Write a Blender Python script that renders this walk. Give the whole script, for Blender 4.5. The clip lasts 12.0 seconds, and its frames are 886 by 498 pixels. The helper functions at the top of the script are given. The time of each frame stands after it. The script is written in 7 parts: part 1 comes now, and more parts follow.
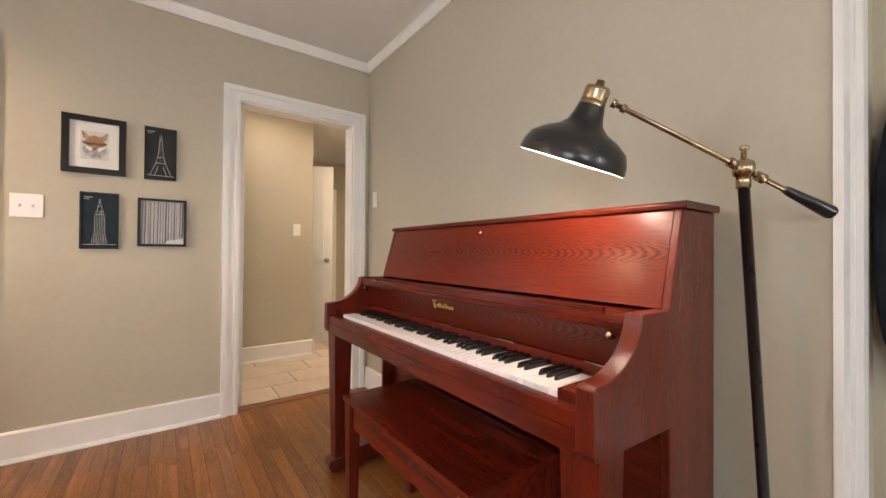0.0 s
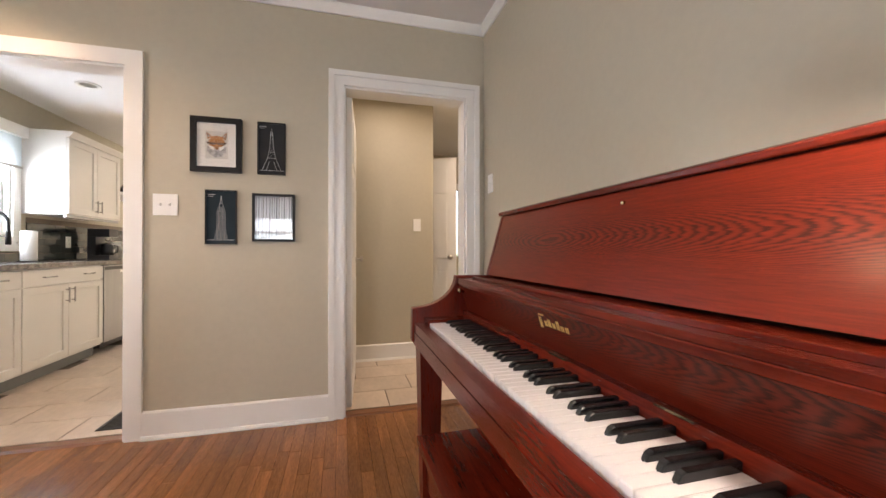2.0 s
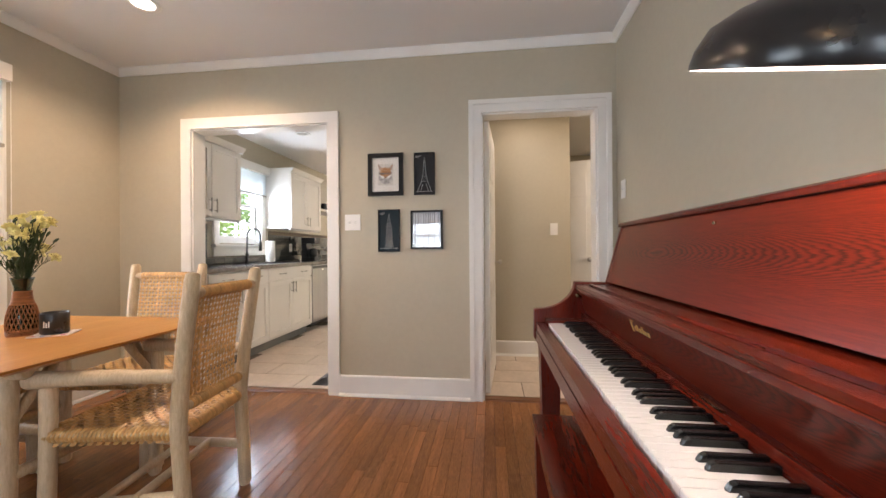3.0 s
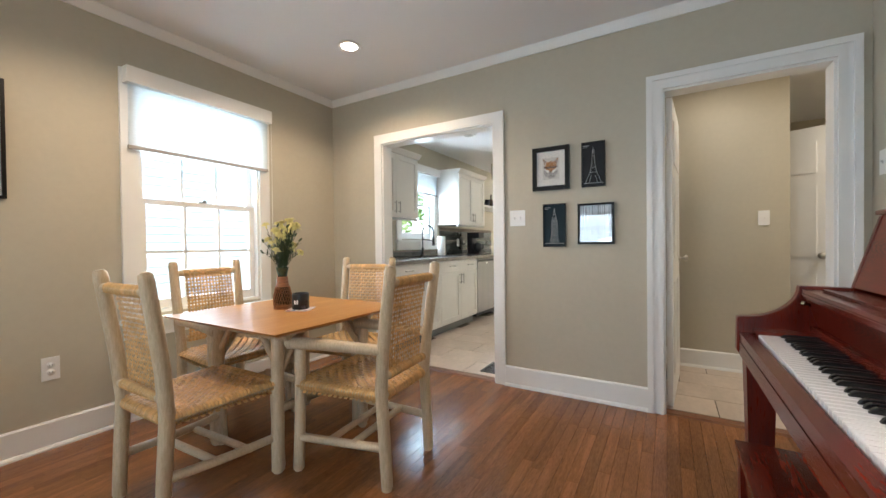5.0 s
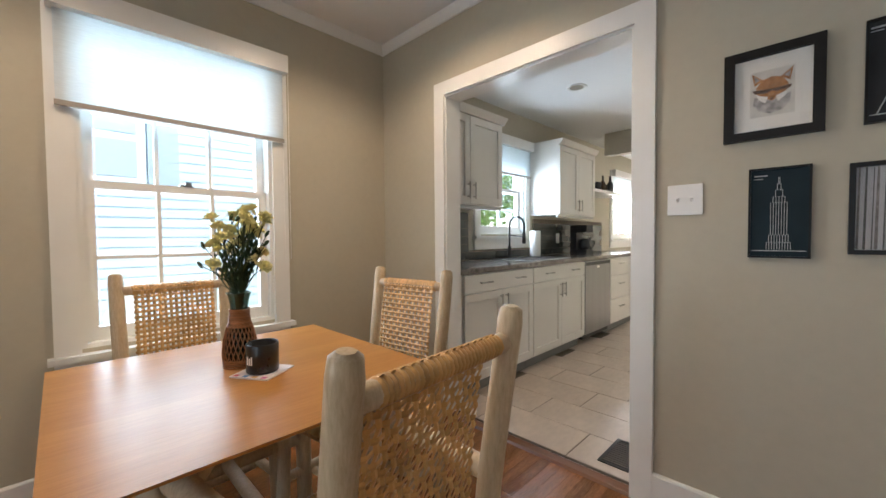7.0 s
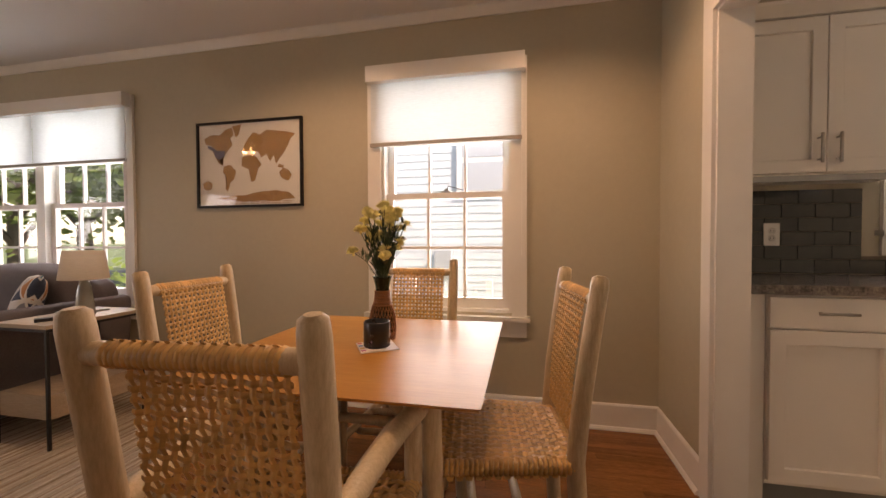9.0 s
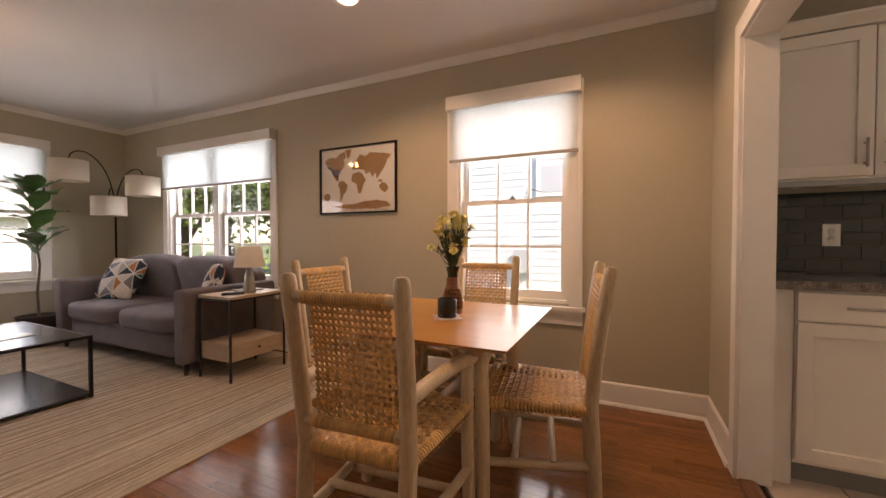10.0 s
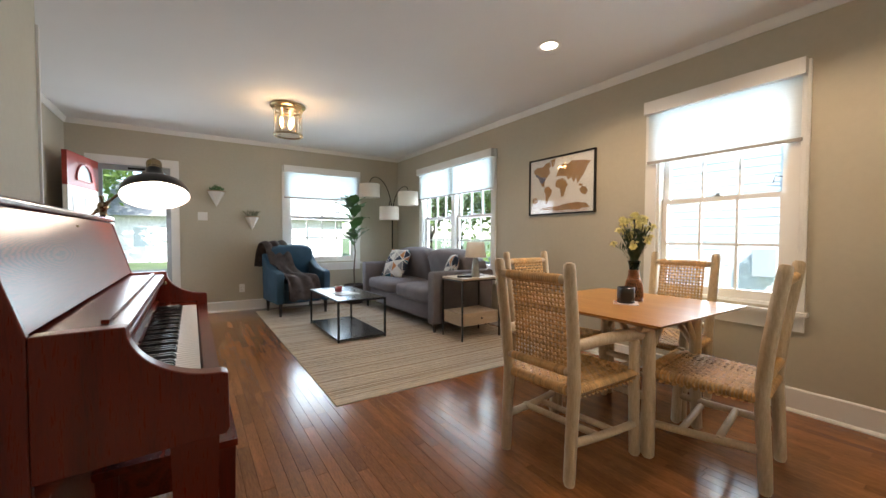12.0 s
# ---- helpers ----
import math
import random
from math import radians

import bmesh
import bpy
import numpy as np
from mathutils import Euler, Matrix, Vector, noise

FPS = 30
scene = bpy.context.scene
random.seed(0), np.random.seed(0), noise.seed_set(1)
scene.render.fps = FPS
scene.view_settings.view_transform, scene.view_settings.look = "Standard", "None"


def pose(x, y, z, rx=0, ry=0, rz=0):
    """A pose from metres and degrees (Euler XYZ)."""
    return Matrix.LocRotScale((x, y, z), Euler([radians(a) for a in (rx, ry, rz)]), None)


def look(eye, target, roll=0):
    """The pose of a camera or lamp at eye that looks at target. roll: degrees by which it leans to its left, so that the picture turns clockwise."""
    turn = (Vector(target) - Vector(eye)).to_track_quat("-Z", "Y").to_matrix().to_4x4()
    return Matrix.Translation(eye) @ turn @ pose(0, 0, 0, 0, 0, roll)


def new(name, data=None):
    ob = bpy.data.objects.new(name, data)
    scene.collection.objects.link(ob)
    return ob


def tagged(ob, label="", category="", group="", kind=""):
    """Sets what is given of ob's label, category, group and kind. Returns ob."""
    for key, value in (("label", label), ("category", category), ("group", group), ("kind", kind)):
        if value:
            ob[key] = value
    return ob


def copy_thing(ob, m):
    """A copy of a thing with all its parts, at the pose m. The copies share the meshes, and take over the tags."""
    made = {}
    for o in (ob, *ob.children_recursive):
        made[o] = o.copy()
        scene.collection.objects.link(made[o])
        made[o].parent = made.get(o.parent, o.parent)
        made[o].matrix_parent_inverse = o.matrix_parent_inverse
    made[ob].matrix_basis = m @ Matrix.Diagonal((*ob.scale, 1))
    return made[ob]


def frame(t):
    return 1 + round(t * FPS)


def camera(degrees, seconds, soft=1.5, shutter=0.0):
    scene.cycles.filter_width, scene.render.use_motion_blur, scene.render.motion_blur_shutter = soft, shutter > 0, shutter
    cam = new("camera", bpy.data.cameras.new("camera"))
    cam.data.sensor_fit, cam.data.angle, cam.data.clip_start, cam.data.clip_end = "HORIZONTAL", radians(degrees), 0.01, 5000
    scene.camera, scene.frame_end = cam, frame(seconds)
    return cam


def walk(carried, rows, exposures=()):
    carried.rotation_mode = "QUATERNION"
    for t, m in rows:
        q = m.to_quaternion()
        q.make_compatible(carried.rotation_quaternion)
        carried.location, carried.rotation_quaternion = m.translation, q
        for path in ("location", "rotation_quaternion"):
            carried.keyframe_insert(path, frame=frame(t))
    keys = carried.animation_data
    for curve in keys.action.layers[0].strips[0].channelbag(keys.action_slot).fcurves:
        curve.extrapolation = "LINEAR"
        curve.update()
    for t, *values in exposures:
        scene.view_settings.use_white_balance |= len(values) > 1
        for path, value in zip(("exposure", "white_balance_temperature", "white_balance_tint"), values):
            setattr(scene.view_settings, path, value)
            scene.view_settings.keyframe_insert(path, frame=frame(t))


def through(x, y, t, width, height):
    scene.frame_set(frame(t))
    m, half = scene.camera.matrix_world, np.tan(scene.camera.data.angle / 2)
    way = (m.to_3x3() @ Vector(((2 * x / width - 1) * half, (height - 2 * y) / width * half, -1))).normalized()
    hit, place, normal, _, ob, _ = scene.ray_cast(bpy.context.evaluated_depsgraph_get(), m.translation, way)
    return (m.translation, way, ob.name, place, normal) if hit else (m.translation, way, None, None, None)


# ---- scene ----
cam = camera(98.6, 12.0)
PATH = [
    (0, (0.428, 0.308, 1.06), (1.607, 1.923, 1.077), 0.4),
    (0.5, (0.547, 0.494, 1.038), (1.788, 2.062, 1.05), 0.5),
    (1, (0.656, 0.635, 1.018), (1.869, 2.225, 1.031), 0.5),
    (1.5, (0.751, 0.729, 1.021), (1.742, 2.466, 1.03), 0.4),
    (2, (0.799, 0.682, 1.028), (1.315, 2.614, 1.037), 0.0),
    (2.5, (0.838, 0.531, 1.06), (0.954, 2.528, 1.063), -0.2),
    (3, (0.867, 0.387, 1.076), (0.624, 2.372, 1.08), -0.4),
    (3.5, (0.92, 0.292, 1.083), (0.391, 2.221, 1.084), -0.5),
    (5.5, (0.734, 0.397, 1.099), (-0.344, 2.081, 1.057), -0.6),
    (6, (0.515, 0.699, 1.112), (-0.598, 2.359, 1.045), -0.5),
    (6.5, (0.354, 1.018, 1.135), (-0.858, 2.607, 1.067), -0.5),
    (6.7, (0.306, 1.165, 1.145), (-0.968, 2.706, 1.079), -0.5),
    (8.3, (0.067, 2.139, 1.126), (-1.92, 2.357, 1.074), -0.3),
    (8.5, (0.11, 2.223, 1.116), (-1.889, 2.199, 1.064), -0.4),
    (9, (0.287, 2.353, 1.107), (-1.67, 1.943, 1.064), -0.2),
    (9.5, (0.539, 2.483, 1.104), (-1.353, 1.837, 1.068), 0.0),
    (10, (0.71, 2.616, 1.104), (-1.102, 1.77, 1.061), -0.0),
    (10.5, (0.869, 2.758, 1.129), (-0.808, 1.668, 1.081), 0.1),
    (11, (0.997, 2.912, 1.123), (-0.506, 1.593, 1.067), 0.2),
    (11.5, (1.077, 3.022, 1.109), (-0.227, 1.507, 1.046), 0.1),
    (12, (1.126, 3.112, 1.109), (0.025, 1.443, 1.046), 0.2),
]
EXPOSURES = [(0, 2.5, 6700, 19), (1.0, 2.45, 6300, 20), (2.5, 2.33, 6500, 21), (3.5, 2.26, 5800, 15), (5.5, 2.08, 5600, 9), (6.7, 1.77, 5600, 10), (8.3, 1.25, 7700, 25), (9.0, 1.3, 8300, 34), (9.5, 1.45, 8300, 36), (10.5, 1.43, 7300, 27), (11.5, 1.52, 6300, 13), (12, 1.92, 6200, 13)]
walk(cam, [(t, look(eye, target, roll)) for t, eye, target, roll in PATH], EXPOSURES)

# ---- daylight ----
world = bpy.data.worlds.new("sky")
scene.world = world
world.use_nodes = True
wn = world.node_tree.nodes
sky = wn.new("ShaderNodeTexSky")
sky.sky_type, sky.sun_disc = "NISHITA", False
SUN_EL, SUN_AZ = 46.0, 26.0      # azimuth clockwise from +y
sky.sun_elevation, sky.sun_rotation = radians(SUN_EL), radians(SUN_AZ)
world.node_tree.links.new(sky.outputs[0], wn["Background"].inputs[0])
wn["Background"].inputs[1].default_value = 0.15
sun_data = bpy.data.lights.new("sun", "SUN")
sun_data.energy, sun_data.angle, sun_data.color = 3.6, radians(0.5), (1.0, 0.95, 0.88)
sun = new("sun", sun_data)
_d = Vector((math.sin(radians(SUN_AZ)) * math.cos(radians(SUN_EL)), math.cos(radians(SUN_AZ)) * math.cos(radians(SUN_EL)), math.sin(radians(SUN_EL))))
sun.matrix_world = look(_d * 30, (0, 0, 0))


def area_light(name, eye, target, sx, sy, watts, colour):
    d = bpy.data.lights.new(name, "AREA")
    d.shape, d.size, d.size_y, d.energy, d.color = "RECTANGLE", sx, sy, watts, colour
    ob = new(name, d)
    ob.matrix_world = look(eye, target)
    return ob


def point_light(name, at, watts, colour, radius=0.03):
    d = bpy.data.lights.new(name, "POINT")
    d.energy, d.color, d.shadow_soft_size = watts, colour, radius
    ob = new(name, d)
    ob.location = at
    return ob


def spot_light(name, eye, target, watts, colour, angle, radius=0.04, blend=0.6):
    d = bpy.data.lights.new(name, "SPOT")
    d.energy, d.color, d.shadow_soft_size, d.spot_size, d.spot_blend = watts, colour, radius, radians(angle), blend
    ob = new(name, d)
    ob.matrix_world = look(eye, target)
    return ob


DAY = (0.86, 0.95, 1.0)
IN = 0.255      # level of the indoor lights against the daylight outside
area_light("daylight_dining_window", (-2.62, 1.87, 1.50), (0, 1.87, 0.90), 0.90, 1.60, 56 * IN, DAY)
area_light("daylight_side_window", (-2.62, -1.49, 1.50), (0, -1.49, 0.75), 1.80, 1.60, 122 * IN, DAY)
area_light("daylight_front_window", (-0.70, -3.85, 1.50), (-0.70, -1.0, 0.45), 1.15, 1.60, 76 * IN, DAY)
area_light("daylight_front_door", (1.74, -3.45, 1.10), (1.74, -1.0, 0.20), 0.68, 1.85, 26 * IN, DAY)
area_light("daylight_kitchen_window", (-2.20, 4.62, 1.49), (0, 4.62, 1.2), 0.72, 0.62, 40 * IN, DAY)
# far window lamp, tinted warm and boosted as a fill for the kitchen cabinets
area_light("kitchen_far_window_fill", (-2.20, 7.95, 1.45), (0, 7.95, 1.2), 0.85, 0.7, 180 * IN, (1.0, 0.93, 0.84))
for lx, ly in ((-1.131, 1.127), (-1.155, 2.405)):
    spot_light("downlight_lamp", (lx, ly, 2.53), (lx, ly, 0), 58 * IN, (1.0, 0.71, 0.44), 150, blend=0.5)
point_light("ceiling_bulb_lamp", (0.18, -1.39, 2.34), 4 * IN, (1.0, 0.60, 0.27))
point_light("ceiling_bulb_lamp", (0.26, -1.33, 2.34), 4 * IN, (1.0, 0.60, 0.27))
# two added fill lights without fixtures, brightening the hall door and walls
area_light("hall_ceiling_fill", (2.55, 3.95, 2.42), (2.55, 3.95, 0), 0.3, 0.3, 22 * IN, (1.0, 0.80, 0.56))
area_light("hall_entry_fill", (1.2, 3.8, 2.42), (1.2, 3.8, 0), 0.25, 0.25, 4 * IN, (1.0, 0.82, 0.60))

# ---- materials ----
def material(name, colour, rough=0.5, metal=0.0, vary=0.0, scale=6.0, bump=0.0, bump_scale=80.0, stretch=(1, 1, 1), rand=0.0, spec=0.5, fine=0.0, fine_scale=60.0, coat=0.0):
    """A principled surface with colour variation at two scales, fine relief and uneven gloss."""
    m = bpy.data.materials.new(name)
    m.use_nodes = True
    nt = m.node_tree
    n, l = nt.nodes, nt.links
    b = n["Principled BSDF"]
    b.inputs["Base Color"].default_value = (*colour, 1)
    b.inputs["Roughness"].default_value, b.inputs["Metallic"].default_value = rough, metal
    b.inputs["Specular IOR Level"].default_value = spec
    b.inputs["Coat Weight"].default_value = coat
    b.inputs["Coat Roughness"].default_value = 0.12
    co = n.new("ShaderNodeTexCoord")
    mp = n.new("ShaderNodeMapping")
    mp.inputs["Scale"].default_value = stretch
    l.new(co.outputs["Object"], mp.inputs["Vector"])
    if vary or rand or fine:
        hsv = n.new("ShaderNodeHueSaturation")
        hsv.inputs["Color"].default_value = (*colour, 1)
        total = None
        for amount, sc in ((vary, scale), (fine, fine_scale)):
            if not amount:
                continue
            t = n.new("ShaderNodeTexNoise")
            t.inputs["Scale"].default_value, t.inputs["Detail"].default_value = sc, 6
            l.new(mp.outputs[0], t.inputs["Vector"])
            r = n.new("ShaderNodeMapRange")
            r.inputs[1].default_value, r.inputs[2].default_value = 0.3, 0.7
            r.inputs[3].default_value, r.inputs[4].default_value = -amount, amount
            l.new(t.outputs[0], r.inputs[0])
            if total is None:
                total = r.outputs[0]
            else:
                a = n.new("ShaderNodeMath")
                l.new(total, a.inputs[0]), l.new(r.outputs[0], a.inputs[1])
                total = a.outputs[0]
        if rand:
            oi = n.new("ShaderNodeObjectInfo")
            gi = n.new("ShaderNodeNewGeometry")
            s = n.new("ShaderNodeMath")
            l.new(oi.outputs["Random"], s.inputs[0]), l.new(gi.outputs["Random Per Island"], s.inputs[1])
            fr = n.new("ShaderNodeMath")
            fr.operation = "FRACT"
            l.new(s.outputs[0], fr.inputs[0])
            r = n.new("ShaderNodeMapRange")
            r.inputs[3].default_value, r.inputs[4].default_value = -rand, rand
            l.new(fr.outputs[0], r.inputs[0])
            if total is None:
                total = r.outputs[0]
            else:
                a = n.new("ShaderNodeMath")
                l.new(total, a.inputs[0]), l.new(r.outputs[0], a.inputs[1])
                total = a.outputs[0]
        v = n.new("ShaderNodeMath")
        v.inputs[1].default_value = 1.0
        l.new(total, v.inputs[0])
        l.new(v.outputs[0], hsv.inputs["Value"])
        l.new(hsv.outputs[0], b.inputs["Base Color"])
        rr = n.new("ShaderNodeMapRange")
        rr.inputs[1].default_value, rr.inputs[2].default_value = -0.4, 0.4
        rr.inputs[3].default_value, rr.inputs[4].default_value = min(1, rough * 1.15), rough * 0.85
        l.new(total, rr.inputs[0])
        l.new(rr.outputs[0], b.inputs["Roughness"])
    if bump:
        t = n.new("ShaderNodeTexNoise")
        t.inputs["Scale"].default_value, t.inputs["Detail"].default_value = bump_scale, 4
        l.new(mp.outputs[0], t.inputs["Vector"])
        bp = n.new("ShaderNodeBump")
        bp.inputs["Strength"].default_value, bp.inputs["Distance"].default_value = bump, 0.002
        l.new(t.outputs[0], bp.inputs["Height"])
        l.new(bp.outputs[0], b.inputs["Normal"])
    return m


def wood(name, dark, light, rough, grain=9.0, stretch=(1, 1, 0.08), rand=0.0, bump=0.12, distort=3.0, coat=0.0, rings=3.0):
    """Wood with long grain along the axis of the smallest stretch, broad figure and fine pores."""
    m = bpy.data.materials.new(name)
    m.use_nodes = True
    nt = m.node_tree
    n, l = nt.nodes, nt.links
    b = n["Principled BSDF"]
    b.inputs["Roughness"].default_value = rough
    b.inputs["Coat Weight"].default_value = coat
    b.inputs["Coat Roughness"].default_value = 0.18
    co = n.new("ShaderNodeTexCoord")
    oi = n.new("ShaderNodeObjectInfo")
    gi = n.new("ShaderNodeNewGeometry")
    s = n.new("ShaderNodeMath")
    l.new(oi.outputs["Random"], s.inputs[0]), l.new(gi.outputs["Random Per Island"], s.inputs[1])
    fr = n.new("ShaderNodeMath")
    fr.operation = "FRACT"
    l.new(s.outputs[0], fr.inputs[0])
    mp = n.new("ShaderNodeMapping")
    mp.inputs["Scale"].default_value = stretch
    off = n.new("ShaderNodeVectorMath")
    off.operation = "SCALE"
    off.inputs[0].default_value = (13.0, 7.0, 5.0)
    l.new(fr.outputs[0], off.inputs["Scale"])
    l.new(co.outputs["Object"], mp.inputs["Vector"])
    if rand:
        l.new(off.outputs[0], mp.inputs["Location"])
    broad = n.new("ShaderNodeTexNoise")
    broad.inputs["Scale"].default_value, broad.inputs["Detail"].default_value, broad.inputs["Distortion"].default_value = grain * 0.5, 3, 0.4
    l.new(mp.outputs[0], broad.inputs["Vector"])
    ring = n.new("ShaderNodeMath")
    ring.operation = "MULTIPLY"
    ring.inputs[1].default_value = rings * 6.0
    l.new(broad.outputs[0], ring.inputs[0])
    sn = n.new("ShaderNodeMath")
    sn.operation = "SINE"
    l.new(ring.outputs[0], sn.inputs[0])
    fine = n.new("ShaderNodeTexNoise")
    fine.inputs["Scale"].default_value, fine.inputs["Detail"].default_value, fine.inputs["Roughness"].default_value = grain * 9, 5, 0.7
    l.new(mp.outputs[0], fine.inputs["Vector"])
    a = n.new("ShaderNodeMath")
    a.operation = "MULTIPLY_ADD"
    a.inputs[1].default_value = 0.13
    l.new(sn.outputs[0], a.inputs[0])
    l.new(fine.outputs[0], a.inputs[2])
    last = a.outputs[0]
    if rand:
        r = n.new("ShaderNodeMapRange")
        r.inputs[3].default_value, r.inputs[4].default_value = -rand, rand
        l.new(fr.outputs[0], r.inputs[0])
        c = n.new("ShaderNodeMath")
        l.new(last, c.inputs[0]), l.new(r.outputs[0], c.inputs[1])
        last = c.outputs[0]
    ramp = n.new("ShaderNodeValToRGB")
    ramp.color_ramp.elements[0].position, ramp.color_ramp.elements[1].position = 0.15, 0.85
    ramp.color_ramp.elements[0].color, ramp.color_ramp.elements[1].color = (*dark, 1), (*light, 1)
    l.new(last, ramp.inputs[0])
    l.new(ramp.outputs[0], b.inputs["Base Color"])
    rr = n.new("ShaderNodeMapRange")
    rr.inputs[3].default_value, rr.inputs[4].default_value = rough * 1.25, rough * 0.8
    l.new(fine.outputs[0], rr.inputs[0])
    l.new(rr.outputs[0], b.inputs["Roughness"])
    bp = n.new("ShaderNodeBump")
    bp.inputs["Strength"].default_value, bp.inputs["Distance"].default_value = bump, 0.002
    l.new(fine.outputs[0], bp.inputs["Height"])
    l.new(bp.outputs[0], b.inputs["Normal"])
    return m


def emitter(name, colour, strength):
    m = bpy.data.materials.new(name)
    m.use_nodes = True
    b = m.node_tree.nodes["Principled BSDF"]
    b.inputs["Base Color"].default_value = (*colour, 1)
    b.inputs["Emission Color"].default_value = (*colour, 1)
    b.inputs["Emission Strength"].default_value = strength
    return m


def clear_glass(name, tint=(1, 1, 1), gloss=0.06, rough=0.0):
    m = bpy.data.materials.new(name)
    m.use_nodes = True
    nt = m.node_tree
    n, l = nt.nodes, nt.links
    n.remove(n["Principled BSDF"])
    tr, gl, mx, lw = n.new("ShaderNodeBsdfTransparent"), n.new("ShaderNodeBsdfGlossy"), n.new("ShaderNodeMixShader"), n.new("ShaderNodeLayerWeight")
    pw, sc = n.new("ShaderNodeMath"), n.new("ShaderNodeMath")
    pw.operation, sc.operation = "POWER", "MULTIPLY_ADD"
    pw.inputs[1].default_value, sc.inputs[1].default_value, sc.inputs[2].default_value = 4.0, 0.6, gloss * 0.6
    tr.inputs[0].default_value = (*tint, 1)
    gl.inputs["Roughness"].default_value = rough
    lw.inputs[0].default_value = 0.5
    l.new(lw.outputs["Facing"], pw.inputs[0]), l.new(pw.outputs[0], sc.inputs[0])
    l.new(sc.outputs[0], mx.inputs[0]), l.new(tr.outputs[0], mx.inputs[1]), l.new(gl.outputs[0], mx.inputs[2])
    l.new(mx.outputs[0], n["Material Output"].inputs[0])
    return m


def fabric_shade(name, colour, through=0.5, weave=240.0, clear=0.0):
    """Cloth that lets light through."""
    m = bpy.data.materials.new(name)
    m.use_nodes = True
    nt = m.node_tree
    n, l = nt.nodes, nt.links
    n.remove(n["Principled BSDF"])
    df, tl, mx = n.new("ShaderNodeBsdfDiffuse"), n.new("ShaderNodeBsdfTranslucent"), n.new("ShaderNodeMixShader")
    co, wv, rp = n.new("ShaderNodeTexCoord"), n.new("ShaderNodeTexNoise"), n.new("ShaderNodeMapRange")
    mp = n.new("ShaderNodeMapping")
    mp.inputs["Scale"].default_value = (0.15, 0.15, 2.0)
    wv.inputs["Scale"].default_value, wv.inputs["Detail"].default_value = weave, 4
    l.new(co.outputs["Object"], mp.inputs[0]), l.new(mp.outputs[0], wv.inputs["Vector"])
    rp.inputs[3].default_value, rp.inputs[4].default_value = 0.82, 1.1
    l.new(wv.outputs[0], rp.inputs[0])
    hs = n.new("ShaderNodeHueSaturation")
    hs.inputs["Color"].default_value = (*colour, 1)
    l.new(rp.outputs[0], hs.inputs["Value"])
    l.new(hs.outputs[0], df.inputs[0]), l.new(hs.outputs[0], tl.inputs[0])
    mx.inputs[0].default_value = through
    l.new(df.outputs[0], mx.inputs[1]), l.new(tl.outputs[0], mx.inputs[2])
    out = mx.outputs[0]
    if clear:
        tp, m2 = n.new("ShaderNodeBsdfTransparent"), n.new("ShaderNodeMixShader")
        m2.inputs[0].default_value = clear
        l.new(out, m2.inputs[1]), l.new(tp.outputs[0], m2.inputs[2])
        out = m2.outputs[0]
    l.new(out, n["Material Output"].inputs[0])
    return m


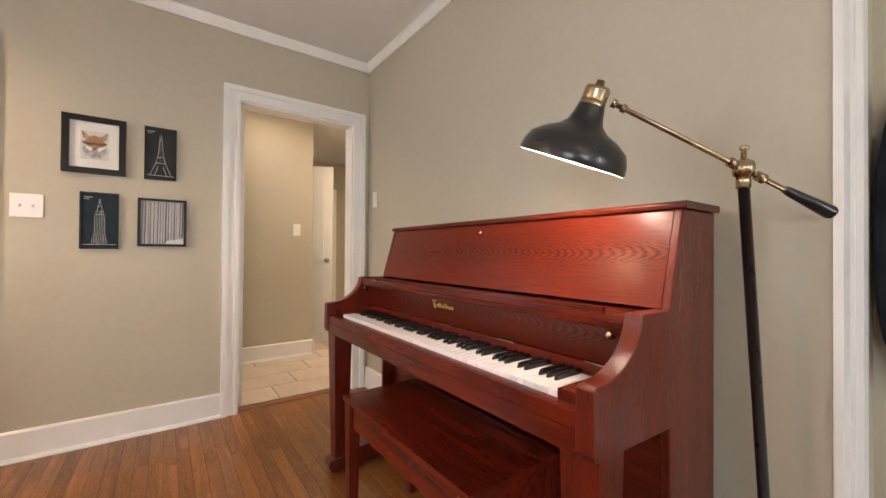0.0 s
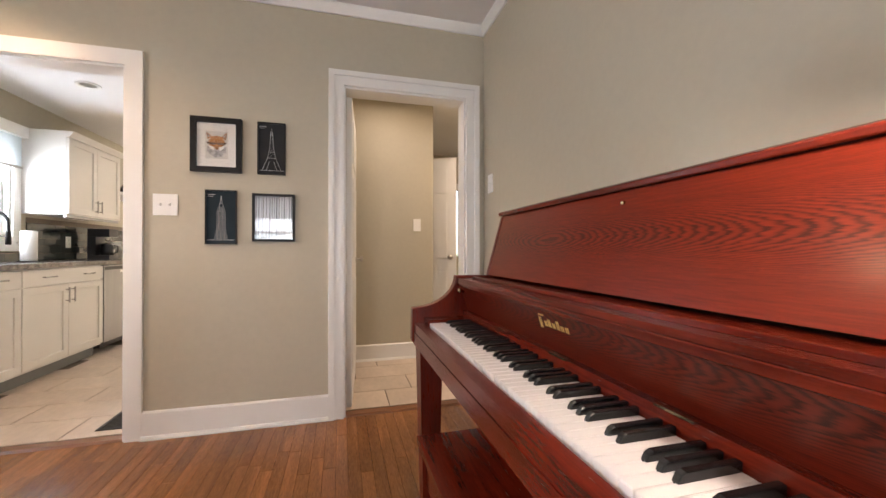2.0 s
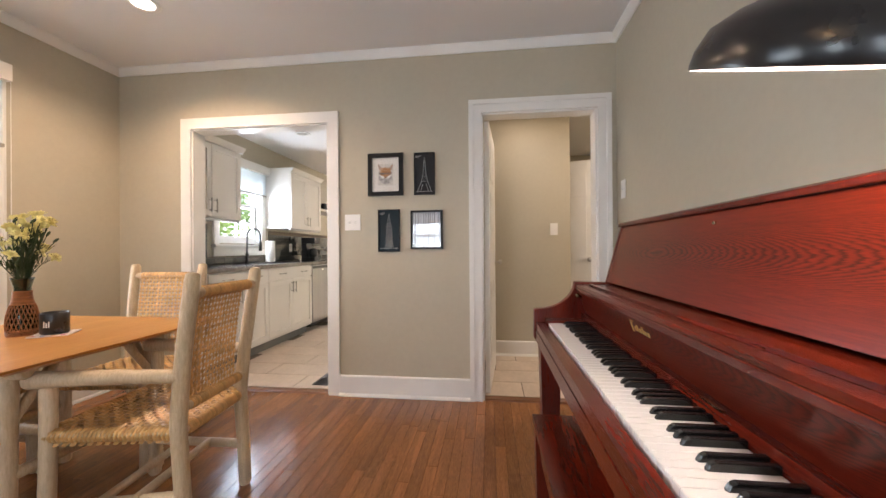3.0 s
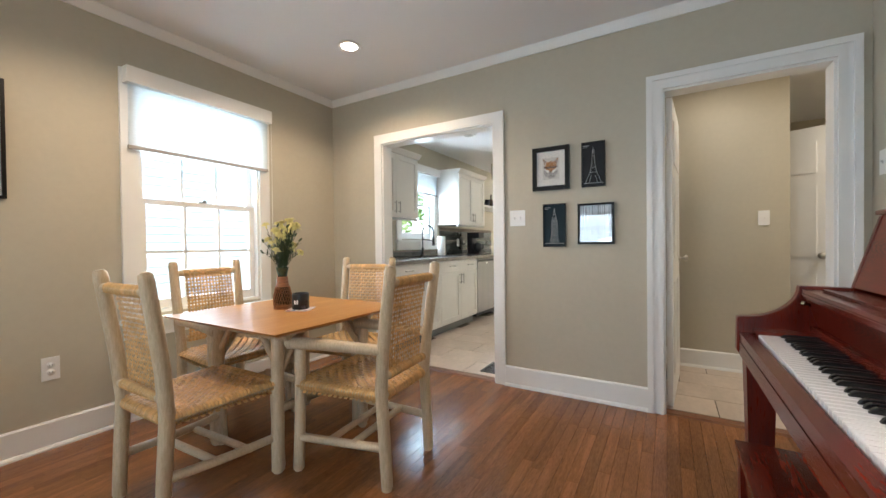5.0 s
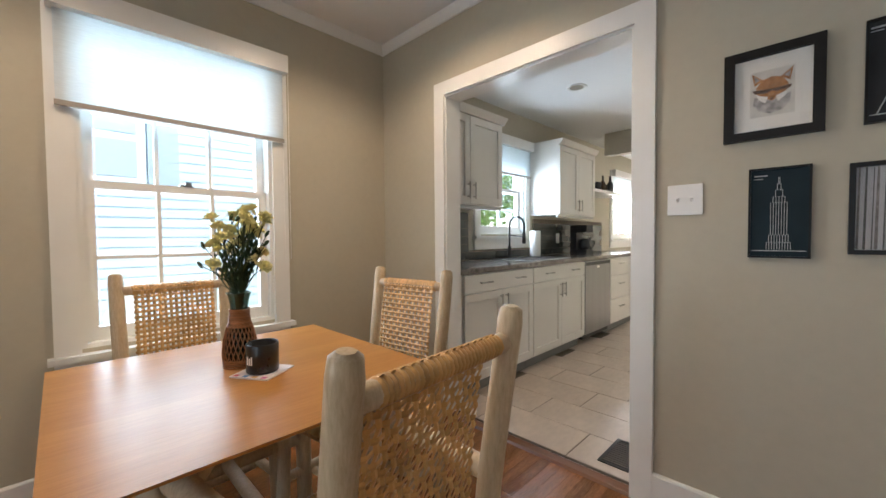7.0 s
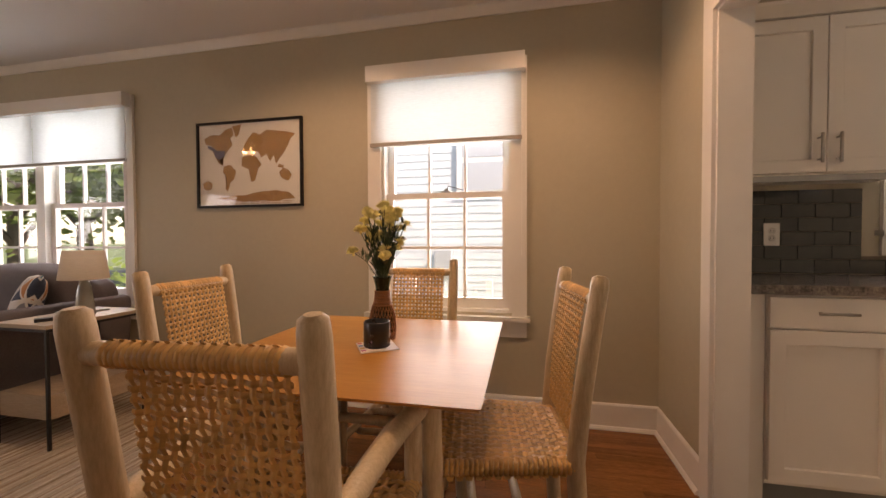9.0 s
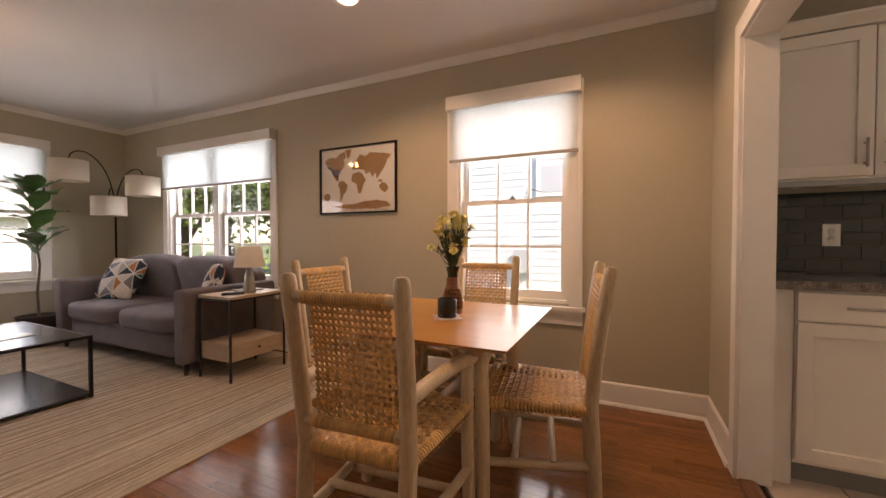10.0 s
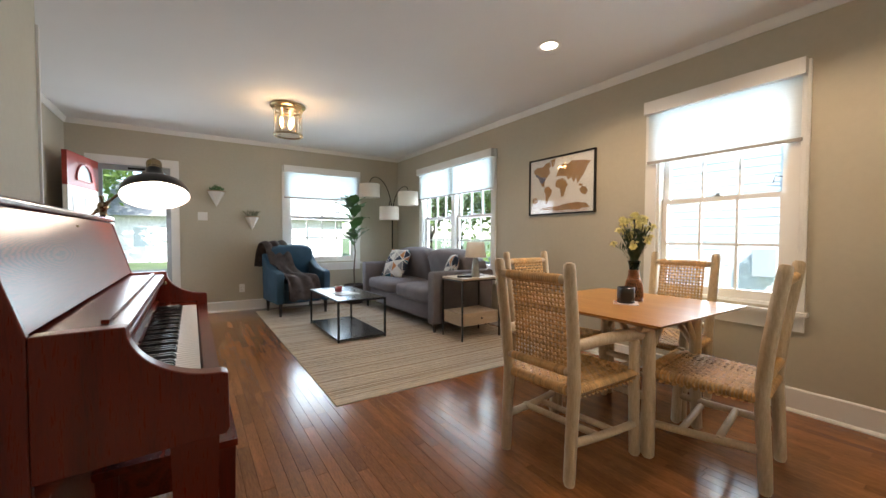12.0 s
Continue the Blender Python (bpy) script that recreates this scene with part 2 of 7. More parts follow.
def oak_figure(name, dark, light, rough, centre, coat=0.12):
    """Red oak veneer whose flame figure runs along y round a centre (y, z)."""
    m = bpy.data.materials.new(name)
    m.use_nodes = True
    nt = m.node_tree
    n, l = nt.nodes, nt.links
    b = n["Principled BSDF"]
    b.inputs["Roughness"].default_value = rough
    b.inputs["Coat Weight"].default_value, b.inputs["Coat Roughness"].default_value = coat, 0.16
    b.inputs["Specular IOR Level"].default_value = 0.25

    def math_(op, a, c=0.0, d=None):
        k = n.new("ShaderNodeMath")
        k.operation = op
        for i, v in enumerate((a, c, d)):
            if v is None:
                continue
            if isinstance(v, (int, float)):
                k.inputs[i].default_value = v
            else:
                l.new(v, k.inputs[i])
        return k.outputs[0]
    co, sp, mp = n.new("ShaderNodeTexCoord"), n.new("ShaderNodeSeparateXYZ"), n.new("ShaderNodeMapping")
    l.new(co.outputs["Object"], sp.inputs[0])
    mp.inputs["Scale"].default_value = (16, 0.8, 16)
    l.new(co.outputs["Object"], mp.inputs[0])
    wob, fine = n.new("ShaderNodeTexNoise"), n.new("ShaderNodeTexNoise")
    wob.inputs["Scale"].default_value, wob.inputs["Detail"].default_value = 1.6, 3
    fine.inputs["Scale"].default_value, fine.inputs["Detail"].default_value, fine.inputs["Roughness"].default_value = 14, 5, 0.7
    l.new(co.outputs["Object"], wob.inputs["Vector"]), l.new(mp.outputs[0], fine.inputs["Vector"])
    dz = math_("ADD", math_("SUBTRACT", sp.outputs[2], centre[1]), math_("MULTIPLY_ADD", wob.outputs[0], 0.05, -0.025))
    z2 = math_("MULTIPLY", dz, dz)
    y = math_("SUBTRACT", sp.outputs[1], centre[0])
    ya = math_("SQRT", math_("MULTIPLY_ADD", y, y, 0.012))
    flame = math_("MULTIPLY_ADD", z2, 95.0, ya)
    flame = math_("MULTIPLY_ADD", wob.outputs[0], 0.10, flame)
    flame = math_("MULTIPLY_ADD", fine.outputs[0], 0.055, flame)
    ring = math_("POWER", math_("MULTIPLY_ADD", math_("SINE", math_("MULTIPLY", flame, 215.0)), 0.5, 0.5), 1.6)
    fade = math_("DIVIDE", 1.0, math_("MULTIPLY_ADD", z2, 260.0, 1.0))
    val = math_("SUBTRACT", math_("MULTIPLY_ADD", fine.outputs[0], 0.75, 0.26), math_("MULTIPLY", math_("MULTIPLY", ring, fade), 0.42))
    ramp = n.new("ShaderNodeValToRGB")
    ramp.color_ramp.elements[0].position, ramp.color_ramp.elements[1].position = 0.18, 0.72
    ramp.color_ramp.elements[0].color, ramp.color_ramp.elements[1].color = (*dark, 1), (*light, 1)
    l.new(val, ramp.inputs[0]), l.new(ramp.outputs[0], b.inputs["Base Color"])
    bp = n.new("ShaderNodeBump")
    bp.inputs["Strength"].default_value, bp.inputs["Distance"].default_value = 0.06, 0.002
    l.new(fine.outputs[0], bp.inputs["Height"]), l.new(bp.outputs[0], b.inputs["Normal"])
    return m


PIANO_FIG = oak_figure("cherry_red_oak_flame", (0.036, 0.0035, 0.0018), (0.165, 0.0165, 0.0055), 0.28, (0.30, 1.03))
PIANO_FIG2 = oak_figure("cherry_red_oak_straight", (0.024, 0.0025, 0.0015), (0.120, 0.013, 0.0048), 0.30, (0.45, 0.845))
WALL = material("sage_greige_paint", (0.480, 0.440, 0.343), 0.62, vary=0.03, scale=1.3, bump=0.12, bump_scale=260, fine=0.02, fine_scale=30)
CEIL = material("ceiling_paint", (0.79, 0.79, 0.79), 0.8, vary=0.02, scale=1.0, bump=0.12, bump_scale=180)
TRIM = material("white_gloss_trim", (0.80, 0.79, 0.76), 0.32, vary=0.03, scale=5, bump=0.03, bump_scale=40)
CABINET = material("white_cabinet_paint", (0.78, 0.75, 0.70), 0.35, vary=0.02, scale=3, bump=0.03, bump_scale=60)
PLATE = material("white_plastic_plate", (0.82, 0.81, 0.78), 0.3, vary=0.01)
FLOORWOOD = wood("oak_floor_stain", (0.115, 0.042, 0.012), (0.44, 0.180, 0.056), 0.18, grain=7, stretch=(5, 0.4, 1), rand=0.10, bump=0.05, rings=1.5)
THRESH = wood("oak_threshold", (0.12, 0.045, 0.016), (0.24, 0.10, 0.04), 0.3, grain=8, stretch=(0.5, 8, 8))
GAP = material("dark_joint", (0.02, 0.012, 0.008), 0.8)
PIANO = wood("cherry_red_oak_veneer", (0.040, 0.004, 0.002), (0.160, 0.016, 0.0055), 0.25, grain=4.0, stretch=(5.5, 0.45, 5.5), bump=0.08, rings=6.0, coat=0.25)
PIANO_V = wood("cherry_red_oak_upright", (0.040, 0.004, 0.002), (0.145, 0.0155, 0.006), 0.28, grain=9, stretch=(3, 3, 0.25), bump=0.08, rings=2.5, coat=0.25)
LOG = wood("peeled_log", (0.43, 0.315, 0.180), (0.74, 0.60, 0.405), 0.42, grain=7, stretch=(2, 2, 0.35), bump=0.2, rings=1.2)
TABLE = wood("honey_maple_top", (0.37, 0.165, 0.040), (0.52, 0.255, 0.070), 0.30, grain=6, stretch=(4, 0.25, 4), bump=0.03, rings=1.2)
for _m in (PIANO, PIANO_V):
    _m.node_tree.nodes["Principled BSDF"].inputs["Specular IOR Level"].default_value = 0.3
    _m.node_tree.nodes["Principled BSDF"].inputs["Coat Weight"].default_value = 0.15
TABLE.node_tree.nodes["Principled BSDF"].inputs["Specular IOR Level"].default_value = 0.18
FLOORWOOD.node_tree.nodes["Principled BSDF"].inputs["Specular IOR Level"].default_value = 0.48
CANE = material("rattan_cane", (0.62, 0.375, 0.140), 0.34, vary=0.16, scale=9, rand=0.16, bump=0.25, bump_scale=160, fine=0.1, fine_scale=90)
GLASS = clear_glass("window_glass", (0.97, 1.0, 0.99))
SHADE = fabric_shade("linen_roller_shade", (0.84, 0.90, 0.925), 0.38, clear=0.12)
LAMPSHADE = fabric_shade("white_lamp_fabric", (0.90, 0.85, 0.77), 0.5)
BLACK = material("black_enamel", (0.008, 0.008, 0.009), 0.28, vary=0.1, scale=20, coat=0.2)
BLACKMATT = material("black_powder_coat", (0.013, 0.013, 0.014), 0.5, vary=0.15, scale=30, bump=0.06, bump_scale=300)
BRASS = material("antique_brass", (0.40, 0.31, 0.19), 0.26, metal=1.0, vary=0.12, scale=25)
CHROME = material("brushed_nickel", (0.46, 0.44, 0.41), 0.3, metal=1.0, vary=0.06, scale=40)
STEEL = material("stainless_front", (0.30, 0.30, 0.30), 0.34, metal=1.0, vary=0.05, scale=30, stretch=(1, 1, 0.05))
IVORY = material("white_key_plastic", (0.76, 0.74, 0.75), 0.2, vary=0.015)
EBONY = material("black_key", (0.010, 0.010, 0.011), 0.22)
DARKFRAME = material("black_picture_frame", (0.012, 0.011, 0.010), 0.38, vary=0.1, scale=40)

# ---- mesh helpers ----
def box(bm, lo, hi, m=None):
    x0, y0, z0 = lo
    x1, y1, z1 = hi
    vs = [bm.verts.new((m @ Vector(c)) if m else c) for c in ((x0, y0, z0), (x1, y0, z0), (x1, y1, z0), (x0, y1, z0), (x0, y0, z1), (x1, y0, z1), (x1, y1, z1), (x0, y1, z1))]
    for f in ((3, 2, 1, 0), (4, 5, 6, 7), (0, 1, 5, 4), (1, 2, 6, 5), (2, 3, 7, 6), (3, 0, 4, 7)):
        bm.faces.new([vs[i] for i in f])


def boxes(*pairs):
    bm = bmesh.new()
    for lo, hi in pairs:
        box(bm, lo, hi)
    return bm


def bevel(bm, width, segments=2):
    bmesh.ops.bevel(bm, geom=[e for e in bm.edges if len(e.link_faces) == 2 and e.calc_face_angle(0) > 0.5], offset=width, segments=segments, profile=0.5, affect="EDGES", clamp_overlap=True)
    return bm


def tube(bm, pts, radii, sides=10, caps=True):
    """A round bar through the points, with one radius or a radius a point."""
    pts = [Vector(p) for p in pts]
    if not isinstance(radii, (list, tuple)):
        radii = [radii] * len(pts)
    rings = []
    ref = Vector((0.31, 0.17, 0.93))
    for i, p in enumerate(pts):
        d = (pts[min(i + 1, len(pts) - 1)] - pts[max(i - 1, 0)]).normalized()
        if abs(d.dot(ref)) > 0.95:
            ref = Vector((0.9, 0.3, 0.1))
        u = d.cross(ref).normalized()
        v = d.cross(u)
        rings.append([bm.verts.new(p + radii[i] * (math.cos(2 * math.pi * k / sides) * u + math.sin(2 * math.pi * k / sides) * v)) for k in range(sides)])
    for a, b in zip(rings, rings[1:]):
        for k in range(sides):
            f = bm.faces.new((a[k], a[(k + 1) % sides], b[(k + 1) % sides], b[k]))
            f.smooth = True
    if caps:
        bm.faces.new(rings[0])
        bm.faces.new(rings[-1][::-1])
    return bm


def lathe(bm, profile, sides=24, m=None, closed=False):
    """A turned body about z from (radius, height) pairs."""
    rings = []
    for r, z in profile:
        if r < 1e-5:
            p = Vector((0, 0, z))
            rings.append([bm.verts.new((m @ p) if m else p)])
        else:
            ring = []
            for k in range(sides):
                p = Vector((r * math.cos(2 * math.pi * k / sides), r * math.sin(2 * math.pi * k / sides), z))
                ring.append(bm.verts.new((m @ p) if m else p))
            rings.append(ring)
    for a, b in zip(rings, rings[1:]):
        for k in range(sides):
            j = (k + 1) % sides
            if len(a) == 1 and len(b) == 1:
                continue
            if len(a) == 1:
                f = bm.faces.new((a[0], b[j], b[k]))
            elif len(b) == 1:
                f = bm.faces.new((a[k], a[j], b[0]))
            else:
                f = bm.faces.new((a[k], a[j], b[j], b[k]))
            f.smooth = True
    return bm


def prism(bm, outline, axis, a, b):
    """An outline of (u, v) pairs pushed from a to b along axis x, y or z."""
    def p(u, v, w):
        return {"x": (w, u, v), "y": (u, w, v), "z": (u, v, w)}[axis]
    va, vb = [bm.verts.new(p(u, v, a)) for u, v in outline], [bm.verts.new(p(u, v, b)) for u, v in outline]
    n = len(outline)
    bm.faces.new(va), bm.faces.new(vb[::-1])
    for i in range(n):
        bm.faces.new((va[i], vb[i], vb[(i + 1) % n], va[(i + 1) % n]))
    bmesh.ops.recalc_face_normals(bm, faces=bm.faces)
    return bm


def cushion(bm, size, m=None, puff=1.0, cuts=8, power=4.0):
    """A soft block: a grid cube rounded off like an upholstered pad."""
    sx, sy, sz = [s / 2 for s in size]
    tmp = bmesh.new()
    bmesh.ops.create_cube(tmp, size=2)
    bmesh.ops.subdivide_edges(tmp, edges=tmp.edges, cuts=cuts, use_grid_fill=True)
    for v in tmp.verts:
        c = v.co
        q = (abs(c.x) ** power + abs(c.y) ** power + abs(c.z) ** power) ** (1 / power)
        c = c / q
        crown = puff * 0.18 * (1 - c.x * c.x) * (1 - c.y * c.y)
        v.co = Vector((c.x * sx, c.y * sy, c.z * sz * (1 + crown)))
        v.co += noise.noise_vector(v.co * 9) * 0.004
    me = bpy.data.meshes.new("tmp")
    if m:
        tmp.transform(m)
    tmp.to_mesh(me)
    n0 = len(bm.faces)
    bm.from_mesh(me)
    bm.faces.ensure_lookup_table()
    for f in bm.faces[n0:]:
        f.smooth = True
    bpy.data.meshes.remove(me)
    tmp.free()
    return bm


def part(name, bm, mat, parent=None, label="", smooth=False):
    me = bpy.data.meshes.new(name)
    if smooth:
        for f in bm.faces:
            f.smooth = True
    bm.to_mesh(me)
    bm.free()
    me.materials.append(mat)
    ob = new(name, me)
    if parent:
        ob.parent = parent
    if label:
        tagged(ob, label)
    return ob


def thing(name, label, category, m=None, group="", kind=""):
    ob = new(name)
    ob.empty_display_size = 0.1
    if m:
        ob.matrix_basis = m
    return tagged(ob, label, category, group, kind)


def structure(name, bm, mat, label, category):
    return tagged(part(name, bm, mat), label, category, "", "structure")


# ---- the shell of the house ----
H, KH = 2.545, 2.45
XW, XE, XE2, YN, YS, YJ, T = -2.085, 1.735, 2.40, 3.115, -3.30, 0.495, 0.12


def wall_with_holes(axis, w0, w1, a0, a1, z0, z1, holes):
    """A wall slab from w0 to w1 across, a0 to a1 along, with openings (a0, a1, z0, z1) cut through."""
    bm = bmesh.new()
    cuts = sorted({a0, a1, *[h[0] for h in holes], *[h[1] for h in holes]})
    for p, q in zip(cuts, cuts[1:]):
        mid = (p + q) / 2
        zs = [z0]
        for h in sorted(h for h in holes if h[0] < mid < h[1]):
            zs += [h[2], h[3]]
        zs.append(z1)
        for k in range(0, len(zs) - 1, 2):
            if zs[k + 1] - zs[k] > 0.001:
                box(bm, (w0, p, zs[k]) if axis == "y" else (p, w0, zs[k]), (w1, q, zs[k + 1]) if axis == "y" else (q, w1, zs[k + 1]))
    bmesh.ops.remove_doubles(bm, verts=bm.verts, dist=1e-5)
    return bm


W1 = (1.868, 0.842, 0.66, 2.13)        # centre along the wall, clear width, sill, head
W2 = (-1.492, 1.74, 0.66, 2.135)
W3 = (-0.705, 1.10, 0.69, 2.14)
WK = (4.62, 0.78, 1.17, 2.08)
WK2 = (7.95, 0.90, 1.10, 2.08)


def hole(w):
    return (w[0] - w[1] / 2, w[0] + w[1] / 2, w[2], w[3])


KIT, HAL, FRONT, CLOSET = (-1.447, -0.327, 0.0, 2.030), (0.815, 1.605, 0.0, 2.045), (1.345, 2.135, 0.0, 2.05), (1.81, 2.03, 0.0, 2.03)
structure("wall_north", wall_with_holes("x", YN, YN + T, XW, XE + T, 0, H, [KIT, HAL]), WALL, "sage greige painted wall with two openings", "wall")
structure("wall_west", wall_with_holes("y", XW - T, XW, YS - T, 9.3, 0, H, [hole(W1), hole(W2), hole(WK), hole(WK2)]), WALL, "sage greige painted outer wall with windows", "wall")
structure("wall_south", wall_with_holes("x", YS - T, YS, XW, XE2 + T, 0, H, [hole(W3), FRONT]), WALL, "sage greige front wall with window and door", "wall")
structure("wall_east", wall_with_holes("y", XE, XE + T, YJ + T, YN, 0, H, []), WALL, "sage greige painted wall behind the piano", "wall")
structure("wall_closet", wall_with_holes("x", YJ, YJ + T, XE, XE2 + T, 0, H, [CLOSET]), WALL, "short painted wall with the closet door", "wall")
structure("wall_east_entry", wall_with_holes("y", XE2, XE2 + T, YS, YJ, 0, H, []), WALL, "painted wall beside the front door", "wall")
structure("ceiling", boxes(((XW - T, YS - T, H), (XE2 + T, YN + T, H + 0.1))), CEIL, "white painted ceiling", "ceiling")
# kitchen and hall shells
structure("wall_kitchen_east", wall_with_holes("y", 0.36, 0.46, YN + T, 9.3, 0, KH, []), WALL, "painted kitchen wall", "wall")
structure("wall_kitchen_north", wall_with_holes("x", 9.2, 9.3, XW, 0.36, 0, KH, []), WALL, "painted kitchen end wall", "wall")
structure("wall_kitchen_header", boxes(((XW + 0.34, 6.35, 2.17), (0.36, 6.47, KH))), WALL, "painted header between kitchen and breakfast room", "wall")
structure("ceiling_kitchen", boxes(((XW, YN + T, KH), (0.46, 9.3, KH + 0.08))), CEIL, "white kitchen ceiling", "ceiling")
structure("wall_hall_north", boxes(((0.46, 4.30, 0), (1.665, 4.42, 2.44))), WALL, "painted hall wall", "wall")
structure("wall_hall_end", wall_with_holes("x", 6.15, 6.27, 0.46, 3.3, 0, 2.44, [(2.22, 2.52, 0.95, 1.95)]), WALL, "painted end wall of the hall", "wall")
structure("wall_hall_east", boxes(((3.2, YN + T, 0), (3.3, 6.15, 2.44))), WALL, "painted hall side wall", "wall")
structure("wall_hall_south", boxes(((XE + T, YN, 0), (3.3, YN + T, 2.44))), WALL, "painted hall wall", "wall")
structure("ceiling_hall", boxes(((0.46, YN + T, 2.44), (3.3, 6.27, 2.52))), CEIL, "white hall ceiling", "ceiling")


def run(name, segs, profile, mat, label, category):
    """A moulding: profile (out, up) pairs pushed along straight stretches ((x0, y0), (x1, y1), (nx, ny) into the room)."""
    bm = bmesh.new()
    for (x0, y0), (x1, y1), (nx, ny) in segs:
        a, b = [], []
        for o, z in profile:
            a.append(bm.verts.new((x0 + nx * o, y0 + ny * o, z)))
            b.append(bm.verts.new((x1 + nx * o, y1 + ny * o, z)))
        n = len(profile)
        for i in range(n):
            bm.faces.new((a[i], b[i], b[(i + 1) % n], a[(i + 1) % n]))
        bm.faces.new(a), bm.faces.new(b[::-1])
    bmesh.ops.recalc_face_normals(bm, faces=bm.faces)
    return structure(name, bm, mat, label, category)


BASE = [(0, 0), (0.030, 0), (0.030, 0.008), (0.022, 0.020), (0.017, 0.022), (0.017, 0.143), (0.011, 0.150), (0, 0.152)]
CROWN = [(0, H - 0.062), (0.012, H - 0.062), (0.016, H - 0.052), (0.026, H - 0.030), (0.032, H - 0.014), (0.032, H), (0, H)]
run("baseboard_north", [((XW + 0.03, YN), (-1.533, YN), (0, -1)), ((-0.247, YN), (0.727, YN), (0, -1)), ((1.70, YN), (XE - 0.03, YN), (0, -1))], BASE, TRIM, "white painted wooden baseboard", "baseboard")
run("baseboard_west", [((XW, YS), (XW, YN), (1, 0))], BASE, TRIM, "white painted wooden baseboard", "baseboard")
run("baseboard_south", [((XW + 0.03, YS), (1.255, YS), (0, 1)), ((2.225, YS), (XE2, YS), (0, 1))], BASE, TRIM, "white painted wooden baseboard", "baseboard")
run("baseboard_east", [((XE, YJ), (XE, YN), (-1, 0)), ((XE2, YS + 0.03), (XE2, YJ), (-1, 0))], BASE, TRIM, "white painted wooden baseboard", "baseboard")
run("baseboard_hall", [((0.46, 4.30), (1.665, 4.30), (0, -1)), ((1.665, 4.27), (1.665, 4.42), (1, 0)), ((0.46, 6.15), (3.2, 6.15), (0, -1)), ((XE + T, YN + T), (3.2, YN + T), (0, 1))], BASE, TRIM, "white painted hall baseboard", "baseboard")
run("crown_trim", [((XW, YN), (XE, YN), (0, -1)), ((XW, YS), (XW, YN), (1, 0)), ((XW, YS), (XE2, YS), (0, 1)), ((XE, YJ), (XE, YN), (-1, 0)), ((XE2, YS), (XE2, YJ), (-1, 0)), ((XE, YJ), (XE2, YJ), (0, -1))], CROWN, TRIM, "narrow white crown moulding", "moulding")


def casing(name, axis, w, sign, a0, a1, top, width, stepped, depth, label):
    """Door trim round an opening on the face w, proud towards sign, and the jamb lining through the wall."""
    bm = bmesh.new()
    p = 0.018

    def put(u0, u1, z0, z1, d0, d1):
        lo, hi = min(w + sign * d0, w + sign * d1), max(w + sign * d0, w + sign * d1)
        if axis == "x":
            box(bm, (u0, lo, z0), (u1, hi, z1))
        else:
            box(bm, (lo, u0, z0), (hi, u1, z1))
    put(a0 - width, a0, 0, top, 0, p)
    put(a1, a1 + width, 0, top, 0, p)
    put(a0 - width, a1 + width, top, top + width, 0, p)
    if stepped:
        for k, (i, o) in enumerate(((0.0, 0.022), (0.058, 0.09))):
            put(a0 - o, a0 - i, 0, top + i, p, p + 0.006 + 0.006 * k)
            put(a1 + i, a1 + o, 0, top + i, p, p + 0.006 + 0.006 * k)
            put(a0 - o, a1 + o, top + i, top + o, p, p + 0.006 + 0.006 * k)
    bevel(bm, 0.0025, 1)
    t = 0.012
    put(a0, a0 + t, 0, top, -depth, 0.002)
    put(a1 - t, a1, 0, top, -depth, 0.002)
    put(a0 + t, a1 - t, top - t, top, -depth, 0.002)
    return structure(name, bm, TRIM, label, "trim")


casing("trim_kitchen_opening", "x", YN, -1, KIT[0], KIT[1], KIT[3], 0.083, False, T + 0.003, "flat white casing round the kitchen opening")
casing("trim_hall_door", "x", YN, -1, HAL[0], HAL[1], HAL[3], 0.092, True, T + 0.003, "stepped white casing round the hall doorway")
casing("trim_front_door", "x", YS, 1, FRONT[0], FRONT[1], FRONT[3], 0.085, False, T + 0.003, "white casing round the front door")
casing("trim_closet", "x", YJ, -1, CLOSET[0], CLOSET[1], CLOSET[3], 0.085, False, T, "white casing round the closet door")


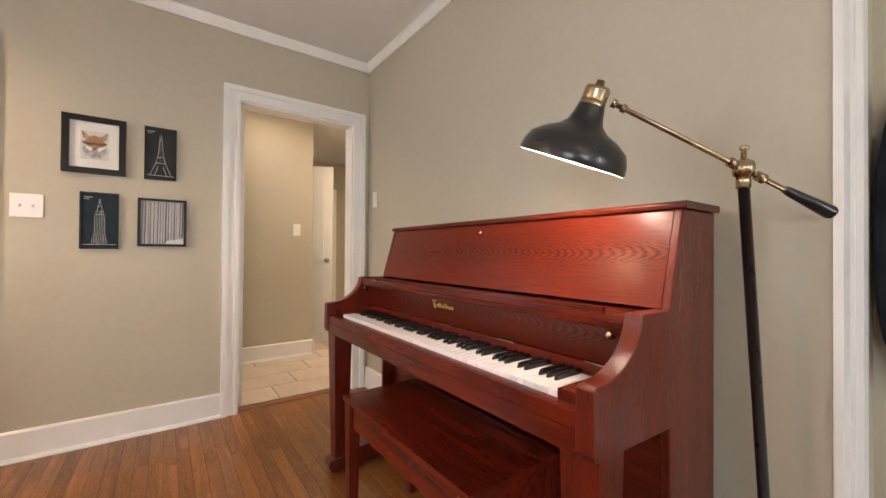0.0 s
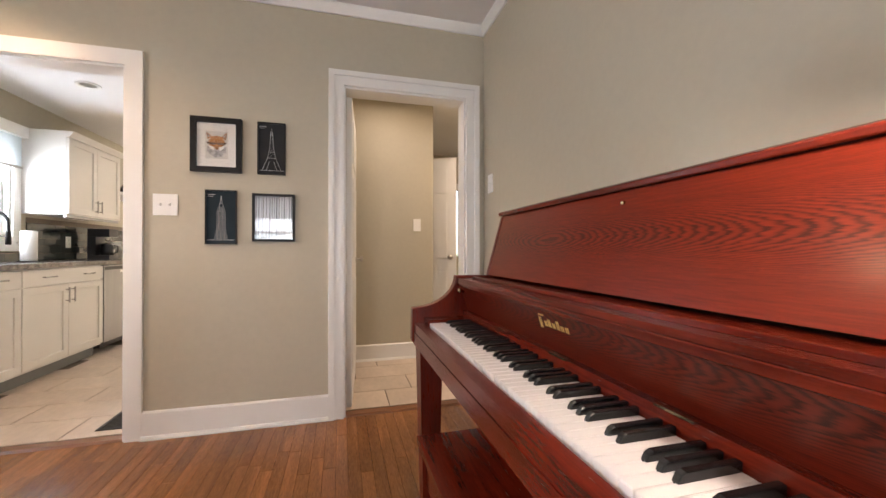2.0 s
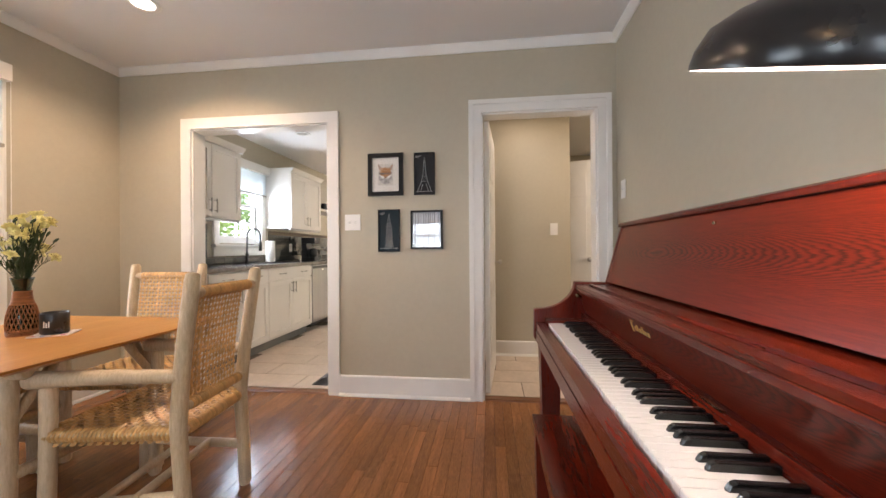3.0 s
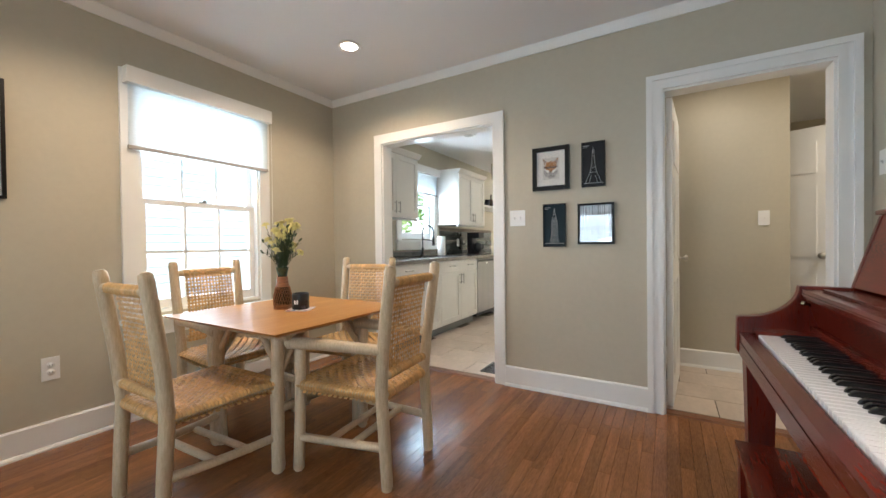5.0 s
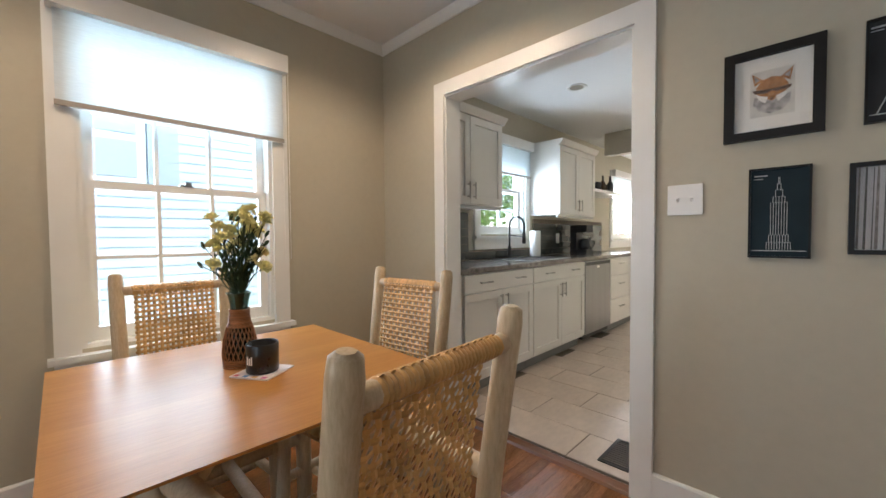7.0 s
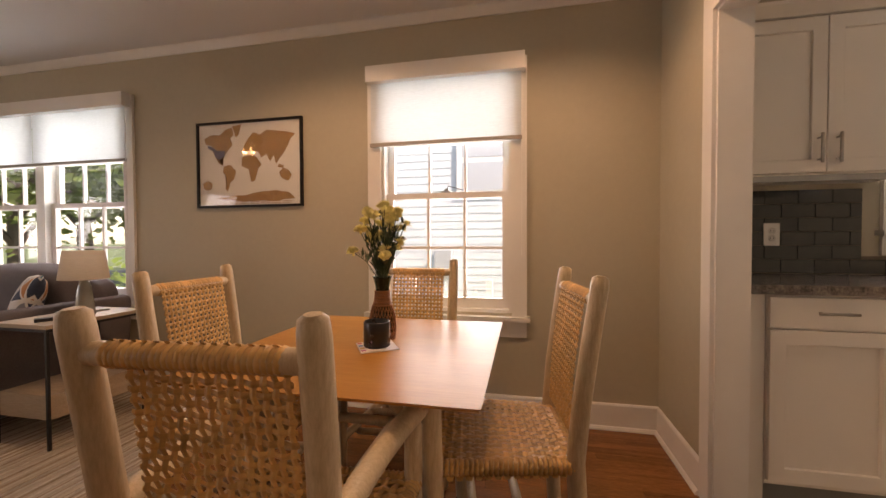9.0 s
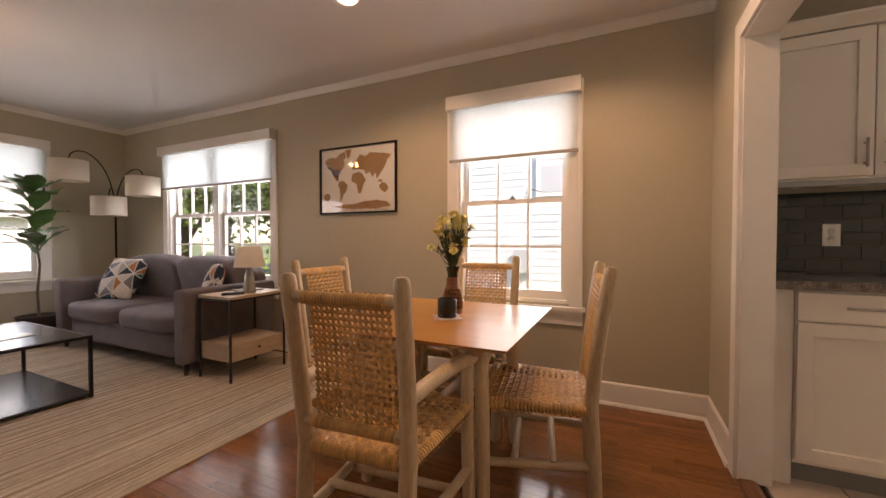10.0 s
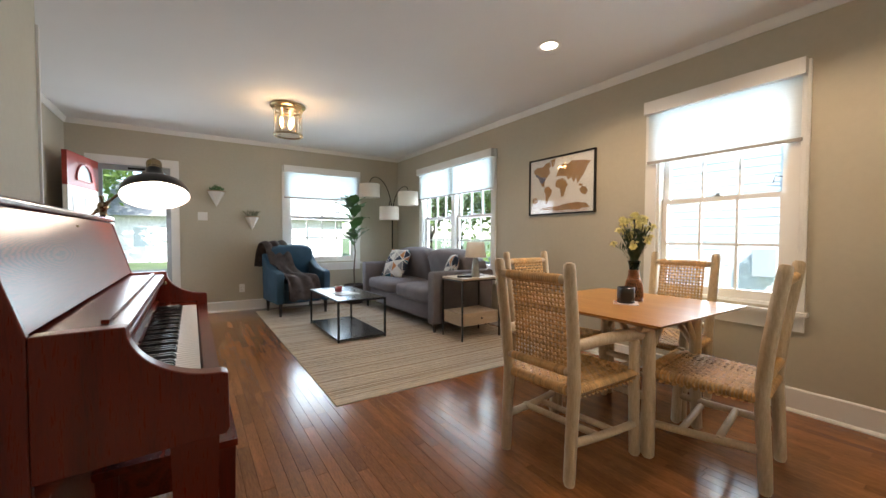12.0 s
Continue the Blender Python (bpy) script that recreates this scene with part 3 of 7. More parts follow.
# ---- windows ----
def window(name, label, m, w, cols, units=1, shade=1.735, room=0.0, pulled=True):
    """A double-hung window in local axes: x along the wall, y outwards, z up; its centre at x = 0 on the room face."""
    _, width, z0, z1 = w
    root = thing(name, label, "window", m, "", "structure")
    h = width / 2
    c = 0.088
    bm = boxes(((-h - c, -0.02, z0 - 0.02), (-h, 0, z1)), ((h, -0.02, z0 - 0.02), (h + c, 0, z1)), ((-h - c, -0.02, z1), (h + c, 0, z1 + 0.085)))
    part("casing", bevel(bm, 0.003, 1), TRIM, root)
    bm = boxes(((-h - c - 0.02, -0.055, z0 - 0.045), (h + c + 0.02, 0.0, z0 - 0.018)))
    part("sill", bevel(bm, 0.006), TRIM, root)
    bm = boxes(((-h - c, -0.018, z0 - 0.145), (h + c, 0.0, z0 - 0.046)))
    part("apron", bevel(bm, 0.003, 1), TRIM, root)
    bm = boxes(((-h, 0, z0), (-h + 0.02, T, z1)), ((h - 0.02, 0, z0), (h, T, z1)), ((-h + 0.02, 0, z1 - 0.02), (h - 0.02, T, z1)), ((-h + 0.02, 0, z0), (h - 0.02, T + 0.03, z0 + 0.02)))
    part("jamb", bm, TRIM, root)
    uw = (width - 0.04 - (units - 1) * 0.09) / units
    rail = (z0 + z1) / 2 + 0.003
    for u in range(units):
        x0 = -h + 0.02 + u * (uw + 0.09)
        if u:
            part("mullion", boxes(((x0 - 0.09, 0.0, z0 + 0.02), (x0, 0.1, z1 - 0.02))), TRIM, root)
        for lower in (True, False):
            ya, yb = (0.045, 0.08) if lower else (0.08, 0.115)
            a, b = (z0 + 0.02, rail + 0.02) if lower else (rail - 0.02, z1 - 0.02)
            s, foot, head = 0.042, (0.062 if lower else 0.035), 0.036
            bm = boxes(((x0, ya, a), (x0 + s, yb, b)), ((x0 + uw - s, ya, a), (x0 + uw, yb, b)), ((x0 + s, ya, a), (x0 + uw - s, yb, a + foot)), ((x0 + s, ya, b - head), (x0 + uw - s, yb, b)))
            gx0, gx1, gz0, gz1 = x0 + s, x0 + uw - s, a + foot, b - head
            for k in range(1, cols):
                mx = gx0 + (gx1 - gx0) * k / cols
                box(bm, (mx - 0.009, ya + 0.006, gz0), (mx + 0.009, yb - 0.006, gz1))
            mz = (gz0 + gz1) / 2
            box(bm, (gx0, ya + 0.007, mz - 0.009), (gx1, yb - 0.007, mz + 0.009))
            sash = part("sash", bm, TRIM, root)
            for i in range(cols):
                for j in range(2):
                    px0, px1 = gx0 + (gx1 - gx0) * i / cols + 0.008, gx0 + (gx1 - gx0) * (i + 1) / cols - 0.008
                    pz0, pz1 = (gz0, mz) if j == 0 else (mz, gz1)
                    ym = (ya + yb) / 2
                    pane = part("pane", boxes(((px0, ym - 0.0015, pz0 + 0.004), (px1, ym + 0.0015, pz1 - 0.004))), GLASS, sash)
                    pane.visible_shadow = False
        lk = boxes(((x0 + uw / 2 - 0.03, 0.045, rail + 0.021), (x0 + uw / 2 + 0.03, 0.075, rail + 0.030)), ((x0 + uw / 2 - 0.008, 0.03, rail + 0.028), (x0 + uw / 2 + 0.02, 0.055, rail + 0.042)))
        part("sash_lock", lk, CHROME, root)
    # roller shade
    blind = thing("roller_shade", "white woven roller shade pulled part way down over the window", "window shade", m)
    bm = boxes(((-h - 0.075, -0.085, z1 - 0.015), (h + 0.075, -0.022, z1 + 0.085)))
    part("valance", bevel(bm, 0.006), TRIM, blind)
    for u in range(units):
        a = -h - 0.055 + u * (width + 0.11) / units
        b = a + (width + 0.11) / units - (0.006 if units > 1 else 0)
        part("fabric", boxes(((a, -0.042, shade), (b, -0.0405, z1))), SHADE, blind)
        bm = boxes(((a - 0.004, -0.050, shade - 0.022), (b + 0.004, -0.034, shade)))
        part("hem_bar", bevel(bm, 0.004), material("grey_hem", (0.36, 0.33, 0.29), 0.5) if "grey_hem" not in bpy.data.materials else bpy.data.materials["grey_hem"], blind)
    if pulled:
        pts = [(h + 0.068 + 0.012 * s, -0.055 - 0.01 * s, z1 - 0.01 - k * 0.1) for s, ks in ((1, range(0, 12)), (-1, range(11, -1, -1))) for k in ks]
        bm = bmesh.new()
        tube(bm, pts, 0.0022, 5)
        part("pull_chain", bm, PLATE, blind)
    return root


def on_west(y):
    return pose(XW, y, 0, 0, 0, 90)


window("window_1", "white double-hung window beside the dining table", on_west(W1[0]), W1, 3)
window("window_2", "white double window behind the sofa", on_west(W2[0]), W2, 3, units=2)
window("window_3", "white double-hung front window with muntins", pose(W3[0], YS, 0, 0, 0, 180), W3, 4)
window("window_4", "white kitchen window over the sink", on_west(WK[0]), WK, 2, shade=1.80, pulled=False)
window("window_5", "white breakfast room window", on_west(WK2[0]), WK2, 2, shade=1.80, pulled=False)
part("pane", boxes(((2.22, 6.20, 0.95), (2.52, 6.205, 1.95))), GLASS, bpy.data.objects["wall_hall_end"]).visible_shadow = False

# ---- dining set of peeled logs ----
def log(bm, a, b, r0, r1=None, sides=11, bow=0.0, knob=0.012, seed=0):
    """A peeled log from a to b: slightly bowed and uneven, its ends chamfered."""
    a, b = Vector(a), Vector(b)
    r1 = r0 if r1 is None else r1
    d = (b - a).normalized()
    side = d.cross(Vector((0.3, 0.8, 0.52))).normalized()
    n = 7
    pts, rad = [a], [r0 * 0.72]
    for k in range(n + 1):
        f = k / n
        e = knob / max((b - a).length, 0.01)
        g = e + (1 - 2 * e) * f
        p = a.lerp(b, g) + side * bow * math.sin(math.pi * g)
        pts.append(p)
        rad.append((r0 + (r1 - r0) * g) * (1 + 0.05 * noise.noise(p * 7 + Vector((seed, seed * 2, 0)))))
    pts.append(b)
    rad.append(r1 * 0.72)
    return tube(bm, pts, rad, sides)


def weave(bm, place, nu, nv, width, thick, amp):
    """Flat cane strips woven over and under. place(u, v) gives a point and a normal for u, v in 0..1."""
    for along in (0, 1):
        count, cross = (nu, nv) if along == 0 else (nv, nu)
        for i in range(count):
            c = (i + 0.5) / count
            c += 0.05 / count * noise.noise(Vector((i * 3.1, along * 9.0, 0.3)))
            rings = []
            for j in range(cross * 2 + 1):
                f = j / (cross * 2)
                u, v = (c, f) if along == 0 else (f, c)
                p, nrm = place(u, v)
                q, _ = place(u + (0.004 if along else 0), v + (0 if along else 0.004))
                t = (q - p).normalized()
                s = nrm.cross(t)
                k = j // 2
                h = amp * (1 if (i + k + along) % 2 else -1) if j % 2 else 0.0
                w = width * (1 + 0.07 * noise.noise(Vector((i * 1.7, j * 0.6, along))))
                mid = p + nrm * h
                rings.append([bm.verts.new(mid - s * w / 2), bm.verts.new(mid + nrm * thick / 2), bm.verts.new(mid + s * w / 2), bm.verts.new(mid - nrm * thick / 2)])
            for a, b in zip(rings, rings[1:]):
                for k in range(4):
                    f = bm.faces.new((a[k], a[(k + 1) % 4], b[(k + 1) % 4], b[k]))
                    f.smooth = False
    return bm


SEAT_Z = 0.425


def make_chair(arms, label):
    """A log chair that faces +y, its seat centre over the origin."""
    root = thing("dining_chair", label, "chair", None, "chairs round the dining table")
    fw, rw = 0.245, 0.19
    for s in (-1, 1):
        bm = bmesh.new()
        pts = [(s * rw, -0.235, 0), (s * rw, -0.238, 0.02), (s * (rw + 0.002), -0.228, 0.22), (s * (rw + 0.004), -0.215, 0.43), (s * (rw + 0.010), -0.232, 0.62), (s * (rw + 0.014), -0.256, 0.80), (s * (rw + 0.016), -0.280, 0.965), (s * (rw + 0.016), -0.283, 0.992), (s * (rw + 0.016), -0.284, 1.0)]
        tube(bm, pts, [0.022, 0.0265, 0.028, 0.029, 0.028, 0.0275, 0.027, 0.024, 0.014], 12)
        part("back_post", bm, LOG, root)
        top = 0.60 if arms else 0.455
        bm = bmesh.new()
        log(bm, (s * fw, 0.245, 0), (s * fw, 0.225, top), 0.027, 0.026, bow=0.004 * s, seed=s)
        part("front_leg", bm, LOG, root)
        bm = bmesh.new()
        log(bm, (s * rw, -0.225, 0.185), (s * fw, 0.24, 0.165), 0.0195, 0.019, bow=0.008, seed=3 * s)
        part("side_stretcher", bm, LOG, root)
        bm = bmesh.new()
        log(bm, (s * (rw + 0.005), -0.215, SEAT_Z - 0.01), (s * fw, 0.23, SEAT_Z - 0.002), 0.019, seed=5 * s)
        part("seat_rail", bm, LOG, root)
        if arms:
            bm = bmesh.new()
            log(bm, (s * (rw + 0.012), -0.245, 0.625), (s * (fw + 0.012), 0.295, 0.622), 0.024, 0.031, bow=-0.012, seed=8 * s)
            part("armrest", bm, LOG, root)
    for k, y in enumerate((-0.07, 0.09)):
        bm = bmesh.new()
        log(bm, (-0.215, y, 0.185 - 0.03 * k), (0.225, y + 0.02, 0.180 - 0.03 * k), 0.0165, seed=k + 11)
        part("cross_stretcher", bm, LOG, root)
    bm = bmesh.new()
    log(bm, (-fw, 0.232, SEAT_Z), (fw, 0.232, SEAT_Z), 0.019, seed=21)
    part("front_rail", bm, LOG, root)
    bm = bmesh.new()
    log(bm, (-rw, -0.218, SEAT_Z - 0.008), (rw, -0.218, SEAT_Z - 0.008), 0.018, seed=22)
    part("rear_rail", bm, LOG, root)
    bm = bmesh.new()
    log(bm, (-rw - 0.012, -0.274, 0.925), (rw + 0.012, -0.274, 0.925), 0.0205, bow=0.0, seed=23)
    part("top_rail", bm, LOG, root)
    bm = bmesh.new()
    log(bm, (-rw, -0.228, 0.505), (rw, -0.228, 0.505), 0.018, seed=24)
    part("lower_rail", bm, LOG, root)

    def back_at(u, v):
        x = (u - 0.5) * 0.305
        z = 0.485 + v * 0.465
        y = -0.212 - 0.048 * max(0.0, v - 0.02) ** 1.1 + 0.010 * math.sin(math.pi * v)
        if v > 0.94:
            y -= (v - 0.94) * 0.35
        return Vector((x, y, z)), Vector((0, 0.99, 0.15)).normalized()
    bm = bmesh.new()
    weave(bm, back_at, 15, 22, 0.0122, 0.0038, 0.0036)
    # cane wound over the two rails
    for k in range(30):
        x = -0.150 + k * 0.300 / 29
        for cy, cz, r in ((-0.274, 0.925, 0.0162), (-0.228, 0.505, 0.0140)):
            pts = [(x + 0.003 * math.sin(a * 0.7), cy + r * math.cos(a), cz + r * math.sin(a)) for a in [2 * math.pi * i / 10 for i in range(11)]]
            tube(bm, pts, 0.0078, 6, caps=False)
    part("woven_back", bm, CANE, root, "woven natural cane back panel")

    def seat_at(u, v):
        hw = rw + 0.012 + (fw - rw) * v
        x = (u - 0.5) * 2 * hw
        y = -0.222 + v * 0.462
        dip = 0.012 * math.sin(math.pi * u) * math.sin(math.pi * v)
        edge = 0.014 * (max(0, abs(u - 0.5) * 2 - 0.9) * 10) ** 2
        return Vector((x, y, SEAT_Z + 0.018 - dip - edge)), Vector((0, 0, 1))
    bm = bmesh.new()
    weave(bm, seat_at, 16, 16, 0.0168, 0.0042, 0.0046)

    def under_at(u, v):
        p, nrm = seat_at(u, v)
        return p - Vector((0, 0, 0.042)), nrm
    weave(bm, under_at, 16, 16, 0.0255, 0.0035, 0.0030)
    n = 30
    for k in range(n):
        f = (k + 0.5) / n
        for s in (-1, 1):
            c = Vector((s * (rw + 0.005), -0.215, SEAT_Z - 0.01)).lerp(Vector((s * fw, 0.23, SEAT_Z - 0.002)), f)
            tube(bm, [(c.x + 0.0185 * math.cos(a), c.y, c.z + 0.0185 * math.sin(a)) for a in [2 * math.pi * i / 8 for i in range(9)]], 0.0082, 5, caps=False)
        x = (f - 0.5) * 2
        for hw, cy, cz in ((fw - 0.03, 0.232, SEAT_Z), (rw - 0.03, -0.218, SEAT_Z - 0.008)):
            tube(bm, [(x * hw, cy + 0.0185 * math.cos(a), cz + 0.0185 * math.sin(a)) for a in [2 * math.pi * i / 8 for i in range(9)]], 0.0082, 5, caps=False)
    part("woven_seat", bm, CANE, root, "woven natural cane seat")
    return root


armchair_a = make_chair(True, "peeled log armchair with woven cane seat and back")
armchair_a.matrix_basis = pose(-0.490, 1.825, 0, 0, 0, 94)
armchair_b = copy_thing(armchair_a, pose(-1.600, 1.757, 0, 0, 0, -90))
tagged(armchair_b, "peeled log armchair with cane seat beside the window")
side_a = make_chair(False, "armless peeled log chair with woven cane seat")
side_a.matrix_basis = pose(-1.047, 1.275, 0, 0, 0, 0.5)
side_b = copy_thing(side_a, pose(-1.088, 2.272, 0, 0, 0, 188))
tagged(side_b, "armless peeled log chair beside the kitchen opening")

# table: slab top with an undercut edge on a log base
TX0, TX1, TY0, TY1, TZ = -1.53, -0.575, 1.342, 2.260, 0.720
CX, CY = (TX0 + TX1) / 2, (TY0 + TY1) / 2
table = thing("dining_table", "honey maple table top on peeled log legs", "table", pose(CX, CY, 0))
hx, hy = (TX1 - TX0) / 2, (TY1 - TY0) / 2
bm = bmesh.new()
prof = [(0.0, TZ), (-0.004, TZ - 0.004), (-0.006, TZ - 0.010), (-0.045, TZ - 0.027)]
rings = [[bm.verts.new((sx * (hx + o), sy * (hy + o), z)) for sx, sy in ((-1, -1), (1, -1), (1, 1), (-1, 1))] for o, z in prof]
for a, b in zip(rings, rings[1:]):
    for k in range(4):
        bm.faces.new((a[k], b[k], b[(k + 1) % 4], a[(k + 1) % 4]))
bm.faces.new(rings[0])
bm.faces.new(rings[-1][::-1])
bmesh.ops.recalc_face_normals(bm, faces=bm.faces)
part("tabletop", bm, TABLE, table, "satin honey maple slab with an undercut edge")
for sx in (-1, 1):
    for sy in (-1, 1):
        bm = bmesh.new()
        log(bm, (sx * 0.265, sy * 0.300, 0), (sx * 0.255, sy * 0.285, TZ - 0.07), 0.030, 0.031, bow=0.006 * sx, seed=sx + 3 * sy)
        part("leg", bm, LOG, table)
        bm = bmesh.new()
        log(bm, (sx * 0.258, sy * 0.285, 0.50), (sx * 0.12, sy * 0.29, TZ - 0.045), 0.017, seed=31)
        part("brace", bm, LOG, table)
        bm = bmesh.new()
        log(bm, (sx * 0.258, sy * 0.28, 0.48), (sx * 0.26, sy * 0.13, TZ - 0.045), 0.017, seed=33)
        part("brace", bm, LOG, table)
for s in (-1, 1):
    bm = bmesh.new()
    log(bm, (-0.34, s * 0.285, TZ - 0.055), (0.34, s * 0.285, TZ - 0.055), 0.0275, seed=35 + s)
    part("top_bearer", bm, LOG, table)
    bm = bmesh.new()
    log(bm, (s * 0.26, -0.30, 0.30), (s * 0.26, 0.30, 0.30), 0.022, seed=38 + s)
    part("stretcher", bm, LOG, table)
bm = bmesh.new()
log(bm, (-0.26, 0.0, 0.315), (0.26, 0.0, 0.315), 0.021, seed=41)
part("stretcher", bm, LOG, table)

# vase with flowers
GREEN_STEM = material("stem_green", (0.032, 0.062, 0.022), 0.55, vary=0.25, scale=30)
PETAL = material("pale_yellow_petal", (0.82, 0.76, 0.36), 0.6, rand=0.12, vary=0.1, scale=40)
WICKER = material("brown_wicker", (0.30, 0.12, 0.04), 0.45, rand=0.2, vary=0.2, scale=40, bump=0.3, bump_scale=200)
VGLASS = clear_glass("green_bottle_glass", (0.42, 0.50, 0.46), 0.08)
VX, VY = -1.145, 1.806
vase = thing("vase", "glass bottle vase wrapped in brown wicker on the table", "vase", pose(VX, VY, TZ) @ Matrix.Diagonal((1.1, 1.1, 1.03, 1)))
body = [(0.0, 0.002), (0.040, 0.002), (0.043, 0.012), (0.044, 0.05), (0.041, 0.085), (0.034, 0.118), (0.026, 0.145), (0.023, 0.17), (0.025, 0.20), (0.032, 0.232), (0.0355, 0.24)]
inner = [(r - 0.003, z) for r, z in body[::-1] if r > 0.01] + [(0.0, 0.006)]
bm = bmesh.new()
lathe(bm, body + inner, 28)
part("bottle", bm, VGLASS, vase)
bm = bmesh.new()


def vase_r(z):
    for (r0, z0), (r1, z1) in zip(body[1:], body[2:]):
        if z0 <= z <= z1:
            return r0 + (r1 - r0) * (z - z0) / (z1 - z0)
    return 0.026


for k in range(22):
    for sgn in (-1, 1):
        a0 = 2 * math.pi * k / 22
        pts = []
        for j in range(13):
            z = 0.018 + 0.112 * j / 12
            a = a0 + sgn * 0.75 * j / 12
            r = vase_r(z) + 0.003 + 0.0012 * sgn
            pts.append((r * math.cos(a), r * math.sin(a), z))
        tube(bm, pts, 0.0019, 4, caps=False)
for zs in ((0.0, 0.022, 5), (0.128, 0.182, 13)):
    for j in range(zs[2]):
        z = zs[0] + 0.002 + (zs[1] - zs[0]) * j / (zs[2] - 1)
        r = vase_r(max(z, 0.013)) + 0.0035
        tube(bm, [(r * math.cos(a), r * math.sin(a), z + 0.0006 * math.sin(9 * a)) for a in [2 * math.pi * i / 24 for i in range(25)]], 0.0024, 5, caps=False)
part("wicker_wrap", bm, WICKER, vase)
flowers = thing("bouquet", "bunch of pale yellow carnations standing in the vase", "flowers", pose(VX, VY, TZ) @ Matrix.Diagonal((0.98, 0.98, 0.99, 1)))
fr = random.Random(12)
leaf_bm = bmesh.new()
heads = []
for k in range(46):
    a = 2 * math.pi * k / 46 * 2.4 + fr.uniform(-0.3, 0.3)
    spread = fr.uniform(0.02, 0.120)
    top = fr.uniform(0.39, 0.56) - spread * 0.55 + (0.03 if k % 6 == 0 else 0)
    p0, p1 = Vector((0.012 * math.cos(a + 2.6), 0.012 * math.sin(a + 2.6), 0.01)), Vector((0.014 * math.cos(a), 0.014 * math.sin(a), 0.235))
    p2 = Vector((spread * math.cos(a), spread * math.sin(a), top))
    mid = p1.lerp(p2, 0.5) + Vector((0, 0, 0.02))
    stem = bmesh.new()
    tube(stem, [p0, p1, mid, p2], [0.0018, 0.0018, 0.0016, 0.0014], 5)
    part("stem", stem, GREEN_STEM, flowers)
    heads.append((p2, k % 3 == 2))
    for j in range(11):
        f = fr.uniform(0.05, 0.70)
        b = p1.lerp(mid, f * 2) if f < 0.5 else mid.lerp(p2, f * 2 - 1)
        d = Vector((fr.uniform(-1, 1), fr.uniform(-1, 1), fr.uniform(0.4, 1.6))).normalized() * fr.uniform(0.03, 0.065)
        s = d.cross(Vector((0, 0, 1))).normalized() * 0.0036
        vs = [leaf_bm.verts.new(b), leaf_bm.verts.new(b + d * 0.5 + s), leaf_bm.verts.new(b + d), leaf_bm.verts.new(b + d * 0.5 - s)]
        leaf_bm.faces.new(vs)
tagged(part("leaves", leaf_bm, GREEN_STEM, flowers), "", "", "", "stuff")
for p, bud in heads:
    bm = bmesh.new()
    if bud:
        lathe(bm, [(0.0, -0.016), (0.004, -0.012), (0.0062, 0.0), (0.004, 0.010), (0.0, 0.013)], 8)
        ob = part("bud", bm, GREEN_STEM, flowers)
    else:
        lathe(bm, [(0.0, -0.020), (0.0045, -0.016), (0.006, -0.004), (0.004, 0.0)], 8)
        for ring, (rad, up, cnt) in enumerate(((0.026, 0.007, 11), (0.020, 0.015, 10), (0.013, 0.021, 8))):
            for j in range(cnt):
                a = 2 * math.pi * (j + 0.5 * ring) / cnt + fr.uniform(-0.1, 0.1)
                w = rad * 0.55
                d, s = Vector((math.cos(a), math.sin(a), 0)), Vector((-math.sin(a), math.cos(a), 0))
                r = rad * fr.uniform(0.85, 1.1)
                vs = [bm.verts.new(q) for q in (d * 0.002, d * r * 0.6 - s * w * 0.7 + Vector((0, 0, up * 0.7)), d * r - s * w * 0.35 + Vector((0, 0, up + fr.uniform(-0.003, 0.003))), d * r * 1.03 + Vector((0, 0, up - 0.003)), d * r + s * w * 0.35 + Vector((0, 0, up + fr.uniform(-0.003, 0.003))), d * r * 0.6 + s * w * 0.7 + Vector((0, 0, up * 0.7)))]
                bm.faces.new(vs)
        ob = part("flower_head", bm, PETAL, flowers)
    ob.matrix_basis = Matrix.Translation(p) @ Euler((fr.uniform(-0.5, 0.5) - p.y * 3, fr.uniform(-0.5, 0.5) + p.x * 3, 0)).to_matrix().to_4x4()

# candle in a black jar on a paper coaster
candle = thing("candle_jar", "black glass candle jar with a small white label", "candle", pose(-1.018, 1.832, TZ + 0.0049, 0, 0, 20) @ Matrix.Diagonal((1.08, 1.08, 1.03, 1)))
bm = bmesh.new()
lathe(bm, [(0, 0), (0.041, 0), (0.0445, 0.004), (0.0445, 0.086), (0.043, 0.089), (0.0405, 0.087), (0.0405, 0.055), (0, 0.055)], 32)
part("jar", bm, BLACK, candle)
bm = bmesh.new()
for k in range(3):
    box(bm, (-0.010 + k * 0.008, -0.0455, 0.030), (-0.006 + k * 0.008, -0.0440, 0.055 - 0.006 * (k % 2)))
part("label", bm, PLATE, candle)
bm = bmesh.new()
tube(bm, [(0, 0, 0.055), (0.001, 0, 0.066)], 0.0014, 5)
part("wick", bm, BLACKMATT, candle)
coaster = thing("paper_coaster", "square printed paper coaster in pink and white", "coaster", pose(-1.018, 1.832, TZ, 0, 0, 32) @ Matrix.Scale(1.08, 4))
bm = boxes(((-0.062, -0.062, 0.0003), (0.062, 0.062, 0.004)))
part("sheet", bevel(bm, 0.001, 1), material("coaster_paper", (0.74, 0.66, 0.66), 0.6, vary=0.1, scale=40), coaster)
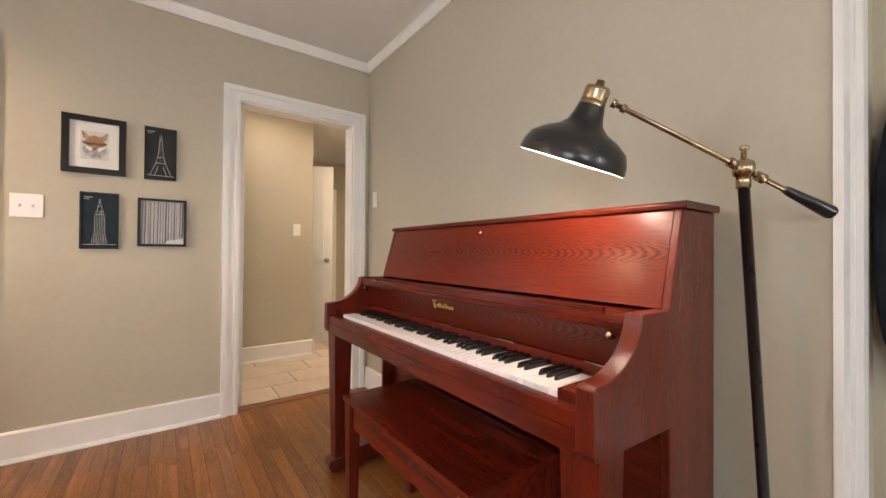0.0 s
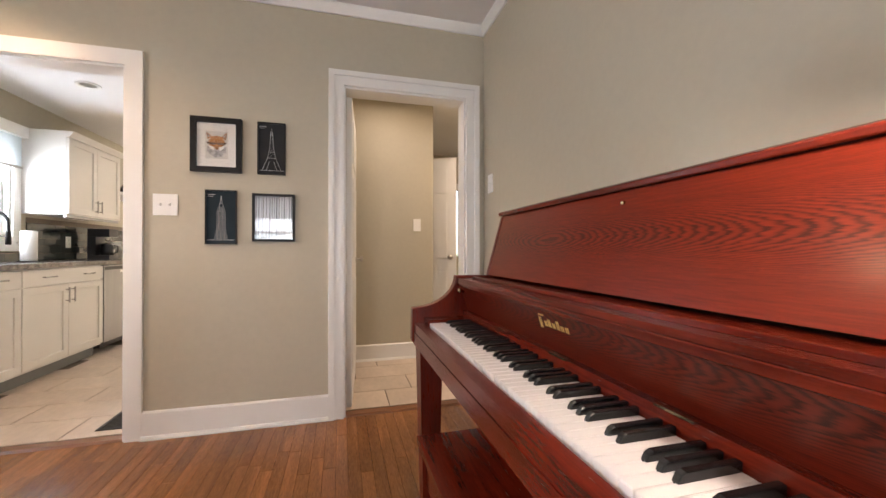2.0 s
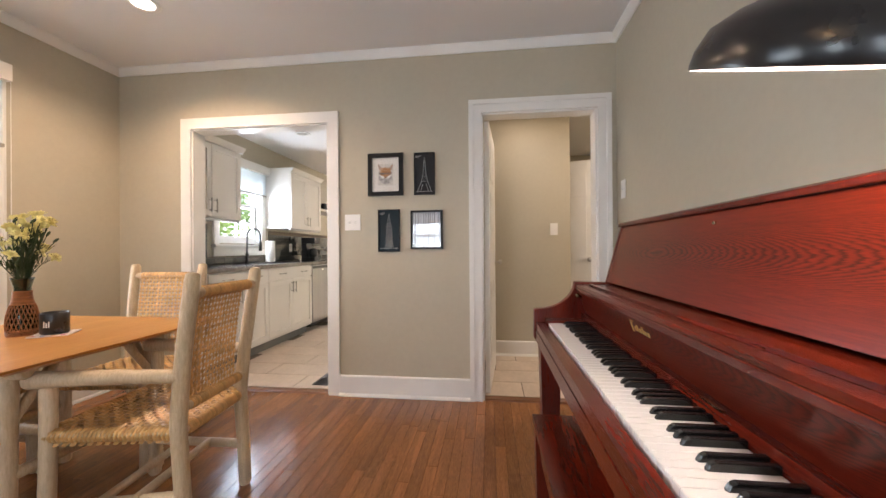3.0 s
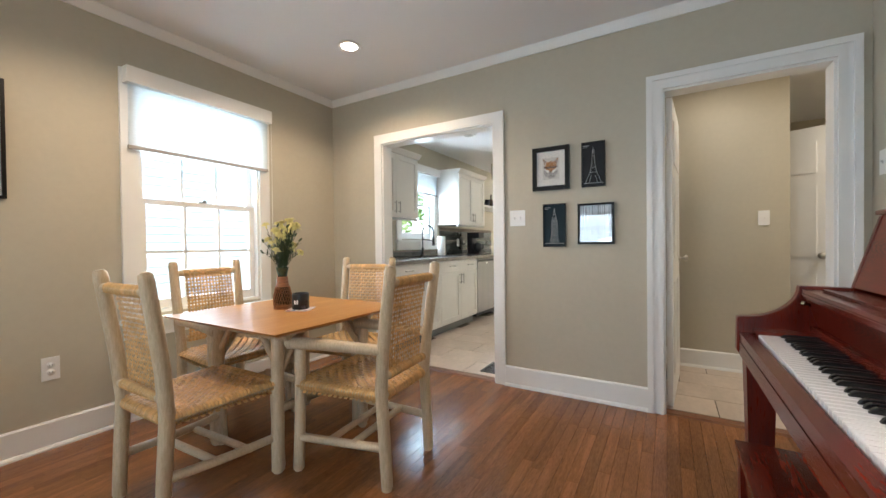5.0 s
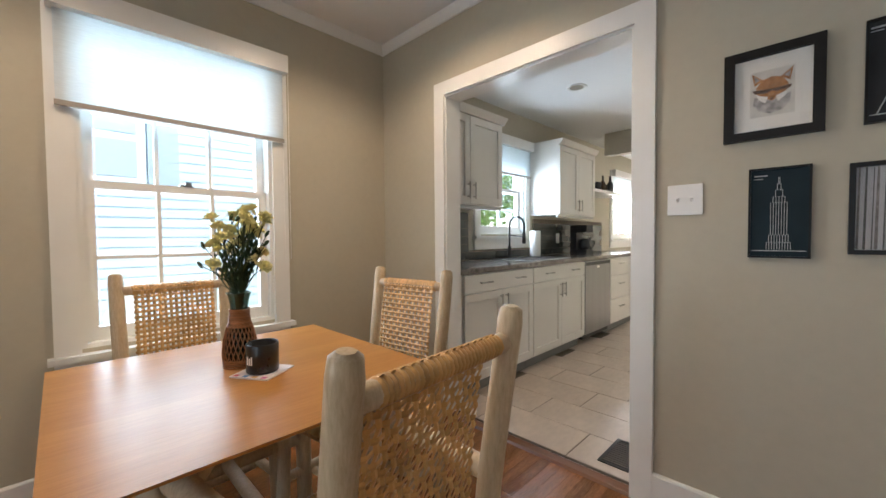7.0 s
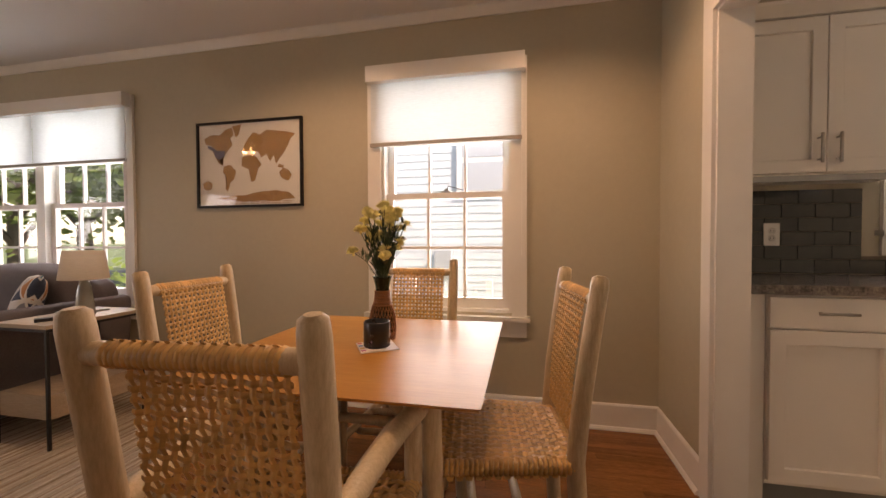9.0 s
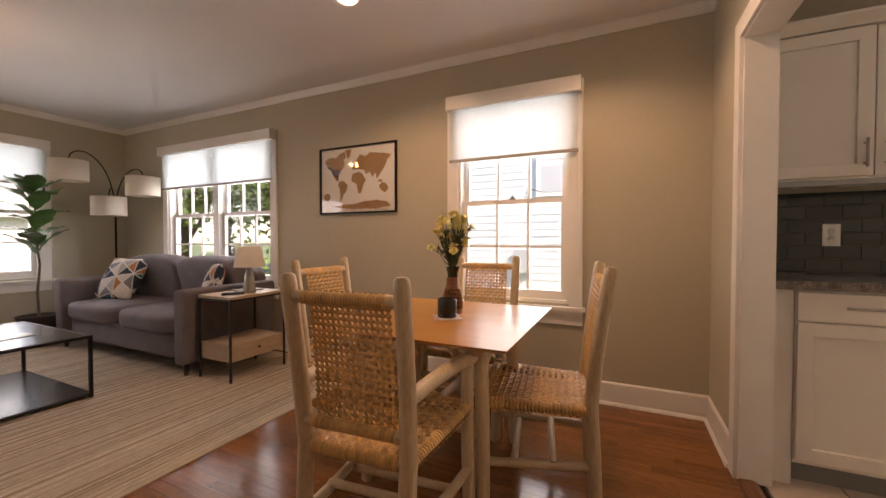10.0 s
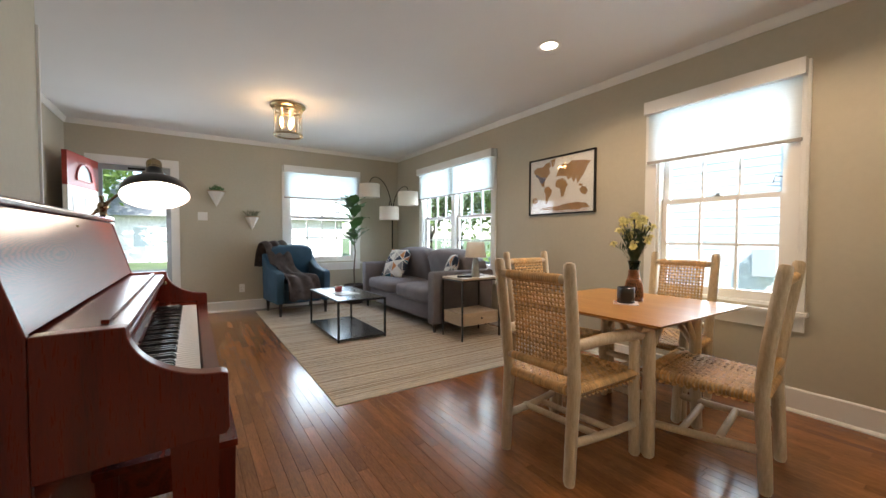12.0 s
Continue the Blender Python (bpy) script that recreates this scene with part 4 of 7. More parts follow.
for k in range(4):
    bm = boxes(((-0.055 + 0.03 * k, -0.058, 0.004), (-0.04 + 0.03 * k, -0.044, 0.0045)))
    part("printed_patch", bm, material("coaster_ink_%s" % "abcd"[k], ((0.55, 0.10, 0.12), (0.12, 0.25, 0.50), (0.60, 0.35, 0.10), (0.50, 0.12, 0.30))[k], 0.6), coaster)

# ---- upright piano, bench and task lamp ----
PY = 1.431
piano = thing("upright_piano", "cherry red oak upright piano against the wall, its keyboard open", "piano", pose(0, PY, 0) @ Matrix.Translation((1.647, 0, 0)) @ Matrix.Diagonal((1.0, 0.992, 1.028, 1)) @ Matrix.Translation((-1.647, 0, 0)))
B = 1.635
for s in (-1, 1):
    y0, y1 = s * 0.727, s * 0.705
    lo, hi = min(y0, y1), max(y0, y1)
    bm = bmesh.new()
    prism(bm, [(B, 0.0), (B, 1.138), (1.440, 1.138), (1.372, 0.90), (1.372, 0.0)], "y", lo, hi)
    part("side_panel", bevel(bm, 0.004), PIANO_V, piano)
    bm = bmesh.new()
    curve = [(1.371, 0.904), (1.236, 0.906)] + [(1.236 - 0.161 * (1 - math.cos(a)), 0.906 - 0.116 * math.sin(a)) for a in [math.pi / 2 * i / 26 for i in range(1, 27)]]
    curve += [(1.062, 0.785), (1.060, 0.668), (1.066, 0.655), (1.371, 0.642)]
    prism(bm, curve, "y", lo - (0.004 if s < 0 else 0.015), hi + (0.004 if s > 0 else 0.015))
    part("cheek", bevel(bm, 0.003, 2), PIANO_V, piano)
    bm = bmesh.new()
    yc = s * 0.685
    tl, bl = 0.044, 0.030
    vs = [[bm.verts.new((1.125 + a * w, yc + b * w, z)) for a, b in ((-1, -1), (1, -1), (1, 1), (-1, 1))] for w, z in ((bl, 0.07), (tl, 0.655))]
    for k in range(4):
        bm.faces.new((vs[0][k], vs[0][(k + 1) % 4], vs[1][(k + 1) % 4], vs[1][k]))
    bm.faces.new(vs[0][::-1]), bm.faces.new(vs[1])
    part("front_leg", bevel(bm, 0.004), PIANO_V, piano)
    bm = bmesh.new()
    prism(bm, [(1.371, 0.015), (1.371, 0.105), (1.17, 0.09), (1.12, 0.072), (1.075, 0.068), (1.062, 0.045), (1.075, 0.015)], "y", yc - 0.035, yc + 0.035)
    part("toe_block", bevel(bm, 0.004), PIANO_V, piano)
    for cx in (1.12, 1.58):
        bm = bmesh.new()
        lathe(bm, [(0, -0.006), (0.015, -0.006), (0.0165, 0), (0.015, 0.006), (0, 0.006)], 14, pose(cx, yc, 0.0165, 90, 0, 0))
        part("caster", bm, BRASS, piano)
bm = bmesh.new()
prism(bm, [(B + 0.012, 1.139), (B + 0.012, 1.158), (1.445, 1.158), (1.433, 1.152), (1.435, 1.139)], "y", -0.737, 0.737)
part("lid", bevel(bm, 0.003), PIANO, piano)
# upper panel, leaning, in its frame
bm = bmesh.new()
prism(bm, [(1.444, 1.137), (1.462, 1.137), (1.394, 0.905), (1.376, 0.905)], "y", -0.7045, 0.7045)
part("music_panel", bm, PIANO_FIG, piano, "cathedral grained cherry red oak panel")
bm = boxes(((1.240, -0.689, 0.884), (1.402, 0.689, 0.896)))
part("music_shelf", bevel(bm, 0.003), PIANO, piano)
part("music_ledge_strip", bevel(boxes(((1.276, -0.614, 0.8965), (1.290, 0.614, 0.9045))), 0.002, 1), PIANO, piano)
bm = bmesh.new()
prism(bm, [(1.245, 0.882), (1.260, 0.8835), (1.300, 0.778), (1.283, 0.772)], "y", -0.689, 0.689)
part("fallboard", bm, PIANO_FIG2, piano)
bm = bmesh.new()
prism(bm, [(1.236, 0.8835), (1.247, 0.8835), (1.251, 0.866), (1.240, 0.866)], "y", -0.689, 0.689)
part("fallboard_lip", bevel(bm, 0.002, 1), PIANO, piano)
part("key_rail", bevel(boxes(((1.263, -0.689, 0.742), (1.300, 0.689, 0.772))), 0.003, 1), PIANO, piano)
for yk in (-0.612, -0.307, 0.0, 0.307, 0.612):
    part("brass_hinge", boxes(((1.2585, yk - 0.035, 0.7715), (1.2655, yk + 0.035, 0.7755))), BRASS, piano)
for yk in (-0.655, 0.655):
    bm = bmesh.new()
    lathe(bm, [(0, 0.0), (0.006, 0.0), (0.005, 0.010), (0.009, 0.014), (0.0095, 0.020), (0.006, 0.025), (0, 0.026)], 16, pose(1.2560, yk, 0.846, 0, -72, 0))
    part("fallboard_knob", bm, BRASS, piano)
# maker's mark as plain strokes
bm = bmesh.new()
for k, (yk, h, dz) in enumerate(((0.075, 0.026, 0), (0.052, 0.012, 0), (0.036, 0.018, 0.003), (0.018, 0.012, 0), (0.000, 0.020, 0.004), (-0.016, 0.012, 0), (-0.034, 0.012, 0))):
    for j in (0, 1):
        zc = 0.836 + dz
        xc = 1.2600 - (zc - 0.836) * 0.345
        box(bm, (-0.0006, -0.0016, -h / 2), (0.0006, 0.0016, h / 2), pose(xc - 0.0022, yk - 0.005 - 0.007 * j, zc, 0, -19, 0))
box(bm, (-0.0006, -0.012, -0.0016), (0.0006, 0.012, 0.0016), pose(1.2516, 0.058, 0.854, 0, -19, 0))
part("gilt_mark", bm, material("gold_leaf_paint", (0.62, 0.42, 0.14), 0.45, metal=0.2), piano)
part("panel_latch", boxes(((1.4305, -0.005, 1.105), (1.4375, 0.005, 1.112))), BRASS, piano)
bm = boxes(((1.066, -0.689, 0.655), (1.599, 0.689, 0.700)))
part("keybed", bevel(bm, 0.003, 1), PIANO, piano)
part("key_slip", bevel(boxes(((1.068, -0.689, 0.7005), (1.104, 0.689, 0.733))), 0.004), PIANO, piano)
for s in (-1, 1):
    lo, hi = sorted((s * 0.616, s * 0.688))
    part("key_block", bevel(boxes(((1.106, lo, 0.701), (1.262, hi, 0.752))), 0.005), PIANO, piano)
part("lower_panel", boxes(((1.42, -0.689, 0.09), (1.44, 0.689, 0.654))), PIANO, piano)
part("plinth", bevel(boxes(((1.405, -0.689, 0.02), (1.445, 0.689, 0.089))), 0.004), PIANO, piano)
part("back_frame", boxes(((1.600, -0.689, 0.05), (1.634, 0.689, 1.13))), GAP, piano)
for k in range(3):
    yk = -0.07 + 0.07 * k
    ped = boxes(((1.30, yk - 0.014, 0.055), (1.405, yk + 0.014, 0.068)))
    part("pedal", bevel(ped, 0.005), BRASS, piano)
# 88 keys
KW = 1.222 / 52
white, black = [], []
for k in range(52):
    bm = boxes(((1.111, 0.0006, 0.722), (1.262, KW - 0.0006, 0.743)))
    if not white:
        bmesh.ops.bevel(bm, geom=[e for e in bm.edges if min(v.co.x for v in e.verts) < 1.112 or min(v.co.z for v in e.verts) > 0.742], offset=0.0012, segments=2, affect="EDGES")
        me = bpy.data.meshes.new("white_key")
        bm.to_mesh(me)
        me.materials.append(IVORY)
        white.append(me)
    bm.free()
    ob = new("white_key", white[0])
    ob.parent, ob.location = piano, (0, -0.611 + k * KW, 0)
bm = bmesh.new()
prism(bm, [(1.166, 0.744), (1.171, 0.7525), (1.178, 0.7555), (1.263, 0.7555), (1.263, 0.735), (1.166, 0.735)], "y", -0.0052, 0.0052)
bevel(bm, 0.0015, 1)
bk = bpy.data.meshes.new("black_key")
bm.to_mesh(bk)
bm.free()
bk.materials.append(EBONY)
for k in range(51):
    # from the treble end (low y) downwards: C8 B A G F E D C ...
    note = "CBAGFED"[k % 7]
    if note in ("C", "F"):
        continue
    ob = new("black_key", bk)
    ob.parent, ob.location = piano, (0, -0.611 + (k + 1) * KW, 0)

bench = thing("piano_bench", "cherry red wooden piano bench with tapered legs", "bench", pose(1.185, 1.395, 0))
bm = boxes(((-0.170, -0.395, 0.462), (0.170, 0.395, 0.482)))
part("seat", bevel(bm, 0.005), PIANO, bench)
for s in (-1, 1):
    part("apron", boxes(((s * 0.145 - 0.009, -0.345, 0.368), (s * 0.145 + 0.009, 0.345, 0.461))), PIANO, bench)
    part("apron_end", boxes(((-0.135, s * 0.372 - 0.009, 0.368), (0.135, s * 0.372 + 0.009, 0.461))), PIANO, bench)
    for sy in (-1, 1):
        bm = bmesh.new()
        vs = [[bm.verts.new((s * 0.140 + a * w, sy * 0.366 + b * w, z)) for a, b in ((-1, -1), (1, -1), (1, 1), (-1, 1))] for w, z in ((0.017, 0.0), (0.0245, 0.461))]
        for k in range(4):
            bm.faces.new((vs[0][k], vs[0][(k + 1) % 4], vs[1][(k + 1) % 4], vs[1][k]))
        bm.faces.new(vs[0][::-1]), bm.faces.new(vs[1])
        part("leg", bevel(bm, 0.002, 1), PIANO_V, bench)

# task lamp: pole, pivot, counterweighted arm and dome shade, switched on
SHADE_IN = material("white_shade_lining", (0.88, 0.86, 0.82), 0.5)
lamp = thing("floor_lamp", "black and brass task floor lamp, switched on over the piano", "floor lamp")
base, joint = Vector((1.575, 0.565, 0.0)), Vector((1.490, 0.605, 1.255))
bm = bmesh.new()
lathe(bm, [(0, 0), (0.125, 0), (0.128, 0.006), (0.122, 0.018), (0.03, 0.026), (0.016, 0.035), (0, 0.035)], 36, Matrix.Translation(base))
part("base", bm, BLACK, lamp)
bm = bmesh.new()
tube(bm, [base + Vector((0, 0, 0.03)), base.lerp(joint, 0.5), joint - Vector((0, 0, 0.03))], 0.0115, 16)
part("pole", bm, BLACK, lamp)
bm = bmesh.new()
tube(bm, [joint - Vector((0, 0, 0.045)), joint - Vector((0, 0, 0.015))], 0.0145, 16)
lathe(bm, [(0, -0.020), (0.017, -0.018), (0.023, -0.006), (0.023, 0.006), (0.017, 0.018), (0, 0.020)], 18, Matrix.Translation(joint) @ pose(0, 0, 0, 90, 0, 30))
lathe(bm, [(0, 0), (0.006, 0), (0.006, 0.03), (0.010, 0.034), (0.010, 0.040), (0, 0.042)], 12, Matrix.Translation(joint) @ pose(0, 0, 0.012, 0, 10, 0))
part("pivot", bm, BRASS, lamp)
RIM = Vector((1.262, 0.902, 1.293))
SM = Matrix.Translation(RIM) @ pose(0, 0, 0, 23.5, 3, 0) @ Matrix.Scale(0.94, 4)
cap = SM @ Vector((0.012, -0.020, 0.172))
d = (joint - cap).normalized()
bm = bmesh.new()
tube(bm, [cap + d * 0.02, joint + d * 0.12], 0.0062, 12)
for f in (0.02, 0.045):
    tube(bm, [cap + d * f, cap + d * (f + 0.012)], 0.0105, 12)
for f in (-0.035, 0.03):
    tube(bm, [joint + d * f, joint + d * (f + 0.02)], 0.0115, 12)
part("arm", bm, BRASS, lamp)
bm = bmesh.new()
tube(bm, [joint + d * 0.095, joint + d * 0.105, joint + d * 0.198, joint + d * 0.205], [0.008, 0.010, 0.0155, 0.012], 14)
part("counterweight_handle", bm, BLACK, lamp)
outer = [(0.142, 0.0), (0.143, 0.006), (0.140, 0.025), (0.128, 0.052), (0.098, 0.074), (0.066, 0.088), (0.048, 0.104), (0.040, 0.125), (0.034, 0.150)]
bm = bmesh.new()
lathe(bm, outer, 40, SM)
part("shade", bm, BLACK, lamp)
bm = bmesh.new()
lathe(bm, [(0.1405, 0.0005), (0.1385, 0.024), (0.126, 0.050), (0.096, 0.071), (0.064, 0.085), (0.046, 0.101), (0.038, 0.123), (0, 0.125)], 40, SM)
part("shade_lining", bm, SHADE_IN, lamp)
bm = bmesh.new()
lathe(bm, [(0.034, 0.148), (0.033, 0.152), (0.033, 0.160)] + [(0.033 if k % 2 else 0.031, 0.160 + 0.005 * k) for k in range(6)] + [(0.030, 0.195), (0.012, 0.198), (0.010, 0.212), (0, 0.213)], 28, SM)
part("socket_cap", bm, BRASS, lamp)
bm = bmesh.new()
lathe(bm, [(0, 0.030), (0.018, 0.034), (0.030, 0.052), (0.026, 0.075), (0.014, 0.098), (0.013, 0.120)], 20, SM)
bulb = part("bulb", bm, emitter("warm_bulb", (1.0, 0.86, 0.66), 4.0), lamp)
bulb.visible_shadow = False
point_light("task_lamp_light", SM @ Vector((0, 0, 0.045)), 4.3 * IN, (1.0, 0.86, 0.68), 0.035)

# ---- living end of the room ----
SOFA = material("grey_sofa_weave", (0.15, 0.135, 0.145), 0.85, vary=0.10, scale=7, bump=0.5, bump_scale=420, fine=0.12, fine_scale=140)
TEAL = material("teal_blue_upholstery", (0.018, 0.060, 0.105), 0.75, vary=0.14, scale=6, bump=0.45, bump_scale=380, fine=0.12, fine_scale=120)
THROW = material("dark_brown_plush_throw", (0.055, 0.043, 0.042), 0.95, vary=0.3, scale=12, bump=0.9, bump_scale=160, fine=0.25, fine_scale=90)
DARKLEG = material("espresso_wood", (0.014, 0.009, 0.007), 0.4, vary=0.2, scale=20)
RUGM = material("striped_jute_rug", (0.50, 0.43, 0.34), 0.95, vary=0.07, scale=2.5, bump=0.9, bump_scale=55, fine=0.16, fine_scale=48, stretch=(0.25, 9, 1))
OAKTOP = wood("pale_mango_wood", (0.36, 0.27, 0.18), (0.62, 0.50, 0.37), 0.5, grain=9, stretch=(1, 0.2, 4), rings=1.5)
IRON = material("dark_bronze_steel", (0.020, 0.019, 0.018), 0.42, metal=0.6, vary=0.2, scale=18)
SLATE = material("burnished_dark_metal_top", (0.045, 0.040, 0.034), 0.22, metal=0.35, vary=0.25, scale=5, bump=0.05, bump_scale=40)

rug = thing("area_rug", "beige and cream striped flat woven rug", "rug")
RX0, RX1, RY0, RY1 = -2.0, 0.352, -3.05, 0.685
bm = boxes(((RX0, RY0, 0.0), (RX1, RY1, 0.007)))
part("weave", bevel(bm, 0.003, 1), RUGM, rug)
RUG_B = material("rug_tan_stripe", (0.36, 0.28, 0.20), 0.95, vary=0.12, scale=20, bump=0.9, bump_scale=70, fine=0.15, fine_scale=60)
RUG_C = material("rug_cream_stripe", (0.60, 0.55, 0.47), 0.95, vary=0.10, scale=20, bump=0.9, bump_scale=70, fine=0.12, fine_scale=60)
rs = random.Random(7)
for mat_, nm in ((RUG_B, "tan_stripes"), (RUG_C, "cream_stripes")):
    bm = bmesh.new()
    y = RY0 + 0.02
    while y < RY1 - 0.03:
        w = rs.uniform(0.006, 0.016)
        box(bm, (RX0 + 0.003, y, 0.0068), (RX1 - 0.003, y + w, 0.0095))
        y += w + rs.uniform(0.016, 0.075 if mat_ is RUG_B else 0.055)
    tagged(part(nm, bm, mat_, rug), "", "", "", "stuff")

# sofa against the west wall, facing +x
SX, SY = -1.575, -1.575
sofa = thing("sofa", "grey fabric two-seat sofa with flared arms and dark feet", "sofa", pose(SX, SY, 0.0095, 0, 0, -90))
# local: x along the length (towards -y in the room is +x), y to the front
HL = 1.065
bm = bmesh.new()
cushion(bm, (2 * HL - 0.20, 0.84, 0.235), pose(0, -0.02, 0.225), 0.0, 10, 10)
part("base", bm, SOFA, sofa)
for s in (-1, 1):
    bm = bmesh.new()
    prism(bm, [(s * (HL - 0.125), 0.10), (s * (HL - 0.015), 0.10), (s * (HL + 0.005), 0.40), (s * (HL + 0.022), 0.655), (s * (HL + 0.010), 0.698), (s * (HL - 0.045), 0.708), (s * (HL - 0.118), 0.690), (s * (HL - 0.125), 0.64)], "y", -0.43, 0.44)
    bevel(bm, 0.018, 3)
    part("arm", bm, SOFA, sofa, smooth=True)
    bm = bmesh.new()
    cushion(bm, (HL - 0.135, 0.72, 0.185), pose(s * (HL - 0.13) / 2, 0.09, 0.395), 0.5, 10, 5)
    part("seat_cushion", bm, SOFA, sofa)
    bm = bmesh.new()
    cushion(bm, (HL - 0.16, 0.24, 0.50), pose(s * (HL - 0.15) / 2, -0.235, 0.675, -13, 0, 2 * s), 0.5, 10, 6)
    part("back_cushion", bm, SOFA, sofa)
    for fy in (-0.38, 0.38):
        bm = bmesh.new()
        tube(bm, [(s * (HL - 0.07), fy, 0.0), (s * (HL - 0.07), fy, 0.115)], [0.018, 0.032], 4)
        part("foot", bm, DARKLEG, sofa)
bm = bmesh.new()
cushion(bm, (2 * HL - 0.16, 0.17, 0.66), pose(0, -0.375, 0.52, -5), 0.0, 10, 8)
part("back_frame", bm, SOFA, sofa)


def triangle_print():
    """Printed cloth of coloured triangles between white lines."""
    m = bpy.data.materials.new("geometric_triangle_print")
    m.use_nodes = True
    nt = m.node_tree
    n, l = nt.nodes, nt.links
    b = n["Principled BSDF"]
    b.inputs["Roughness"].default_value = 0.9
    co = n.new("ShaderNodeTexCoord")
    mp = n.new("ShaderNodeMapping")
    mp.inputs["Scale"].default_value, mp.inputs["Rotation"].default_value, mp.inputs["Location"].default_value = (7.6, 7.6, 0.01), (0, 0, radians(32)), (40, 40, 0)
    l.new(co.outputs["Object"], mp.inputs[0])
    sp = n.new("ShaderNodeSeparateXYZ")
    l.new(mp.outputs[0], sp.inputs[0])

    def math_(op, a, c=None):
        k = n.new("ShaderNodeMath")
        k.operation = op
        for i, v in enumerate((a, c)):
            if v is None:
                continue
            if isinstance(v, (int, float)):
                k.inputs[i].default_value = v
            else:
                l.new(v, k.inputs[i])
        return k.outputs[0]
    fx, fy = math_("FRACT", sp.outputs[0]), math_("FRACT", sp.outputs[1])
    ix, iy = math_("FLOOR", sp.outputs[0]), math_("FLOOR", sp.outputs[1])
    flip = math_("MODULO", math_("ADD", ix, iy), 2.0)
    fx2 = math_("ABSOLUTE", math_("SUBTRACT", fx, flip))
    side = math_("GREATER_THAN", fx2, fy)
    cv = n.new("ShaderNodeCombineXYZ")
    l.new(ix, cv.inputs[0]), l.new(iy, cv.inputs[1]), l.new(side, cv.inputs[2])
    wn_ = n.new("ShaderNodeTexWhiteNoise")
    l.new(cv.outputs[0], wn_.inputs[0])
    ramp = n.new("ShaderNodeValToRGB")
    cr = ramp.color_ramp
    cr.interpolation = "CONSTANT"
    cols = ((0.0, (0.40, 0.39, 0.38)), (0.14, (0.035, 0.05, 0.085)), (0.42, (0.45, 0.19, 0.07)), (0.56, (0.05, 0.17, 0.22)), (0.72, (0.22, 0.23, 0.25)), (0.86, (0.60, 0.58, 0.55)))
    cr.elements[0].color, cr.elements[0].position = (*cols[0][1], 1), 0.0
    cr.elements[1].color, cr.elements[1].position = (*cols[1][1], 1), cols[1][0]
    for p, c in cols[2:]:
        e = cr.elements.new(p)
        e.color = (*c, 1)
    l.new(wn_.outputs[0], ramp.inputs[0])
    d1 = math_("ABSOLUTE", math_("SUBTRACT", fx2, fy))
    edge = math_("MINIMUM", d1, math_("MINIMUM", math_("MINIMUM", fx, math_("SUBTRACT", 1.0, fx)), math_("MINIMUM", fy, math_("SUBTRACT", 1.0, fy))))
    line = math_("LESS_THAN", edge, 0.045)
    mix = n.new("ShaderNodeMix")
    mix.data_type = "RGBA"
    l.new(line, mix.inputs[0]), l.new(ramp.outputs[0], mix.inputs[6])
    mix.inputs[7].default_value = (0.66, 0.64, 0.60, 1)
    l.new(mix.outputs[2], b.inputs["Base Color"])
    return m


PRINT = triangle_print()


def pillow(m, size, label):
    root = thing("throw_pillow", label, "pillow", m, "printed pillows on the sofa")
    bm = bmesh.new()
    n = 12
    grid = {}
    for side in (-1, 1):
        for i in range(n + 1):
            for j in range(n + 1):
                u, v = i / n * 2 - 1, j / n * 2 - 1
                edge = i in (0, n) or j in (0, n)
                if edge and side == 1:
                    grid[side, i, j] = grid[-1, i, j]
                    continue
                pinch = 1 - 0.07 * (1 - abs(u)) * abs(v) ** 3 - 0.07 * (1 - abs(v)) * abs(u) ** 3
                z = side * 0.075 * ((1 - u * u) * (1 - v * v)) ** 0.45
                grid[side, i, j] = bm.verts.new((u * size / 2 * pinch, v * size / 2 * pinch, z))
    for side in (-1, 1):
        for i in range(n):
            for j in range(n):
                q = [grid[side, i, j], grid[side, i + 1, j], grid[side, i + 1, j + 1], grid[side, i, j + 1]]
                f = bm.faces.new(q if side > 0 else q[::-1])
                f.smooth = True
    part("cover", bm, PRINT, root)
    return root


def sofa_local(p, rx, ry, rz):
    return sofa.matrix_basis @ pose(*p, rx, ry, rz)


pillow(sofa_local((0.64, 0.05, 0.690), -60, 0, 14), 0.50, "square pillow printed with coloured triangles on the sofa")
pillow(sofa_local((-0.77, 0.00, 0.690), -72, 0, -28), 0.42, "triangle printed pillow tucked in the sofa corner")

# armchair with a throw
AM = pose(-0.155, -2.745, 0.0095, 0, 0, 6)
chair = thing("armchair", "teal blue upholstered armchair with sloping arms and dark legs", "armchair", AM)
bm = bmesh.new()
cushion(bm, (0.56, 0.62, 0.20), pose(0, -0.01, 0.26), 0.0, 8, 10)
part("base", bm, TEAL, chair)
bm = bmesh.new()
cushion(bm, (0.53, 0.60, 0.16), pose(0, 0.05, 0.405), 0.6, 9, 5)
part("seat_cushion", bm, TEAL, chair)
bm = bmesh.new()
cushion(bm, (0.66, 0.17, 0.66), pose(0, -0.315, 0.63, -12), 0.4, 9, 6)
part("back", bm, TEAL, chair)
